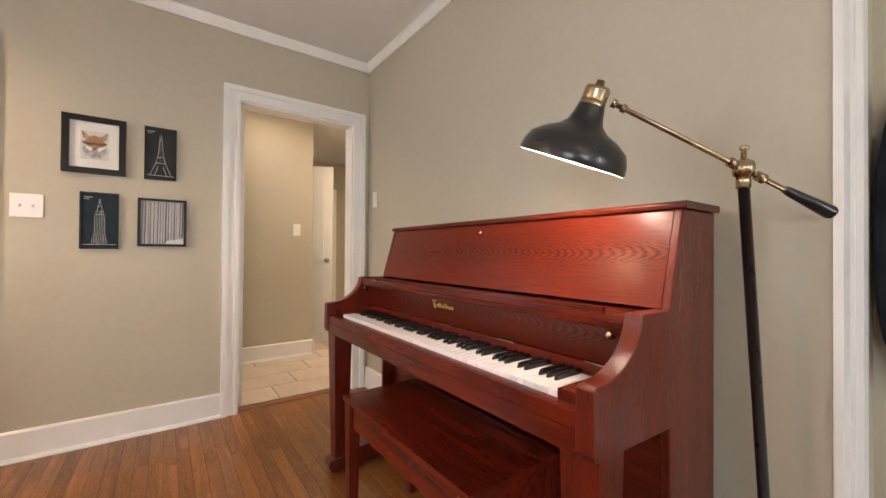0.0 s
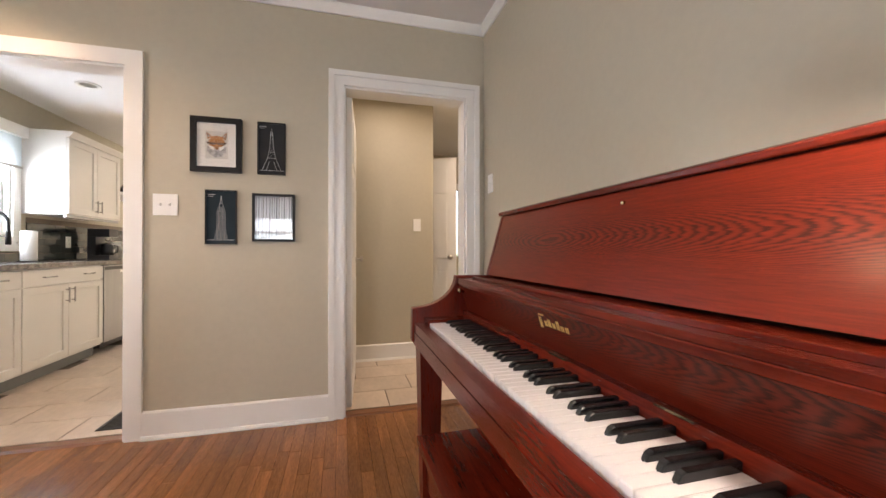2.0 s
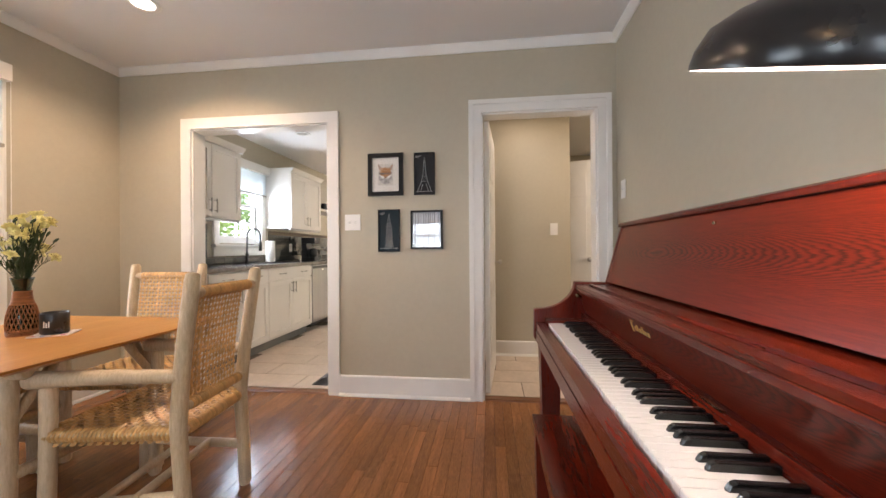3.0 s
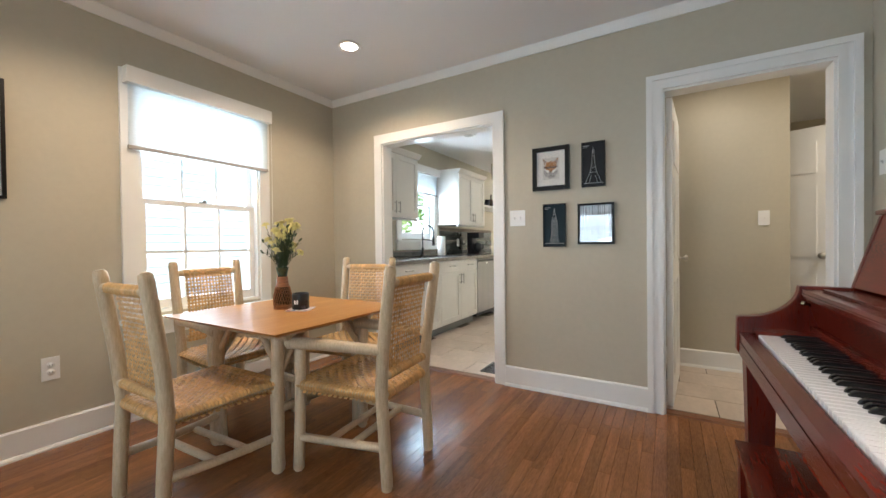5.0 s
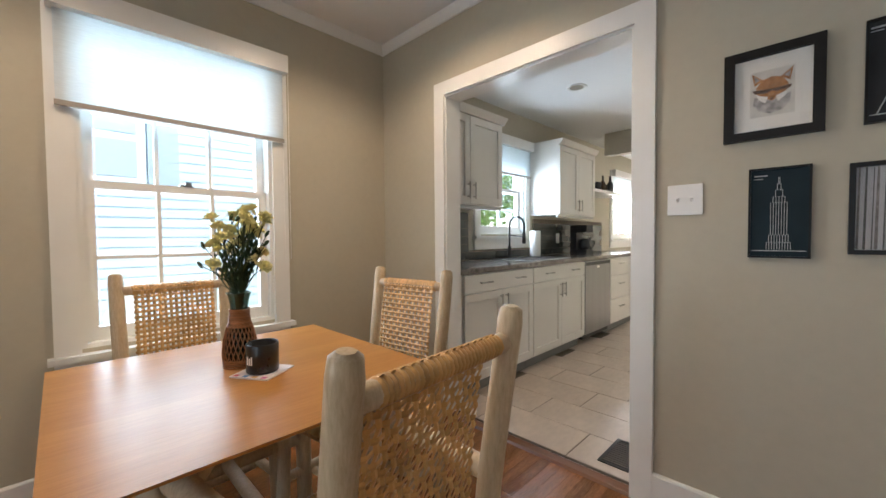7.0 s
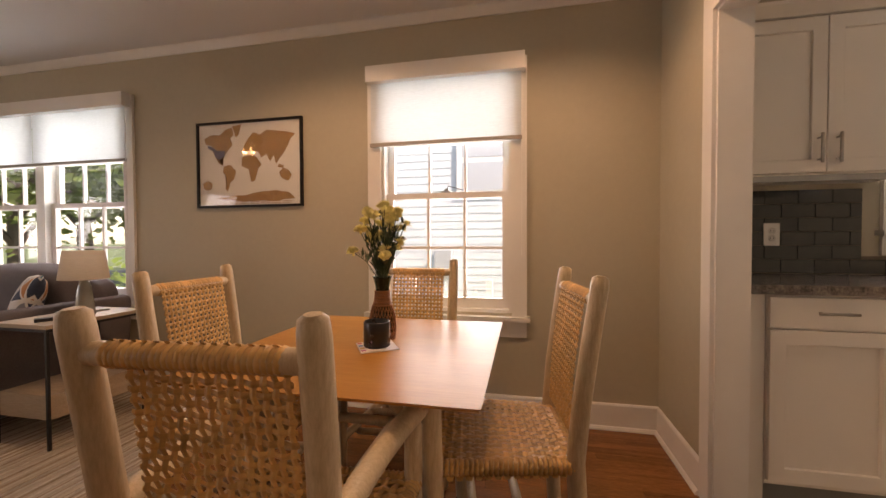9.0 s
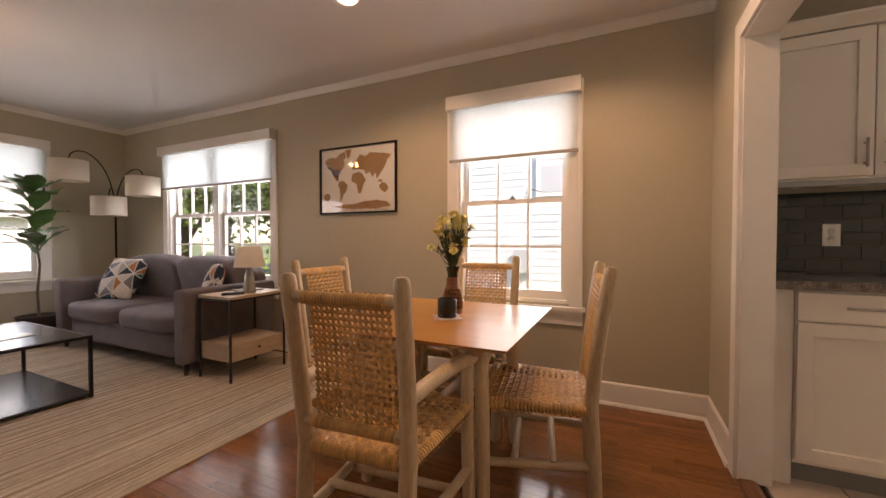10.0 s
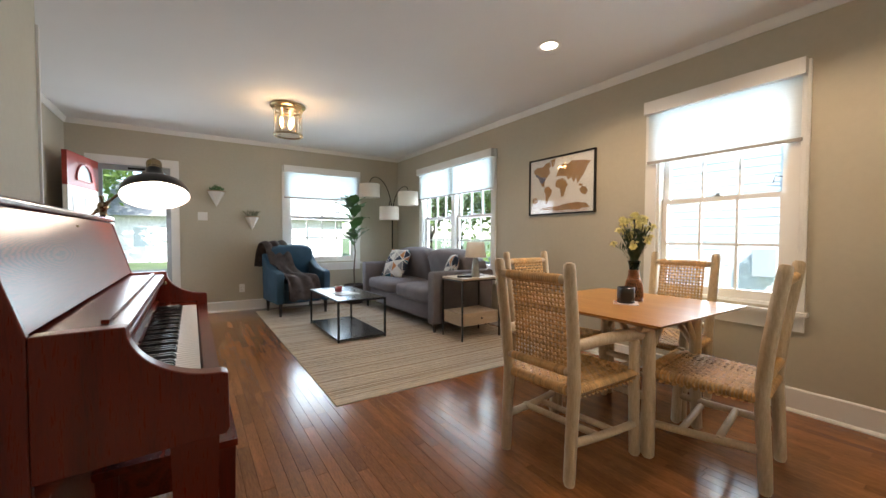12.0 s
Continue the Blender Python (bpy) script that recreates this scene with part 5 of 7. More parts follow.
for s in (-1, 1):
    bm = bmesh.new()
    prism(bm, [(-0.36, 0.17), (0.33, 0.17), (0.355, 0.55), (0.335, 0.60), (0.25, 0.615), (0.02, 0.635), (-0.16, 0.70), (-0.30, 0.80), (-0.40, 0.85)], "x", s * 0.27, s * 0.375)
    bevel(bm, 0.022, 3)
    part("arm", bm, TEAL, chair, smooth=True)
    for fy in (-0.31, 0.30):
        bm = bmesh.new()
        tube(bm, [(s * 0.315, fy, 0.0), (s * 0.315, fy, 0.175)], [0.022, 0.034], 4)
        part("leg", bm, DARKLEG, chair)
throw = thing("throw_blanket", "dark brown plush throw draped over the armchair", "blanket", AM)
bm = bmesh.new()
nu, nv = 16, 34
# over the back and down across the arm to the seat front, on the +x side
spine = [(0.25, -0.50, 0.62), (0.24, -0.475, 0.86), (0.23, -0.42, 0.985), (0.21, -0.29, 0.985), (0.18, -0.20, 0.80), (0.14, -0.15, 0.60), (0.10, -0.02, 0.525), (0.06, 0.18, 0.52), (0.04, 0.33, 0.50), (0.03, 0.40, 0.40), (0.02, 0.41, 0.28), (0.02, 0.405, 0.20)]


def spine_at(f):
    k = min(int(f * (len(spine) - 1)), len(spine) - 2)
    r = f * (len(spine) - 1) - k
    return Vector(spine[k]).lerp(Vector(spine[k + 1]), r)


rows = []
for j in range(nv + 1):
    f = j / nv
    c = spine_at(f)
    half = 0.20 - 0.05 * math.sin(math.pi * min(1, f * 1.4)) + 0.03 * f
    row = []
    for i in range(nu + 1):
        u = i / nu * 2 - 1
        p = c + Vector((u * half, 0, 0))
        fold = 0.016 * math.sin(u * 9 + f * 5) + 0.022 * noise.noise(Vector((u * 2.2, f * 6, 1.7)))
        p += Vector((0.02 * math.sin(f * 11), 0.35, 0.9)).normalized() * (0.028 + fold) if f > 0.2 else Vector((0, -0.6, 0.5)).normalized() * (0.03 + fold)
        if 0.42 < f < 0.85 and p.x > 0.25:
            p.z = max(p.z, 0.66 - 0.35 * max(0, p.y + 0.05) + 0.02)
        row.append(bm.verts.new(p))
    rows.append(row)
for a, b in zip(rows, rows[1:]):
    for i in range(nu):
        f = bm.faces.new((a[i], a[i + 1], b[i + 1], b[i]))
        f.smooth = True
ob = part("cloth", bm, THROW, throw)
sol = ob.modifiers.new("thickness", "SOLIDIFY")
sol.thickness, sol.offset = 0.016, 1
sub = ob.modifiers.new("soft", "SUBSURF")
sub.levels = sub.render_levels = 1


def frame_table(name, label, category, x0, x1, y0, y1, h, bar, mat):
    root = thing(name, label, category, pose((x0 + x1) / 2, (y0 + y1) / 2, 0.0095))
    a, b = (x1 - x0) / 2, (y1 - y0) / 2
    for sx in (-1, 1):
        for sy in (-1, 1):
            cx, cy = sx * (a - bar / 2), sy * (b - bar / 2)
            part("leg", bevel(boxes(((cx - bar / 2, cy - bar / 2, 0), (cx + bar / 2, cy + bar / 2, h - bar))), 0.001, 1), mat, root)
    for s in (-1, 1):
        part("rail", bevel(boxes(((-a, s * (b - bar / 2) - bar / 2, h - bar + 0.0002), (a, s * (b - bar / 2) + bar / 2, h))), 0.001, 1), mat, root)
        part("rail", bevel(boxes(((s * (a - bar / 2) - bar / 2, -b + bar, h - bar + 0.0002), (s * (a - bar / 2) + bar / 2, b - bar, h))), 0.001, 1), mat, root)
    return root, a, b


coffee, a, b = frame_table("coffee_table", "dark metal coffee table with a lower shelf", "coffee table", -0.655, -0.115, -1.815, -0.725, 0.437, 0.020, IRON)
part("tabletop", bevel(boxes(((-a + 0.021, -b + 0.021, 0.424), (a - 0.021, b - 0.021, 0.438))), 0.002, 1), SLATE, coffee, "burnished dark metal top")
part("lower_shelf", bevel(boxes(((-a + 0.002, -b + 0.002, 0.018), (a - 0.002, b - 0.002, 0.034))), 0.002, 1), SLATE, coffee)
cup = thing("candle_cup", "red candle in a clear glass cup", "candle", pose(-0.33, -1.36, 0.4475))
bm = bmesh.new()
lathe(bm, [(0, 0), (0.042, 0), (0.047, 0.085), (0.045, 0.086), (0.041, 0.004), (0, 0.004)], 24)
part("glass", bm, clear_glass("cup_glass", (0.95, 0.93, 0.92)), cup)
bm = bmesh.new()
lathe(bm, [(0, 0.005), (0.040, 0.005), (0.0435, 0.062), (0, 0.062)], 24)
part("wax", bm, material("red_wax", (0.55, 0.05, 0.03), 0.4), cup)
mag = thing("magazine", "closed pale magazine on the coffee table", "magazine", pose(-0.36, -1.20, 0.4475, 0, 0, 12))
part("cover", bevel(boxes(((-0.11, -0.14, 0), (0.11, 0.14, 0.005))), 0.001, 1), material("magazine_cover", (0.45, 0.46, 0.45), 0.35, vary=0.3, scale=14), mag)

side, a, b = frame_table("side_table", "slim black side table with a pale wood top and drawer", "side table", -1.745, -1.22, -0.455, -0.075, 0.640, 0.014, BLACKMATT)
part("tabletop", bevel(boxes(((-a, -b, 0.641), (a, b, 0.662))), 0.003, 1), OAKTOP, side)
bm = boxes(((-a + 0.015, -b + 0.015, 0.155), (a - 0.015, b - 0.015, 0.285)))
dr = part("drawer", bevel(bm, 0.004, 1), OAKTOP, side, "pale wooden drawer box")
bm = bmesh.new()
lathe(bm, [(0, 0), (0.005, 0.0), (0.005, 0.010), (0.010, 0.014), (0.009, 0.020), (0, 0.022)], 14, pose(0, b - 0.015, 0.225, -90))
part("drawer_knob", bm, BLACKMATT, dr)
tl = thing("table_lamp", "small lamp with a tapered white shade and grey glass base", "table lamp", pose(-1.49, -0.20, 0.6725))
bm = bmesh.new()
lathe(bm, [(0, 0), (0.046, 0), (0.049, 0.006), (0.047, 0.04), (0.034, 0.150), (0.024, 0.20), (0.012, 0.212), (0.010, 0.25), (0, 0.25)], 24)
part("base", bm, material("smoked_glass_base", (0.30, 0.31, 0.29), 0.12, vary=0.1, scale=20, coat=0.4), tl)
bm = bmesh.new()
lathe(bm, [(0.118, 0.215), (0.094, 0.385), (0.092, 0.385), (0.116, 0.215)], 32)
part("shade", bm, LAMPSHADE, tl)
for k, (nm, w, d_, h, m_) in enumerate((("remote_control", 0.045, 0.16, 0.018, BLACKMATT), ("book", 0.15, 0.21, 0.012, material("grey_book_cover", (0.33, 0.33, 0.34), 0.5)))):
    o = thing(nm, ("black remote control lying on the side table", "thin grey paperback on the side table")[k], nm.replace("_", " "), pose((-1.34, -1.57)[k], (-0.20, -0.33)[k], 0.6725, 0, 0, (60, 75)[k]))
    part("casing" if k == 0 else "cover", bevel(boxes(((-w / 2, -d_ / 2, 0), (w / 2, d_ / 2, h))), 0.004, 2), m_, o)

# arc lamp with three drum shades
arc = thing("arc_floor_lamp", "bronze arc floor lamp with three white drum shades", "floor lamp")
PX, PYY = -1.80, -2.93
bm = bmesh.new()
lathe(bm, [(0, 0.0), (0.14, 0.0), (0.142, 0.012), (0.13, 0.022), (0.02, 0.03), (0, 0.03)], 32, pose(PX, PYY, 0.0095))
part("base", bm, IRON, arc)
bm = bmesh.new()
tube(bm, [(PX, PYY, 0.03), (PX, PYY, 1.62)], 0.011, 12)
part("pole", bm, IRON, arc)
for sx_, sy_, sz_, top in ((-1.326, -2.80, 1.864, 2.14), (-1.68, -2.80, 1.506, 1.72), (-1.85, -2.44, 1.735, 1.96)):
    bm = bmesh.new()
    p0, p3 = Vector((PX, PYY, 1.40)), Vector((sx_, sy_, sz_ + 0.115))
    pts = []
    for k in range(15):
        f = k / 14
        w0, w1, w2, w3 = (1 - f) ** 3, 3 * f * (1 - f) ** 2, 3 * f * f * (1 - f), f ** 3
        pts.append(p0 * w0 + Vector((p0.x, p0.y, top + 0.05)) * w1 + Vector((p3.x, p3.y, top + 0.06)) * w2 + p3 * w3)
    tube(bm, pts, 0.0065, 10)
    part("arm", bm, IRON, arc)
    bm = bmesh.new()
    r = 0.165
    lathe(bm, [(r, -0.11), (r, 0.11), (r - 0.003, 0.11), (r - 0.003, -0.11), (r, -0.11)], 36, pose(sx_, sy_, sz_))
    for k in range(3):
        c_, s_ = math.cos(k * 2.094), math.sin(k * 2.094)
        tube(bm, [(sx_, sy_, sz_ + 0.10), (sx_ + c_ * (r - 0.003), sy_ + s_ * (r - 0.003), sz_ + 0.10)], 0.0025, 5)
    part("shade", bm, LAMPSHADE, arc)

# fiddle-leaf fig
LEAF = material("fig_leaf", (0.05, 0.125, 0.03), 0.38, vary=0.2, scale=14, rand=0.18, bump=0.2, bump_scale=60)
fig = thing("fiddle_leaf_fig", "young fiddle-leaf fig with large green leaves in a dark pot", "plant", pose(-1.13, -2.98, 0.0))
bm = bmesh.new()
lathe(bm, [(0, 0.0), (0.13, 0.0), (0.165, 0.25), (0.175, 0.30), (0.180, 0.315), (0.168, 0.318), (0.160, 0.28), (0, 0.28)], 28)
part("pot", bm, material("dark_brown_pot", (0.035, 0.022, 0.016), 0.6, vary=0.2, scale=12), fig)
bm = bmesh.new()
lathe(bm, [(0, 0.285), (0.08, 0.290), (0.160, 0.281)], 20)
part("soil", bm, GAP, fig)
trunk = [(0, 0, 0.28), (0.01, 0.0, 0.55), (-0.01, 0.01, 0.85), (0.015, 0.0, 1.15), (0.02, 0.02, 1.45), (0.03, 0.02, 1.60)]
bm = bmesh.new()
tube(bm, trunk, [0.012, 0.011, 0.010, 0.008, 0.006, 0.003], 8)
part("trunk", bm, material("grey_bark", (0.13, 0.10, 0.07), 0.8, vary=0.2, scale=40, bump=0.4, bump_scale=100), fig)
fl = random.Random(5)
for k in range(20):
    f = 0.46 + 0.54 * (k / 19)
    seg = f * (len(trunk) - 1)
    i0 = min(int(seg), len(trunk) - 2)
    at = Vector(trunk[i0]).lerp(Vector(trunk[i0 + 1]), seg - i0)
    ang = k * 2.4 + fl.uniform(-0.3, 0.3)
    ln = fl.uniform(0.22, 0.33) * (0.85 if f > 0.93 else 1.0)
    tilt = fl.uniform(0.55, 1.15) + 0.6 * max(0, f - 0.75) * 2
    bm = bmesh.new()
    nn = 9
    left, mid, right = [], [], []
    for j in range(nn + 1):
        g = j / nn
        w = ln * 0.36 * math.sin(math.pi * min(1, g ** 0.8)) ** 0.7 * (0.62 + 0.5 * g) if 0 < j < nn else 0.003
        droop = -0.35 * g * g * ln
        x = 0.03 + g * ln
        wav = 0.012 * math.sin(g * 14 + k)
        left.append(bm.verts.new((x, w, droop + 0.18 * w + wav)))
        mid.append(bm.verts.new((x, 0, droop)))
        right.append(bm.verts.new((x, -w, droop + 0.18 * w - wav)))
    for j in range(nn):
        bm.faces.new((mid[j], mid[j + 1], left[j + 1], left[j])).smooth = True
        bm.faces.new((right[j], right[j + 1], mid[j + 1], mid[j])).smooth = True
    tube(bm, [(0, 0, 0), (0.03, 0, 0.0)], 0.003, 5)
    lf = part("leaf", bm, LEAF, fig)
    lf.matrix_basis = Matrix.Translation(at) @ Euler((0, -tilt, ang), "XYZ").to_matrix().to_4x4()

# flush ceiling light with a glass drum, switched on
cl = thing("ceiling_light", "flush ceiling light with glass drum and brass rings, switched on", "ceiling light", pose(0.222, -1.362, H) @ Matrix.Diagonal((1.2, 1.2, 1.0, 1)))
bm = bmesh.new()
lathe(bm, [(0, -0.001), (0.150, -0.001), (0.155, -0.008), (0.150, -0.022), (0.06, -0.03), (0, -0.03)], 36)
part("canopy", bm, BRASS, cl)
for zr, rr in ((-0.045, 0.128), (-0.315, 0.128)):
    bm = bmesh.new()
    lathe(bm, [(rr - 0.006, zr), (rr, zr), (rr, zr - 0.020), (rr - 0.006, zr - 0.020), (rr - 0.006, zr)], 36)
    part("ring", bm, BRASS, cl)
for k in range(4):
    c_, s_ = math.cos(k * math.pi / 2 + 0.4) * 0.125, math.sin(k * math.pi / 2 + 0.4) * 0.125
    bm = bmesh.new()
    tube(bm, [(c_, s_, -0.02), (c_, s_, -0.33)], 0.0035, 6)
    part("rod", bm, BRASS, cl)
bm = bmesh.new()
lathe(bm, [(0.121, -0.06), (0.121, -0.325), (0.118, -0.325), (0.118, -0.06), (0.121, -0.06)], 36)
gl_ = part("glass_drum", bm, clear_glass("ribbed_lamp_glass", (1.0, 0.97, 0.92), 0.12, 0.05), cl)
gl_.visible_shadow = False
BULB = emitter("candle_bulb", (1.0, 0.70, 0.33), 7.0)
for k in range(3):
    c_, s_ = math.cos(k * 2.094) * 0.055, math.sin(k * 2.094) * 0.055
    bm = bmesh.new()
    tube(bm, [(c_, s_, -0.03), (c_, s_, -0.14)], 0.011, 10)
    part("candle_sleeve", bm, PLATE, cl)
    bm = bmesh.new()
    lathe(bm, [(0, -0.25), (0.008, -0.235), (0.017, -0.19), (0.013, -0.155), (0.008, -0.14), (0, -0.14)], 14, pose(c_, s_, 0))
    part("bulb", bm, BULB, cl).visible_shadow = False


def downlight(x, y, z, on):
    root = thing("downlight", "white recessed ceiling downlight, " + ("switched on" if on else "switched off"), "ceiling light", pose(x, y, z), "recessed downlights")
    bm = bmesh.new()
    lathe(bm, [(0.058, -0.001), (0.086, -0.001), (0.089, -0.005), (0.084, -0.008), (0.060, -0.006), (0.058, -0.001)], 32)
    part("trim_ring", bm, TRIM, root)
    bm = bmesh.new()
    lathe(bm, [(0, -0.003), (0.0575, -0.003)], 32)
    part("lens", bm, emitter("downlight_glow", (1.0, 0.86, 0.66), 5.0) if on and "downlight_glow" not in bpy.data.materials else (bpy.data.materials["downlight_glow"] if on else CHROME), root)


downlight(-1.131, 1.127, H, True)
downlight(-1.155, 2.405, H, True)
downlight(-1.30, 4.62, KH, False)

# ---- things on the walls ----
PAPER = material("warm_white_paper", (0.78, 0.76, 0.71), 0.7, vary=0.02, scale=5)
INK_BG = material("charcoal_print", (0.022, 0.024, 0.026), 0.6, vary=0.2, scale=8)
INK_BG2 = material("blue_black_print", (0.010, 0.022, 0.030), 0.6, vary=0.2, scale=8)
for _m in (INK_BG, INK_BG2, DARKFRAME):
    _m.node_tree.nodes["Principled BSDF"].inputs["Specular IOR Level"].default_value = 0.22
CHALK = material("pale_chalk_line", (0.42, 0.43, 0.43), 0.7, vary=0.3, scale=60)
PGLASS = clear_glass("picture_glass", (0.98, 0.98, 0.98), 0.07)


def picture(name, label, m, w, h, border, mat_border, paper, depth=0.022, glazed=True):
    """A framed sheet in local axes: x across, z up, facing -y, its back on y = 0, centred."""
    root = thing(name, label, "picture", m)
    bm = boxes(((-w / 2, -depth, -h / 2), (-w / 2 + border, 0, h / 2)), ((w / 2 - border, -depth, -h / 2), (w / 2, 0, h / 2)), ((-w / 2 + border, -depth, h / 2 - border), (w / 2 - border, 0, h / 2)), ((-w / 2 + border, -depth, -h / 2), (w / 2 - border, 0, -h / 2 + border)))
    part("frame", bevel(bm, 0.002, 1), mat_border, root)
    part("print", boxes(((-w / 2 + border, -0.008, -h / 2 + border), (w / 2 - border, -0.003, h / 2 - border))), paper, root)
    if not glazed:
        return root
    g = part("glass", boxes(((-w / 2 + border, -0.0155, -h / 2 + border), (w / 2 - border, -0.0135, h / 2 - border))), PGLASS, root)
    g.visible_shadow = False
    return root


def flat(bm, pts, y):
    f = bm.faces.new([bm.verts.new((x, y, z)) for x, z in pts])
    return f


def wallp(x, z):
    return pose(x, YN - 0.001, z)


fox = picture("framed_print", "black framed white mat with an orange and grey painted motif", wallp(0.114, 1.629), 0.262, 0.310, 0.030, DARKFRAME, PAPER)
RUST = material("rust_watercolour", (0.42, 0.19, 0.06), 0.7, vary=0.4, scale=60)
GREYW = material("grey_watercolour", (0.36, 0.34, 0.33), 0.7, vary=0.5, scale=70)
bm = bmesh.new()
flat(bm, [(-0.058, -0.078), (0.058, -0.078), (0.058, 0.078), (-0.058, 0.078)], -0.0086)
part("paper_wash", bm, material("pale_paper_wash", (0.62, 0.60, 0.55), 0.7, vary=0.1, scale=30), fox)
bm = bmesh.new()
flat(bm, [(-0.046, -0.008), (-0.050, -0.034), (-0.034, -0.056), (-0.006, -0.070), (0.026, -0.064), (0.046, -0.040), (0.048, -0.010), (0.0, -0.028)], -0.0090)
part("grey_ruff", bm, GREYW, fox)
bm = bmesh.new()
flat(bm, [(-0.042, 0.022), (-0.040, 0.002), (-0.014, -0.020), (0.0, -0.028), (0.014, -0.020), (0.040, 0.002), (0.042, 0.022), (0.026, 0.046), (0.0, 0.054), (-0.026, 0.046)], -0.0094)
part("orange_face", bm, RUST, fox)
for sx in (-1, 1):
    bm = bmesh.new()
    flat(bm, [(sx * 0.022, 0.046), (sx * 0.054, 0.074), (sx * 0.046, 0.030)], -0.0096)
    part("ear", bm, RUST, fox)
    bm = bmesh.new()
    flat(bm, [(sx * 0.030, 0.048), (sx * 0.048, 0.064), (sx * 0.044, 0.040)], -0.0098)
    part("ear_lining", bm, GREYW, fox)
    bm = bmesh.new()
    flat(bm, [(sx * 0.040, -0.002), (sx * 0.010, -0.014), (sx * 0.016, -0.034), (sx * 0.034, -0.020)], -0.0099)
    part("pale_cheek", bm, PAPER, fox)
bm = bmesh.new()
flat(bm, [(-0.052, 0.016), (-0.046, 0.004), (-0.012, 0.000), (0.0, 0.006), (0.012, 0.000), (0.046, 0.004), (0.052, 0.016), (0.0, 0.012)], -0.0100)
flat(bm, [(-0.007, -0.018), (0.0, -0.027), (0.007, -0.018)], -0.0100)
part("dark_mask", bm, material("umber_watercolour", (0.10, 0.055, 0.035), 0.7, vary=0.4, scale=70), fox)

eif = picture("framed_print", "narrow dark print of a lattice iron tower drawing", wallp(0.403, 1.627), 0.152, 0.305, 0.006, DARKFRAME, INK_BG, 0.018, False)
bm = bmesh.new()
for s in (-1, 1):
    for (xa, za), (xb, zb) in (((0.050, -0.125), (0.022, -0.055)), ((0.022, -0.055), (0.011, 0.0)), ((0.011, 0.0), (0.004, 0.10)), ((0.028, -0.125), (0.012, -0.075))):
        tube(bm, [(s * xa, -0.0095, za), (s * xb, -0.0095, zb)], 0.0018, 4)
for z0, w in ((-0.055, 0.05), (-0.02, 0.032), (0.085, 0.012), (-0.128, 0.13)):
    box(bm, (-w / 2, -0.0105, z0 - 0.0015), (w / 2, -0.0085, z0 + 0.0015))
for k in range(9):
    z0 = -0.045 + k * 0.015
    w = 0.010 - 0.0006 * k
    tube(bm, [(-w, -0.0095, z0), (w, -0.0095, z0 + 0.013)], 0.0007, 3)
tube(bm, [(0, -0.0095, 0.10), (0, -0.0095, 0.118)], 0.001, 4)
box(bm, (-0.066, -0.0095, 0.126), (-0.028, -0.0085, 0.131)), box(bm, (-0.066, -0.0095, 0.117), (-0.040, -0.0085, 0.1195))
part("drawing", bm, CHALK, eif)

emp = picture("framed_print", "narrow blue-black print of a stepped skyscraper drawing", wallp(0.1375, 1.219), 0.161, 0.308, 0.006, DARKFRAME, INK_BG2, 0.018, False)
bm = bmesh.new()
for w, z0, z1 in ((0.062, -0.125, -0.10), (0.050, -0.10, -0.075), (0.042, -0.075, 0.035), (0.030, 0.035, 0.055), (0.018, 0.055, 0.078), (0.009, 0.078, 0.098), (0.003, 0.098, 0.120)):
    for k in range(max(2, int(w / 0.006))):
        x = -w / 2 + w * k / max(1, int(w / 0.006) - 1)
        box(bm, (x - 0.0009, -0.0095, z0), (x + 0.0009, -0.0085, z1))
    box(bm, (-w / 2, -0.0096, z1 - 0.0012), (w / 2, -0.0084, z1))
box(bm, (-0.07, -0.0096, -0.131), (0.07, -0.0084, -0.128))
box(bm, (-0.066, -0.0096, 0.126), (-0.03, -0.0084, 0.130)), box(bm, (-0.066, -0.0096, 0.116), (-0.042, -0.0084, 0.1185))
part("drawing", bm, CHALK, emp)

birch = picture("framed_print", "black framed grey photograph of bare tree trunks in snow", wallp(0.4165, 1.2215), 0.233, 0.279, 0.014, DARKFRAME, material("misty_grey_photo", (0.50, 0.49, 0.50), 0.6, vary=0.15, scale=12, stretch=(4, 1, 0.4)))
bm, bm2 = bmesh.new(), bmesh.new()
br = random.Random(3)
for k in range(15):
    x = -0.096 + 0.0135 * k + br.uniform(-0.004, 0.004)
    w = br.uniform(0.0012, 0.0042)
    tgt = bm if k % 3 else bm2
    flat(tgt, [(x - w, -0.124), (x + w, -0.124), (x + w * 0.7 + 0.003, 0.124), (x - w * 0.7 + 0.003, 0.124)], -0.0090 - 0.0002 * (k % 2))
part("dark_trunks", bm, material("trunk_ink", (0.10, 0.10, 0.10), 0.7, vary=0.4, scale=80), birch)
part("mid_trunks", bm2, material("trunk_ink_mid", (0.22, 0.20, 0.19), 0.7, vary=0.4, scale=80), birch)
bm = bmesh.new()
flat(bm, [(0.01, -0.124), (0.10, -0.124), (0.10, -0.088), (0.06, -0.10), (0.02, -0.105)], -0.0098)
part("snow_patch", bm, PAPER, birch)

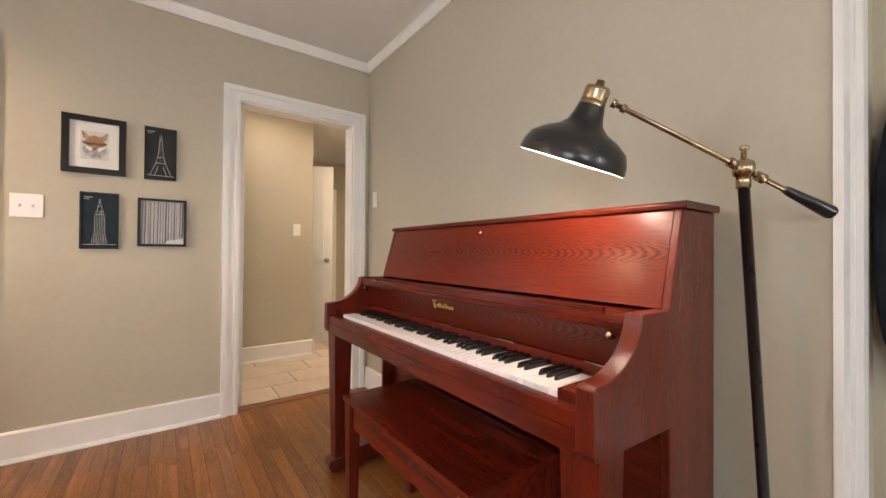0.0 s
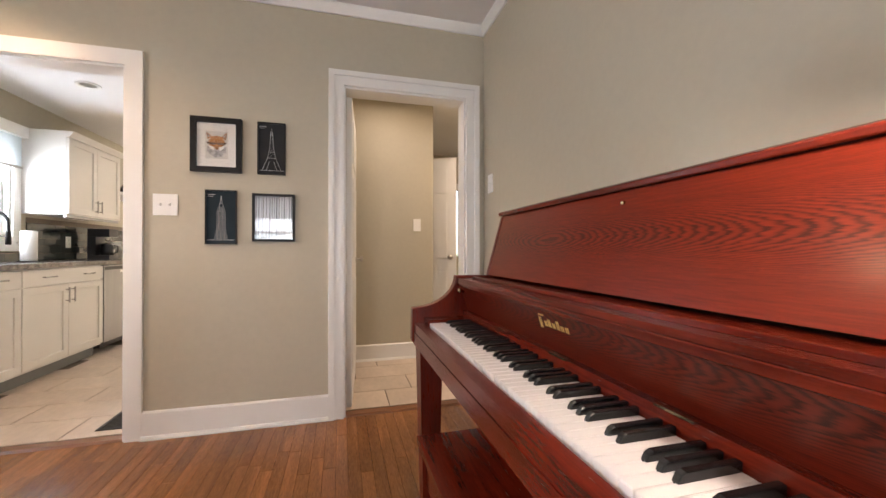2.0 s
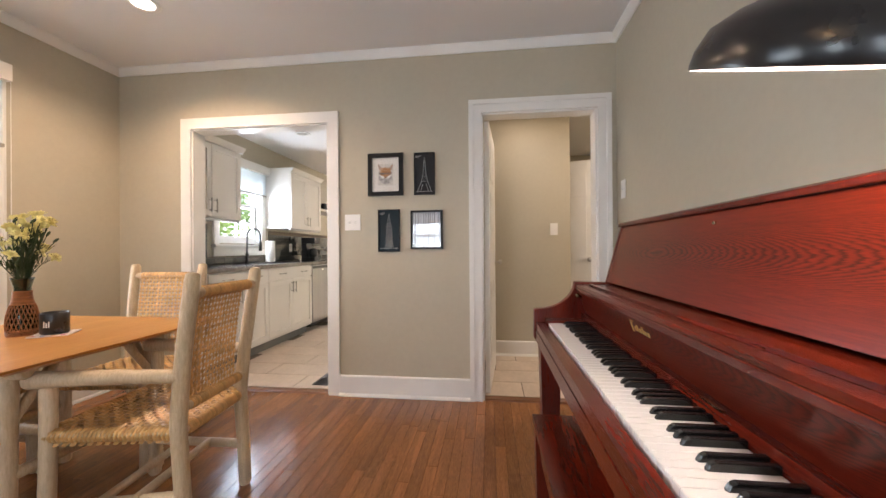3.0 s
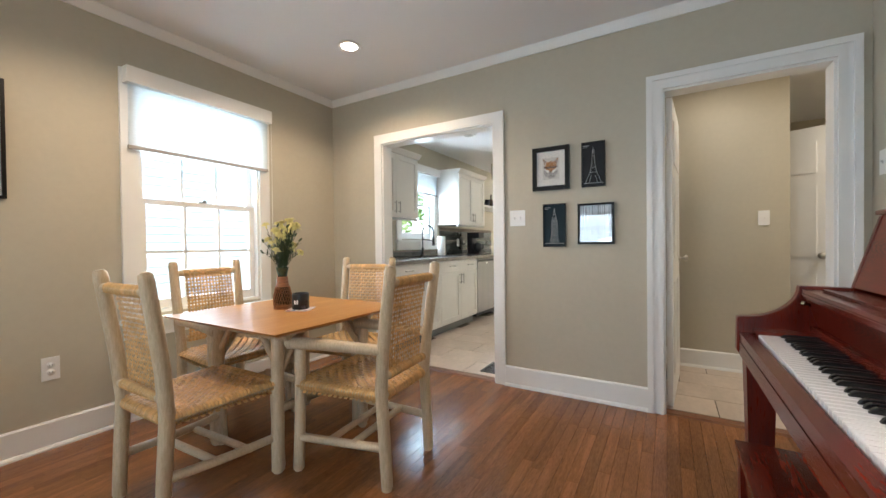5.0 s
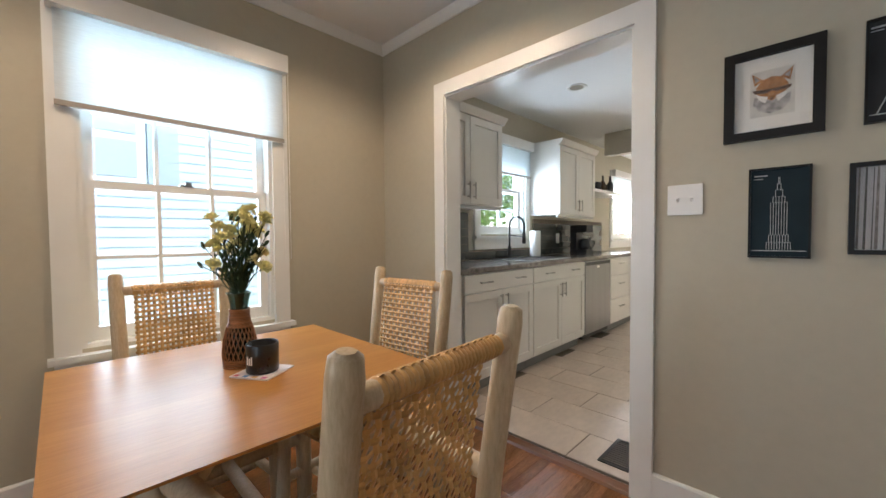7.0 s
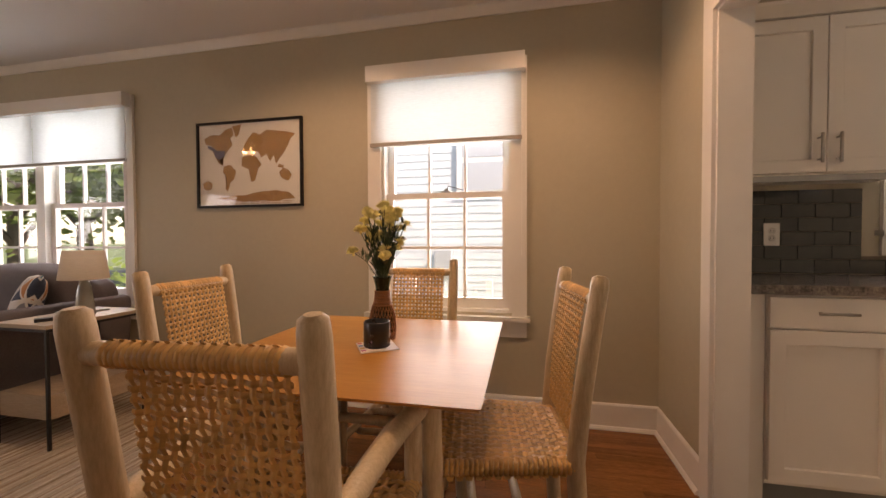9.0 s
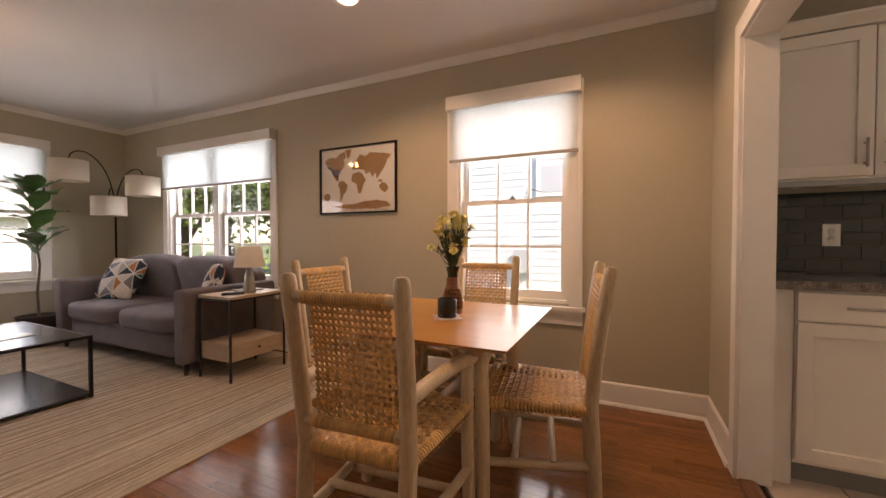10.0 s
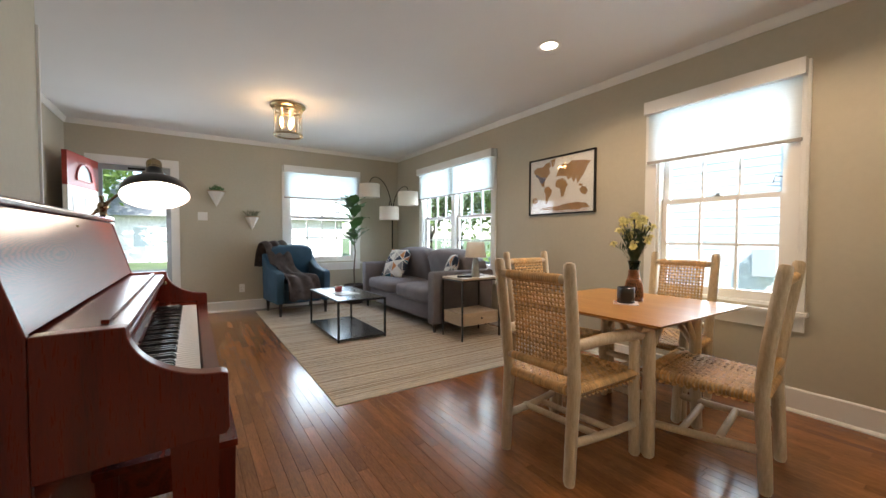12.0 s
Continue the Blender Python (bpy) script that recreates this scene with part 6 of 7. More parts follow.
# world map, gold land on white
GOLD = material("gold_scratch_foil", (0.36, 0.20, 0.065), 0.42, vary=0.15, scale=30)
mapp = picture("framed_map", "black framed world map with gold land on white", pose(XW + 0.001, 0.460, 1.655, 0, 0, 90), 0.845, 0.610, 0.016, DARKFRAME, PAPER)
LAND = {
    "north_america": [(-36, 19), (-30, 22), (-22, 21), (-19, 25), (-13, 26), (-12, 21), (-16, 18), (-13, 14), (-16, 11), (-20, 7), (-22, 3), (-25, 5), (-21, -1), (-25, 2), (-29, 9), (-30, 14), (-35, 15)],
    "greenland": [(-13, 27), (-6, 28), (-7, 22), (-10, 19)],
    "south_america": [(-20, -1), (-15, 0), (-10, -5), (-12, -10), (-15, -13), (-17, -19), (-19, -18), (-18, -9), (-21, -5)],
    "africa": [(-5, 5), (3, 7), (7, 4), (10, -1), (7, -5), (5, -12), (2, -13), (0, -4), (-6, -1)],
    "europe_and_asia": [(-5, 9), (-3, 14), (0, 18), (4, 22), (9, 20), (15, 23), (22, 22), (30, 21), (37, 19), (33, 16), (31, 11), (28, 7), (25, 3), (22, -1), (20, 5), (17, 1), (14, 6), (10, 4), (8, 8), (3, 9)],
    "australia": [(24, -7), (27, -4), (31, -5), (34, -9), (31, -13), (26, -11)],
    "southern_ice": [(-28, -24), (-15, -22), (-2, -22), (8, -20), (22, -19), (32, -21), (36, -25), (20, -26.5), (-10, -26)],
    "islands": [(24, -1), (28, -2), (27, -4), (23, -3)],
}
for nm, pts in LAND.items():
    bm = bmesh.new()
    rough = []
    for i, (x, z) in enumerate(pts):
        x2, z2 = pts[(i + 1) % len(pts)]
        for k in range(4):
            f = k / 4
            p = Vector((x + (x2 - x) * f, z + (z2 - z) * f, 0)) / 100
            p += noise.noise_vector(p * 60) * 0.006
            rough.append((p.x, p.y))
    fc = flat(bm, rough, -0.0092 - 0.0001 * len(nm) / 10)
    bmesh.ops.triangulate(bm, faces=[fc])
    part(nm, bm, GOLD, mapp)
bm = bmesh.new()
flat(bm, [(-0.335, 0.145), (-0.30, 0.135), (-0.26, 0.105), (-0.19, 0.10), (-0.20, 0.06), (-0.24, 0.035), (-0.275, 0.06), (-0.29, 0.10), (-0.335, 0.125)], -0.0097)
part("scratched_area", bm, material("slate_blue_ink", (0.13, 0.13, 0.19), 0.6, vary=0.3, scale=40), mapp)
bm = bmesh.new()
flat(bm, [(-0.34 + 0.036 * math.cos(i * math.pi / 8) * (1 + 0.2 * (i % 2)), -0.145 + 0.034 * math.sin(i * math.pi / 8)) for i in range(16)], -0.0097)
part("map_seal", bm, GOLD, mapp)
bm = bmesh.new()
for k in range(6):
    for j in range(2):
        box(bm, (-0.16 + 0.085 * k, -0.0094, -0.268 - 0.012 * j), (-0.09 + 0.085 * k, -0.0085, -0.264 - 0.012 * j))
part("legend_bars", bm, GOLD, mapp)


def wall_plate(m, w, h, label, toggles=0, outlet=False):
    root = thing("outlet_plate" if outlet else "switch_plate", label, "outlet" if outlet else "light switch", m)
    part("plate", bevel(boxes(((-w / 2, -0.006, -h / 2), (w / 2, 0, h / 2))), 0.0025), PLATE, root)
    for k in range(toggles):
        x = (k - (toggles - 1) / 2) * 0.046
        bm = bmesh.new()
        prism(bm, [(-0.006, -0.010), (-0.006, 0.010), (-0.015, 0.008), (-0.017, 0.003), (-0.008, -0.006)], "x", x - 0.0042, x + 0.0042)
        part("toggle", bm, PLATE, root)
    if outlet:
        for s in (-1, 1):
            bm = bmesh.new()
            lathe(bm, [(0, 0), (0.0165, 0), (0.017, 0.002), (0, 0.0022)], 20, pose(0, -0.006, s * 0.0195, 90))
            rc = part("socket", bm, PLATE, root)
            part("slots", boxes(((-0.0075, -0.0088, s * 0.0195 - 0.004), (-0.0055, -0.0078, s * 0.0195 + 0.005)), ((0.0055, -0.0088, s * 0.0195 - 0.004), (0.0075, -0.0078, s * 0.0195 + 0.005))), GAP, rc)
    return root


wall_plate(wallp(-0.140, 1.283), 0.118, 0.118, "white double toggle switch plate beside the kitchen opening", 2)
wall_plate(pose(XE - 0.001, 2.985, 1.462, 0, 0, -90), 0.072, 0.118, "white single switch plate near the hall door", 1)
wall_plate(pose(1.505, 4.299, 1.275), 0.072, 0.118, "white single switch plate on the hall wall", 1)
wall_plate(pose(XW + 0.001, 1.030, 0.436, 0, 0, 90), 0.074, 0.124, "white duplex outlet under the map", 0, True)
wall_plate(pose(0.99, YS + 0.001, 1.392, 0, 0, 180), 0.118, 0.118, "white double toggle switch plate near the front door", 2)
wall_plate(pose(0.505, YS + 0.001, 0.335, 0, 0, 180), 0.074, 0.124, "white duplex outlet on the front wall", 0, True)


def wall_planter(x, z, s, label, tall):
    root = thing("wall_planter", label, "planter", pose(x, YS, z, 0, 0, 180), "faceted wall planters")
    bm = bmesh.new()
    a = [(-0.085 * s, -0.004), (0.085 * s, -0.004), (0.045 * s, -0.095 * s), (-0.045 * s, -0.095 * s)]
    top = [bm.verts.new((p[0], p[1], 0.0)) for p in a]
    tip = bm.verts.new((0, -0.012, -0.17 * s))
    for i in range(4):
        bm.faces.new((top[i], top[(i + 1) % 4], tip))
    bm.faces.new(top[::-1])
    bmesh.ops.recalc_face_normals(bm, faces=bm.faces)
    part("pot", bevel(bm, 0.003, 1), PAPER, root)
    part("lip", bevel(boxes(((-0.09 * s, -0.10 * s, 0.0), (0.09 * s, -0.002, 0.012))), 0.003, 1), material("pale_wood_lip", (0.45, 0.36, 0.26), 0.6) if "pale_wood_lip" not in bpy.data.materials else bpy.data.materials["pale_wood_lip"], root)
    pr = random.Random(int(x * 100))
    bm = bmesh.new()
    for k in range(26):
        ang, up = pr.uniform(0, 6.28), pr.uniform(0.2, 1.2)
        ln = pr.uniform(0.05, 0.12) * tall
        b0 = Vector((pr.uniform(-0.06, 0.06) * s, -0.05 * s + pr.uniform(-0.03, 0.03) * s, 0.012))
        d = Vector((math.cos(ang) * math.cos(up), math.sin(ang) * math.cos(up) * 0.6, math.sin(up) + 0.3)).normalized()
        if tall > 1:
            pts = [b0, b0 + d * ln * 0.6, b0 + d * ln + Vector((0, 0, -0.25 * ln))]
            pts = [Vector((p.x, min(p.y, -0.012), p.z)) for p in pts]
            tube(bm, pts, [0.004, 0.003, 0.001], 4)
        else:
            p1 = b0 + d * ln * 0.75
            p1.y = min(p1.y, -0.02)
            tube(bm, [b0, b0.lerp(p1, 0.6), p1], [0.006, 0.011, 0.002], 5)
    part("foliage", bm, LEAF if tall <= 1 else material("air_plant_grey_green", (0.14, 0.16, 0.10), 0.7, vary=0.2, scale=30), root)


wall_planter(0.820, 1.745, 1.28, "white faceted wall planter with a dark green succulent", 1.0)
wall_planter(0.359, 1.395, 1.15, "white faceted wall planter with a wispy air plant", 1.5)

# front door, swung inwards, and the glazed storm door
RED = material("red_door_paint", (0.33, 0.035, 0.025), 0.4, vary=0.06, scale=6)
door = thing("front_door", "panelled front door, red above and white below, standing open", "door", pose(2.135, YS + 0.01, 0, 0, 0, 80))
bm = boxes(((0, 0, 0.012), (0.775, 0.044, 1.66)))
leaf = part("leaf", bevel(bm, 0.002, 1), TRIM, door)
part("red_top", bevel(boxes(((0, 0, 1.661), (0.775, 0.044, 2.03))), 0.002, 1), RED, door)
for i in range(2):
    for j in range(2):
        x0 = 0.10 + i * 0.30
        z0 = 0.16 + j * 0.75
        bm = boxes(((x0, -0.006, z0), (x0 + 0.27, 0.05, z0 + 0.64)))
        part("raised_panel", bevel(bm, 0.006, 2), TRIM, leaf)
bm = bmesh.new()
ringp = [(0.3875 + 0.19 * math.cos(a), 0, 1.74 + 0.19 * math.sin(a)) for a in [math.pi * i / 14 for i in range(15)]]
for yy in (-0.004, 0.048):
    tube(bm, [(p[0], yy, p[2]) for p in ringp] + [(ringp[0][0], yy, ringp[0][2])], 0.012, 6)
part("fanlight_frame", bm, RED, door)
bm = bmesh.new()
prism(bm, [(p[0], p[2]) for p in ringp], "y", -0.002, 0.046)
part("fanlight_glass", bm, material("dim_fanlight", (0.10, 0.11, 0.12), 0.2, vary=0.3, scale=12), door)
bm = bmesh.new()
for sgn, yy in ((-1, 0), (1, 0.044)):
    lathe(bm, [(0, 0), (0.030, 0), (0.030, 0.006), (0.010, 0.010), (0.010, 0.040), (0.027, 0.048), (0.027, 0.066), (0, 0.072)], 20, pose(0.715, yy, 0.95, 90 if sgn < 0 else -90))
part("knob", bm, IRON, door)
STORM = material("grey_aluminium", (0.36, 0.38, 0.40), 0.4, vary=0.05, scale=10)
storm = thing("storm_door", "grey aluminium storm door with full height glass", "door", pose(FRONT[0] + 0.013, YS - 0.105, 0))
w, h = FRONT[1] - FRONT[0] - 0.026, FRONT[3] - 0.014
bm = boxes(((0, 0, 0.01), (0.055, 0.03, h)), ((w - 0.055, 0, 0.01), (w, 0.03, h)), ((0.055, 0, h - 0.07), (w - 0.055, 0.03, h)), ((0.055, 0, 0.01), (w - 0.055, 0.03, 0.14)))
part("frame", bevel(bm, 0.003, 1), STORM, storm)
g = part("pane", boxes(((0.055, 0.012, 0.14), (w - 0.055, 0.017, h - 0.07))), GLASS, storm)
g.visible_shadow = False
part("closer", bevel(boxes(((0.10, 0.032, h - 0.055), (0.45, 0.062, h - 0.03))), 0.004, 1), IRON, storm)
part("latch", bevel(boxes(((w - 0.05, 0.03, 0.93), (w - 0.01, 0.075, 1.06))), 0.006, 1), IRON, storm)

# closet door, panel style
cd = thing("closet_door", "white panelled closet door, closed", "door", pose(CLOSET[0] + 0.014, YJ + 0.02, 0))
cw = CLOSET[1] - CLOSET[0] - 0.028
lf = part("leaf", bevel(boxes(((0, 0, 0.01), (cw, 0.035, 2.012))), 0.002, 1), TRIM, cd)
for z0, z1 in ((0.14, 0.80), (0.92, 1.50), (1.60, 1.90)):
    part("raised_panel", bevel(boxes(((0.06, -0.006, z0), (cw - 0.06, 0.0, z1))), 0.005, 2), TRIM, lf)
# coats on the entry wall
rack = thing("hanging_coat", "dark navy coat hanging on the entry wall", "coat", pose(XE2, 0.315, 0, 0, 0, -90))
bm = bmesh.new()
cushion(bm, (0.34, 0.11, 0.95), pose(0.0, -0.075, 1.13), 0.3, 10, 3.2)
part("cloth", bm, material("navy_wool", (0.012, 0.016, 0.028), 0.9, vary=0.3, scale=12, bump=0.5, bump_scale=200), rack)
bm = bmesh.new()
tube(bm, [(0, -0.002, 1.64), (0, -0.05, 1.63), (0, -0.065, 1.66)], 0.006, 8)
tube(bm, [(0, -0.05, 1.63), (0, -0.07, 1.58)], 0.003, 6)
part("hook", bm, IRON, rack)

# hall doors
hd = thing("hall_door", "white panelled door swung open into the hall", "door", pose(HAL[0] + 0.016, YN + T + 0.005, 0, 0, 0, 86))
lf = part("leaf", bevel(boxes(((0, -0.035, 0.012), (0.745, 0, 2.03))), 0.002, 1), TRIM, hd)
for i in range(2):
    for z0, z1 in ((0.20, 0.82), (0.98, 1.52), (1.62, 1.90)):
        part("raised_panel", bevel(boxes(((0.10 + 0.30 * i, -0.041, z0), (0.345 + 0.30 * i, 0.006, z1))), 0.006, 2), TRIM, lf)
bm = bmesh.new()
lathe(bm, [(0, 0), (0.028, 0), (0.028, 0.005), (0.009, 0.010), (0.009, 0.035), (0.025, 0.042), (0.025, 0.058), (0, 0.064)], 18, pose(0.685, -0.035, 0.96, 90))
part("knob", bm, CHROME, hd)
od = thing("inner_door", "white six-panel door standing ajar down the hall", "door", pose(2.02, 4.69, 0, 0, 0, 154))
lf = part("leaf", bevel(boxes(((0, -0.018, 0.012), (0.70, 0.018, 2.05))), 0.002, 1), TRIM, od)
for i in range(2):
    for z0, z1 in ((0.18, 0.80), (0.95, 1.55), (1.66, 1.92)):
        part("raised_panel", bevel(boxes(((0.10 + 0.275 * i, -0.025, z0), (0.325 + 0.275 * i, 0.025, z1))), 0.006, 2), TRIM, lf)
bm = bmesh.new()
lathe(bm, [(0, 0), (0.028, 0), (0.028, 0.005), (0.009, 0.010), (0.009, 0.035), (0.025, 0.042), (0.025, 0.058), (0, 0.064)], 18, pose(0.06, 0.018, 0.96, -90))
part("knob", bm, CHROME, od)
casing("trim_hall_end_window", "x", 6.15, -1, 2.22, 2.52, 1.95, 0.08, False, 0.1, "white casing down the hall")

# ---- kitchen along the west wall ----
GRANITE = material("mottled_granite", (0.17, 0.145, 0.125), 0.16, vary=0.55, scale=26, fine=0.5, fine_scale=120, bump=0.02)
SPLASH = material("grey_green_glass_tile", (0.040, 0.046, 0.042), 0.12, vary=0.12, scale=9, rand=0.22)
FX, UX = -1.500, -1.730


def bar_handle(parent, a, b, off):
    """A round bar pull from a to b, standing off along +x."""
    a, b = Vector(a), Vector(b)
    bm = bmesh.new()
    o = Vector((off, 0, 0))
    tube(bm, [a + o, b + o], 0.006, 10)
    for f in (0.14, 0.86):
        p = a.lerp(b, f)
        tube(bm, [p, p + o], 0.0045, 8)
    part("handle", bm, CHROME, parent)


def shaker(parent, name, x, y0, y1, z0, z1, rail=0.058):
    bm = bmesh.new()
    loops = []
    for xx, d in ((x, 0), (x + 0.018, 0), (x + 0.020, 0.002), (x + 0.020, rail - 0.002), (x + 0.018, rail), (x + 0.008, rail + 0.001)):
        loops.append([bm.verts.new((xx, yy, zz)) for yy, zz in ((y0 + d, z0 + d), (y1 - d, z0 + d), (y1 - d, z1 - d), (y0 + d, z1 - d))])
    for p, q in zip(loops, loops[1:]):
        for k in range(4):
            bm.faces.new((p[k], p[(k + 1) % 4], q[(k + 1) % 4], q[k]))
    bm.faces.new(loops[0][::-1]), bm.faces.new(loops[-1])
    bmesh.ops.recalc_face_normals(bm, faces=bm.faces)
    return part(name, bm, CABINET, parent)


def base_unit(y0, y1, label, doors=True):
    root = thing("base_cabinet", label, "cabinet", None, "white kitchen base cabinets")
    part("body", boxes(((XW + 0.005, y0, 0.105), (FX, y1, 0.885))), CABINET, root)
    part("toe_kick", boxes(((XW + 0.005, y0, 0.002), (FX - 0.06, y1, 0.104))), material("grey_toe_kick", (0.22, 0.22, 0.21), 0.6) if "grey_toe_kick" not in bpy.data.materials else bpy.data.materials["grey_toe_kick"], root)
    if doors:
        dw = part("drawer_front", bevel(boxes(((FX + 0.001, y0 + 0.004, 0.752), (FX + 0.020, y1 - 0.004, 0.876))), 0.002, 1), CABINET, root)
        w = (y1 - y0) / 4
        for k in (1, 3):
            yc = y0 + w * k
            bar_handle(dw, (FX + 0.020, yc - 0.065, 0.818), (FX + 0.020, yc + 0.065, 0.818), 0.028)
        ym = (y0 + y1) / 2
        for a, b, hy in ((y0 + 0.004, ym - 0.002, ym - 0.035), (ym + 0.002, y1 - 0.004, ym + 0.035)):
            d_ = shaker(root, "door", FX + 0.001, a, b, 0.125, 0.744)
            bar_handle(d_, (FX + 0.021, hy, 0.585), (FX + 0.021, hy, 0.715), 0.028)
    else:
        for z0, z1 in ((0.125, 0.395), (0.401, 0.670), (0.676, 0.876)):
            d_ = part("drawer_front", bevel(boxes(((FX + 0.001, y0 + 0.004, z0), (FX + 0.020, y1 - 0.004, z1))), 0.002, 1), CABINET, root)
            yc, zc = (y0 + y1) / 2, (z0 + z1) / 2 + 0.04
            bar_handle(d_, (FX + 0.020, yc - 0.065, zc), (FX + 0.020, yc + 0.065, zc), 0.028)


part("filler", boxes(((XW + 0.005, YN + T + 0.004, 0.002), (FX, 3.322, 0.885))), CABINET, thing("filler_panel", "white filler panel beside the base cabinet", "panel"))
base_unit(3.326, 4.205, "white shaker base cabinet with two drawers and two doors")
base_unit(4.209, 5.200, "white shaker sink base cabinet")
base_unit(5.880, 6.50, "white base cabinet with three drawers", False)
base_unit(6.504, 7.10, "white end base cabinet with three drawers", False)
dish = thing("dishwasher", "stainless steel dishwasher under the counter", "dishwasher")
part("body", boxes(((XW + 0.005, 5.206, 0.06), (FX - 0.01, 5.874, 0.884))), BLACKMATT, dish)
part("front", bevel(boxes(((FX - 0.009, 5.212, 0.115), (FX + 0.022, 5.868, 0.878))), 0.004, 2), STEEL, dish)
part("control_strip", boxes(((FX + 0.0225, 5.225, 0.835), (FX + 0.024, 5.855, 0.868))), BLACKMATT, dish)
part("badge", boxes(((FX + 0.0225, 5.50, 0.80), (FX + 0.024, 5.56, 0.825))), PLATE, dish)
bm = boxes(((XW + 0.004, YN + T + 0.003, 0.888), (-1.468, 7.10, 0.926)))
ct = thing("countertop", "mottled brown granite countertop with rounded edge", "countertop")
part("slab", bevel(bm, 0.012, 3), GRANITE, ct)
sink = thing("sink", "stainless steel sink rim set in the granite", "sink", pose(-1.76, 4.66, 0.926))
bm = boxes(((-0.21, -0.38, 0.0005), (-0.19, 0.38, 0.004)), ((0.19, -0.38, 0.0005), (0.21, 0.38, 0.004)), ((-0.19, -0.38, 0.0005), (0.19, -0.36, 0.004)), ((-0.19, 0.36, 0.0005), (0.19, 0.38, 0.004)))
part("rim", bm, STEEL, sink)
# flat near-black sheet paints the shaded hollow of the steel basin
part("bowl_dark_sheet", boxes(((-0.19, -0.36, 0.0005), (0.19, 0.36, 0.002))), GAP, sink)
fa = thing("kitchen_faucet", "dark spring-neck pull-down faucet behind the sink", "faucet", pose(-1.995, 4.60, 0.926))
bm = bmesh.new()
lathe(bm, [(0, 0), (0.028, 0), (0.028, 0.008), (0.017, 0.014), (0.017, 0.12), (0.014, 0.125), (0, 0.125)], 18)
part("base", bm, IRON, fa)
bm = bmesh.new()
pts = [(0, 0, 0.12), (0, 0, 0.33)] + [(0.085 - 0.085 * math.cos(a), 0, 0.33 + 0.085 * math.sin(a)) for a in [math.pi * i / 10 for i in range(1, 11)]] + [(0.17, 0, 0.26)]
tube(bm, pts, 0.0095, 10)
for k in range(40):
    i = k / 39 * (len(pts) - 1)
    j = min(int(i), len(pts) - 2)
    p, q = Vector(pts[j]), Vector(pts[j + 1])
    c = p.lerp(q, i - j)
    d_ = (q - p).normalized() * 0.002
    tube(bm, [c - d_, c + d_], 0.0125, 10)
part("spring_neck", bm, IRON, fa)
bm = bmesh.new()
tube(bm, [(0.17, 0, 0.265), (0.17, 0, 0.25), (0.17, 0, 0.16), (0.17, 0, 0.15)], [0.012, 0.016, 0.019, 0.016], 14)
part("spray_head", bm, IRON, fa)
bm = bmesh.new()
tube(bm, [(0, 0, 0.235), (0.165, 0, 0.215)], 0.005, 8)
part("neck_strut", bm, IRON, fa)
bm = bmesh.new()
tube(bm, [(0, -0.016, 0.08), (0, -0.075, 0.095)], 0.006, 8)
part("lever", bm, IRON, fa)


def upper_unit(y0, y1, z0, z1, label):
    root = thing("wall_cabinet", label, "cabinet", None, "white kitchen wall cabinets")
    part("body", boxes(((XW + 0.004, y0, z0), (UX, y1, z1))), CABINET, root)
    ym = (y0 + y1) / 2
    for a, b, hy in ((y0 + 0.004, ym - 0.002, ym - 0.035), (ym + 0.002, y1 - 0.004, ym + 0.035)):
        d_ = shaker(root, "door", UX + 0.001, a, b, z0 + 0.008, z1 - 0.01)
        bar_handle(d_, (UX + 0.021, hy, z0 + 0.045), (UX + 0.021, hy, z0 + 0.175), 0.028)
    bm = bmesh.new()
    prism(bm, [(XW + 0.004, z1 + 0.0005), (UX + 0.022, z1 + 0.0005), (UX + 0.03, z1 + 0.012), (UX + 0.055, z1 + 0.042), (UX + 0.058, z1 + 0.055), (XW + 0.004, z1 + 0.055)], "y", y0, y1 + 0.03)
    part("crown", bm, CABINET, root)
    part("light_rail", boxes(((UX - 0.02, y0, z0 - 0.028), (UX, y1, z0 - 0.0005))), STEEL, root)


upper_unit(YN + T + 0.004, 4.088, 1.397, 2.098, "white shaker wall cabinet beside the kitchen window")
upper_unit(5.105, 5.985, 1.375, 2.115, "white shaker wall cabinet past the sink")
shelf = thing("wall_shelf", "white open kitchen shelf on the wall", "shelf")
part("board", bevel(boxes(((XW + 0.004, 5.99, 1.70), (UX - 0.02, 7.10, 1.735))), 0.003, 1), TRIM, shelf)
sr = random.Random(9)
for k in range(9):
    y = 6.10 + k * 0.105
    hgt, rad = sr.uniform(0.09, 0.26), sr.uniform(0.028, 0.045)
    o = thing("bottle" if hgt > 0.18 else "jar", ("dark glass bottle on the open shelf" if hgt > 0.18 else "small dark jar on the open shelf"), "bottle" if hgt > 0.18 else "jar", pose(-1.90 + sr.uniform(-0.04, 0.05), y, 1.735), "shelf bottles and jars")
    bm = bmesh.new()
    if hgt > 0.18:
        lathe(bm, [(0, 0), (rad, 0), (rad, hgt * 0.55), (rad * 0.4, hgt * 0.72), (rad * 0.36, hgt), (0, hgt)], 16)
    else:
        lathe(bm, [(0, 0), (rad, 0), (rad * 1.05, hgt * 0.8), (rad * 0.9, hgt * 0.86), (rad * 0.95, hgt), (0, hgt)], 16)
    part("glass", bm, material("dark_bottle_%s" % "abcdefghi"[k], sr.choice(((0.05, 0.03, 0.015), (0.02, 0.03, 0.015), (0.12, 0.05, 0.02), (0.03, 0.03, 0.03))), 0.15), o)
towel = thing("paper_towel_roll", "white paper towel roll standing on the counter", "paper towel", pose(-1.90, 4.93, 0.926))
bm = bmesh.new()
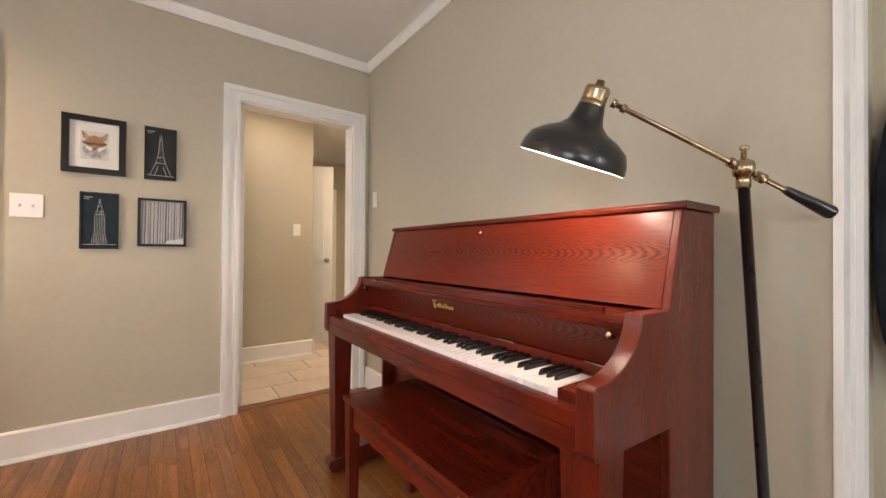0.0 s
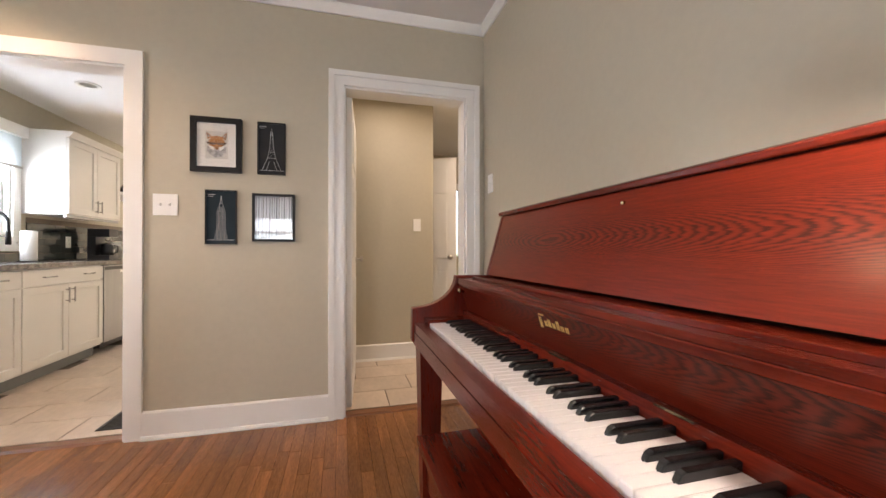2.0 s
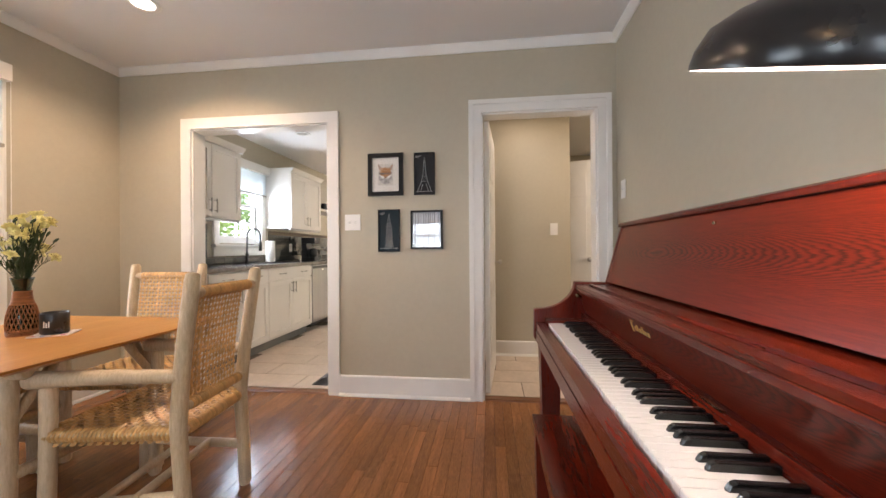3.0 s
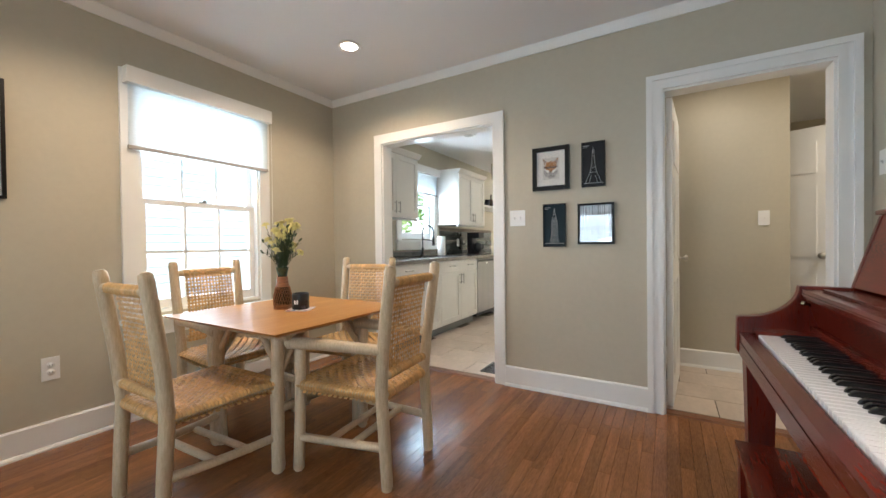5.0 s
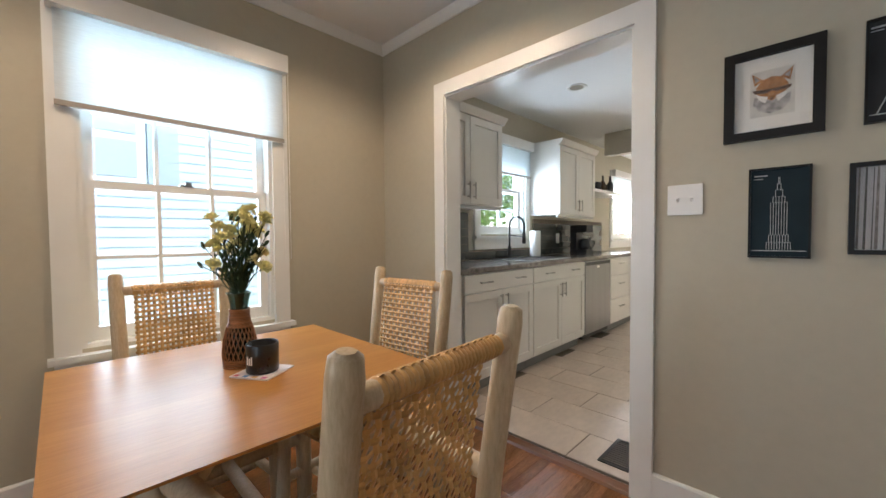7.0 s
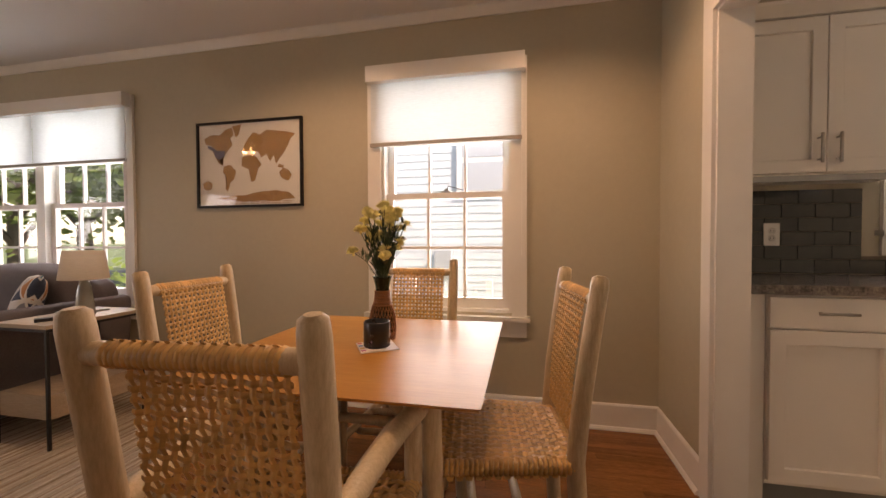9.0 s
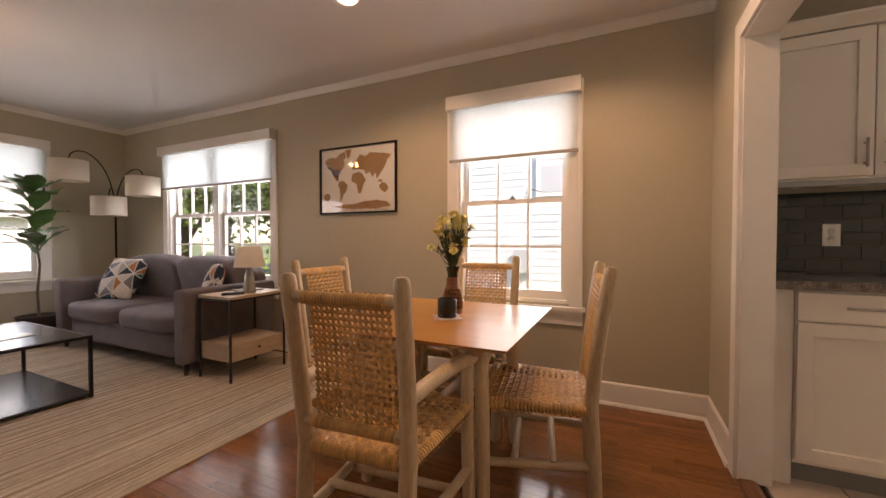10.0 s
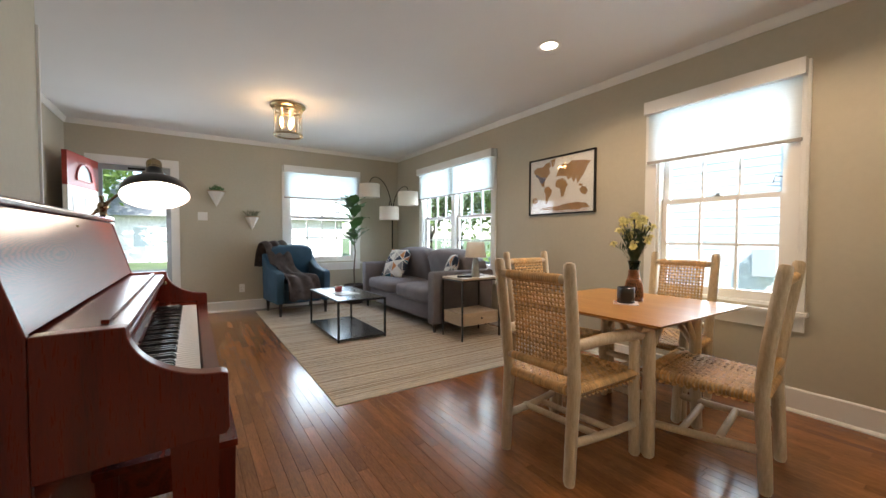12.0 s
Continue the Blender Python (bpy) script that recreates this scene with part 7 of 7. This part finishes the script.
lathe(bm, [(0, 0), (0.075, 0), (0.075, 0.008), (0.0, 0.008)], 20)
part("stand", bm, IRON, towel)
bm = bmesh.new()
lathe(bm, [(0, 0.009), (0.055, 0.009), (0.056, 0.02), (0.056, 0.275), (0.02, 0.28), (0, 0.28)], 28)
part("roll", bm, PAPER, towel)
maker = thing("coffee_maker", "black drip coffee maker on the counter", "coffee maker", pose(-1.88, 5.98, 0.926))
bm = boxes(((-0.10, -0.09, 0), (0.11, 0.09, 0.05)), ((-0.10, -0.09, 0.051), (-0.02, 0.09, 0.26)), ((-0.10, -0.09, 0.261), (0.11, 0.09, 0.35)))
part("body", bevel(bm, 0.008, 2), BLACKMATT, maker)
bm = bmesh.new()
lathe(bm, [(0, 0.052), (0.060, 0.052), (0.068, 0.10), (0.060, 0.17), (0.045, 0.185), (0, 0.185)], 20, pose(0.045, 0, 0))
part("carafe", bm, BLACK, maker)
bm = bmesh.new()
tube(bm, [(0.11, 0, 0.165), (0.15, 0, 0.155), (0.15, 0, 0.09), (0.115, 0, 0.08)], 0.009, 8)
part("carafe_handle", bm, BLACKMATT, maker)
wall_plate(pose(XW + 0.011, 3.655, 1.135, 0, 0, 90), 0.074, 0.120, "white duplex outlet on the tiled backsplash", 0, True)
wall_plate(pose(XW + 0.011, 5.06, 1.12, 0, 0, 90), 0.074, 0.120, "white duplex outlet beside the paper towels", 0, True)
wall_plate(pose(XW + 0.011, 5.74, 1.12, 0, 0, 90), 0.074, 0.120, "white duplex outlet beside the coffee maker", 0, True)
vent = thing("floor_register", "dark metal floor vent in the kitchen tiles", "vent", pose(-0.475, 3.425, 0.002))
bm = boxes(((-0.075, -0.14, 0), (-0.06, 0.14, 0.006)), ((0.06, -0.14, 0), (0.075, 0.14, 0.006)), ((-0.06, -0.14, 0), (0.06, -0.125, 0.006)), ((-0.06, 0.125, 0), (0.06, 0.14, 0.006)))
part("frame", bm, IRON, vent)
for k in range(12):
    part("louvre", boxes(((-0.06, -0.118 + k * 0.0205, 0.001), (0.06, -0.108 + k * 0.0205, 0.005))), IRON, vent)

# ---- outdoors ----
GRASS = material("lawn_grass", (0.10, 0.14, 0.05), 0.9, vary=0.35, scale=0.6, fine=0.4, fine_scale=14, bump=0.6, bump_scale=30)
ASPH = material("street_asphalt", (0.055, 0.055, 0.056), 0.85, vary=0.15, scale=2, bump=0.3, bump_scale=60)
CONC = material("porch_concrete", (0.42, 0.40, 0.37), 0.8, vary=0.12, scale=3, bump=0.2, bump_scale=50)
SIDING = material("cream_lap_siding", (0.58, 0.65, 0.68), 0.55, vary=0.05, scale=3, bump=0.05, bump_scale=40)
BARK = material("tree_bark", (0.10, 0.075, 0.055), 0.9, vary=0.3, scale=12, bump=0.7, bump_scale=30)
FOL = fabric_shade("tree_foliage", (0.20, 0.29, 0.08), 0.5, 3.0)
BRICK = material("pale_brick_wall", (0.76, 0.73, 0.69), 0.8, vary=0.2, scale=8, bump=0.3, bump_scale=30)
ROOFM = material("grey_shingle_roof", (0.34, 0.33, 0.32), 0.9, vary=0.25, scale=6, bump=0.4, bump_scale=20)
GZ = -0.55
structure("ground", boxes(((-250, -300, GZ - 0.3), (250, 250, GZ))), GRASS, "green lawn and ground to the horizon", "ground")
structure("road", boxes(((-120, -20.5, GZ), (120, -14.0, GZ + 0.012))), ASPH, "grey asphalt street in front of the house", "road")
structure("porch_floor", bevel(boxes(((-0.2, YS - T - 2.2, GZ), (3.2, YS - T - 0.002, -0.06))), 0.01, 1), CONC, "concrete front porch slab", "porch")
# unseen deck; its deep south overhang is added to keep sun out of the front
bm = boxes(((XW - T - 0.35, YS - T - 2.1, H + 0.11), (XE2 + T + 1.3, 9.6, H + 0.25)))
structure("roof_sun_block", bm, ROOFM, "plain unseen roof deck, overhung southwards to block the sun", "roof")
structure("foundation", boxes(((XW - T, YS - T, GZ), (3.4, 9.3, -0.16))), CONC, "concrete foundation", "foundation")

# neighbour's house with lap siding
nb = thing("neighbour_house", "cream lap-sided house next door in daylight", "house")
NX, NY0, NY1, NZ1 = -5.9, -0.9, 6.6, 3.6
part("wall", boxes(((NX - 5, NY0, GZ), (NX, NY1, NZ1))), SIDING, nb)
z = GZ + 0.1
while z < NZ1 - 0.1:
    bm = bmesh.new()
    prism(bm, [(NX + 0.001, z), (NX + 0.013, z), (NX + 0.006, z + 0.125), (NX + 0.001, z + 0.125)], "y", NY0, NY1)
    part("siding_board", bm, SIDING, nb)
    z += 0.1252
for yc, z0, z1 in ((1.75, 1.85, 3.0),):
    w = part("window", bevel(boxes(((NX + 0.02, yc - 0.45, z0), (NX + 0.06, yc + 0.45, z1))), 0.004, 1), TRIM, nb)
    for s in (-1, 1):
        # the pale pane colour has the sky's reflection painted in
        part("pane", boxes(((NX + 0.061, yc - 0.36, (z0 + z1) / 2 + (0.03 if s > 0 else -0.03 - (z1 - z0) / 2 + 0.1)), (NX + 0.066, yc + 0.36, (z0 + z1) / 2 + (0.03 if s > 0 else -0.03 - (z1 - z0) / 2 + 0.1) + (z1 - z0) / 2 - 0.13))), material("sky_pale_pane_%s%s" % ("ab"[z0 > 1], "ud"[s > 0]), (0.48, 0.52, 0.55), 0.15), w)
    part("shutter", boxes(((NX + 0.03, yc + 0.47, z0), (NX + 0.055, yc + 0.80, z1))), material("slate_blue_shutter_%s" % "ab"[z0 > 1], (0.42, 0.46, 0.50), 0.5), nb)
part("roof", boxes(((NX - 5.3, NY0 - 0.3, NZ1), (NX + 0.06, NY1 + 0.3, NZ1 + 0.15))), ROOFM, nb)
PALE = material("pale_grey_utility_paint", (0.40, 0.44, 0.46), 0.5)
mb = part("meter_box", bevel(boxes(((NX + 0.03, 0.95, 0.55), (NX + 0.16, 1.22, 0.95))), 0.01, 1), PALE, nb)
bm = bmesh.new()
tube(bm, [(NX + 0.03, 1.12, 1.90), (NX + 0.06, 1.16, 2.0), (NX + 0.06, 1.4, 1.93), (NX + 0.05, 1.62, 1.98)], 0.007, 8)
part("conduit", bm, IRON, nb)


def picket_fence(x, y0, y1, label):
    root = thing("picket_fence", label, "fence")
    n = int((y1 - y0) / 0.14)
    for k in range(n):
        y = y0 + k * 0.14
        bm = bmesh.new()
        prism(bm, [(y, GZ + 0.06), (y + 0.085, GZ + 0.06), (y + 0.085, GZ + 0.92), (y + 0.0425, GZ + 1.0), (y, GZ + 0.92)], "x", x, x + 0.018)
        part("picket", bm, TRIM, root)
    for z in (GZ + 0.3, GZ + 0.75):
        part("rail", boxes(((x - 0.04, y0, z), (x, y1, z + 0.07))), TRIM, root)
    for k in range(4):
        y = y0 + (y1 - y0) * k / 3
        part("post", boxes(((x - 0.14, y - 0.045, GZ), (x - 0.041, y + 0.045, GZ + 1.12))), TRIM, root)


picket_fence(-4.9, -1.4, 1.9, "white picket fence between the two houses")


def tree(m, height, spread, leaves, seed, label):
    root = thing("tree", label, "tree", m, "leafy street trees")
    r = random.Random(seed)
    bm = bmesh.new()
    th = height * 0.42
    tube(bm, [(0, 0, 0), (0.05, 0.02, th * 0.5), (0.0, 0.1, th), (0.1, 0.1, height * 0.8)], [height * 0.032, height * 0.025, height * 0.02, 0.03], 9)
    tips = []
    for k in range(10):
        a = k * 2.4 + r.uniform(-0.3, 0.3)
        z0 = th * r.uniform(0.6, 1.3)
        ln = spread * r.uniform(0.55, 1.0)
        p = Vector((0.02, 0.08, z0))
        q = p + Vector((math.cos(a) * ln, math.sin(a) * ln, height * r.uniform(0.14, 0.42)))
        tube(bm, [p, p.lerp(q, 0.5) + Vector((0, 0, 0.15)), q], [height * 0.012, height * 0.008, 0.012], 6)
        tips += [q, p.lerp(q, 0.7)]
    tips.append(Vector((0.1, 0.1, height * 0.85)))
    part("trunk", bm, BARK, root)
    bm = bmesh.new()
    for k in range(leaves):
        c = r.choice(tips)
        d = Vector((r.gauss(0, 1), r.gauss(0, 1), r.gauss(0, 0.75))) * spread * 0.26
        p = c + d
        s = r.uniform(0.05, 0.13) * (1 + height / 14)
        u = Vector((r.uniform(-1, 1), r.uniform(-1, 1), r.uniform(-0.6, 0.6))).normalized() * s
        v = u.cross(Vector((r.uniform(-1, 1), r.uniform(-1, 1), r.uniform(-1, 1)))).normalized() * s * 0.55
        bm.faces.new([bm.verts.new(q) for q in (p - u, p - v * 0.9, p + u, p + v * 0.9)])
    tagged(part("crown", bm, FOL, root), "", "", "", "stuff")
    return root


t1 = tree(pose(-7.5, -5.2, GZ), 6.5, 2.4, 4200, 1, "leafy green tree in the side yard")
for x, y, s, rz in ((-10.5, -8.5, 1.2, 40), (-6.3, -9.2, 0.9, 130), (-11.5, -3.2, 1.1, 220), (-9.0, 10.0, 1.0, 300), (-6.6, 8.6, 0.7, 80), (-14, 13, 1.3, 10), (-15.5, -25, 1.3, 170), (7.5, -26, 1.4, 60), (-16, -30, 1.5, 120), (14, -12, 1.1, 200), (-8.6, -7.3, 0.95, 15), (-9.8, -12.0, 1.3, 250), (-13.0, -12.5, 1.5, 75), (-13.5, -7.0, 1.4, 190)):
    copy_thing(t1, pose(x, y, GZ, 0, 0, rz)).scale = (s, s, s)
shrub = thing("hedge", "clipped leafy green hedge along the yard", "hedge", pose(-4.6, -5.5, GZ), "", "")
bm = bmesh.new()
hr = random.Random(2)
for k in range(2600):
    p = Vector((hr.gauss(0, 0.35), hr.uniform(-3.2, 2.2), abs(hr.gauss(0.5, 0.35))))
    u = Vector((hr.uniform(-1, 1), hr.uniform(-1, 1), hr.uniform(-1, 1))).normalized() * hr.uniform(0.05, 0.1)
    v = u.cross(Vector((0.3, 0.5, 0.8))).normalized() * 0.045
    bm.faces.new([bm.verts.new(q) for q in (p - u, p - v, p + u, p + v)])
tagged(part("leaves", bm, FOL, shrub), "", "", "", "stuff")
bm = bmesh.new()
for k in range(12):
    tube(bm, [(hr.gauss(0, 0.1), -3 + k * 0.45, 0), (hr.gauss(0, 0.2), -3 + k * 0.45, 0.8)], [0.02, 0.008], 5)
part("stems", bm, BARK, shrub)

across = thing("street_house", "single-storey pale brick house with a grey gable roof across the street", "house", pose(-2.0, -31, GZ))
part("wall", boxes(((-7, -4, 0), (7, 4, 2.9))), BRICK, across)
bm = bmesh.new()
prism(bm, [(-4.6, 2.9), (4.6, 2.9), (0, 5.4)], "x", -7.5, 7.5)
part("roof", bm, ROOFM, across)
for x in (-4.8, -1.8, 3.6, 5.6):
    w = part("window", boxes(((x - 0.6, 4.0, 0.9), (x + 0.6, 4.06, 2.3))), TRIM, across)
    # far panes are coloured pale to stand for reflected sky
    part("pane", boxes(((x - 0.5, 4.061, 1.0), (x + 0.5, 4.07, 2.2))), material("far_sky_pane_%s" % "abcdefgh"[int(x + 5) % 8], (0.45, 0.50, 0.53), 0.1), w)
part("door", boxes(((0.6, 4.0, 0.05), (1.6, 4.06, 2.15))), TRIM, across)

# ---- floors, piece by piece ----
SUB = structure("floor_subfloor", boxes(((XW - T, YS - T, -0.15), (XE2 + T + 0.9, 9.3, -0.012))), GAP, "dark subfloor under the boards", "floor")
FLOOR = tagged(thing("floor", "stained oak strip floor with a satin finish", "floor"), "", "", "", "structure")
PW = 0.0572
rnd = random.Random(4)
plank_meshes = {}


def plank_mesh(length):
    key = round(length, 2)
    if key not in plank_meshes:
        bm = boxes(((0, 0, -0.012), (PW - 0.0008, key - 0.0012, 0)))
        bmesh.ops.bevel(bm, geom=[e for e in bm.edges if e.verts[0].co.z > -0.001 and e.verts[1].co.z > -0.001], offset=0.0008, segments=1, affect="EDGES")
        me = bpy.data.meshes.new("plank")
        bm.to_mesh(me)
        bm.free()
        me.materials.append(FLOORWOOD)
        plank_meshes[key] = me
    return plank_meshes[key]


rest = bmesh.new()
count = 0
x = XW
while x < XE2:
    y = YS - rnd.random() * 0.9
    top = YN + 0.02 if x < XE else YJ
    while y < top:
        ln = round(rnd.choice((0.5, 0.7, 0.9, 1.1, 1.3)) , 2)
        a, b = max(y, YS), min(y + ln, top)
        y += ln
        if b - a < 0.03:
            continue
        near = -0.35 < x < 1.1 and a > -0.3
        if near and count < 290:
            ob = new("plank", plank_mesh(b - a))
            ob.location = (x, a, 0)
            ob.parent = FLOOR
            count += 1
        else:
            box(rest, (x, a, -0.012), (x + PW - 0.0008, b - 0.0012, -0.0002))
    x += PW
tagged(part("planks", rest, FLOORWOOD, FLOOR), "", "", "", "stuff")

TILE = material("cream_stone_tile", (0.60, 0.50, 0.41), 0.36, vary=0.10, scale=3.5, rand=0.06, bump=0.1, bump_scale=50, fine=0.05, fine_scale=22, stretch=(1.6, 0.8, 1))
GROUT = material("tan_grout", (0.19, 0.155, 0.12), 0.85, vary=0.1, scale=40)
KFLOOR = structure("floor_kitchen", boxes(((XW, YN + T - 0.02, -0.012), (XE2 + 0.9, 9.3, -0.002))), GROUT, "cream stone tiles in running bond with tan grout", "floor")
tile = boxes(((0, 0, -0.004), (0.593, 0.293, 0.002)))
bmesh.ops.bevel(tile, geom=[e for e in tile.edges if e.verts[0].co.z > 0 and e.verts[1].co.z > 0], offset=0.0015, segments=1, affect="EDGES")
tile_me = bpy.data.meshes.new("tile")
tile.to_mesh(tile_me)
tile.free()
tile_me.materials.append(TILE)
row = 0
ty = YN + T - 0.015
while ty < 6.3:
    tx = XW + (0.2 * (row % 3)) - 0.4
    while tx < 2.6:
        if tx > XW - 0.02 and not (0.30 < tx < 0.46) and tx + 0.6 < 3.2 and not (tx < 0.46 and tx < -1.9):
            ob = new("tile", tile_me)
            ob.location = (tx, ty, 0)
            ob.parent = KFLOOR
        tx += 0.6
    ty += 0.3
    row += 1
far = bmesh.new()
while ty < 9.0:
    tx = XW + (0.2 * (row % 3))
    while tx < 0.3:
        box(far, (tx, ty, -0.004), (tx + 0.597, ty + 0.297, 0.002))
        tx += 0.6
    ty += 0.3
    row += 1
tagged(part("tiles", far, TILE, KFLOOR), "", "", "", "stuff")
for a0, a1 in ((KIT[0], KIT[1]), (HAL[0], HAL[1])):
    bm = bmesh.new()
    prism(bm, [(YN - 0.005, 0.0), (YN + 0.005, 0.012), (YN + 0.055, 0.014), (YN + 0.075, 0.003)], "x", a0 + 0.012, a1 - 0.012)
    structure("threshold", bm, THRESH, "stained oak threshold strip", "threshold")

# glass tiles of the backsplash, in running bond
SPL = structure("backsplash", boxes(((XW + 0.0005, YN + T + 0.004, 0.928), (XW + 0.004, 4.06, 1.368)), ((XW + 0.0005, 4.06, 0.928), (XW + 0.004, 5.18, 1.02)), ((XW + 0.0005, 5.18, 0.928), (XW + 0.004, 7.1, 1.345))), GROUT, "grey-green glass tile backsplash", "backsplash")
stile_me = {}


def splash_tile(w):
    key = round(w, 3)
    if key not in stile_me:
        bm = boxes(((0.004, 0, 0), (0.010, key, 0.0715)))
        bmesh.ops.bevel(bm, geom=[e for e in bm.edges if e.verts[0].co.x > 0.009 and e.verts[1].co.x > 0.009], offset=0.001, segments=1, affect="EDGES")
        me = bpy.data.meshes.new("glass_tile")
        bm.to_mesh(me)
        bm.free()
        me.materials.append(SPLASH)
        stile_me[key] = me
    return stile_me[key]


n_tiles = 0
far = bmesh.new()
for r in range(6):
    z = 0.930 + r * 0.0735
    y = YN + T + 0.006 - (0.077 if r % 2 else 0)
    while y < 7.0:
        a, b = max(y, YN + T + 0.006), min(y + 0.152, 7.09)
        y += 0.154
        if z + 0.07 > 1.02 and b > 4.06 and a < 5.18:
            if a < 4.06:
                b = 4.06
            elif b > 5.18:
                a = 5.18
            else:
                continue
        if b - a < 0.02 or (z + 0.0715 > 1.345 and a > 5):
            continue
        if n_tiles < 250:
            ob = new("glass_tile", splash_tile(b - a))
            ob.location, ob.parent = (XW, a, z), SPL
            n_tiles += 1
        else:
            box(far, (XW + 0.004, a, z), (XW + 0.010, b, z + 0.0715))
if len(far.verts):
    tagged(part("glass_tiles", far, SPLASH, SPL), "", "", "", "stuff")
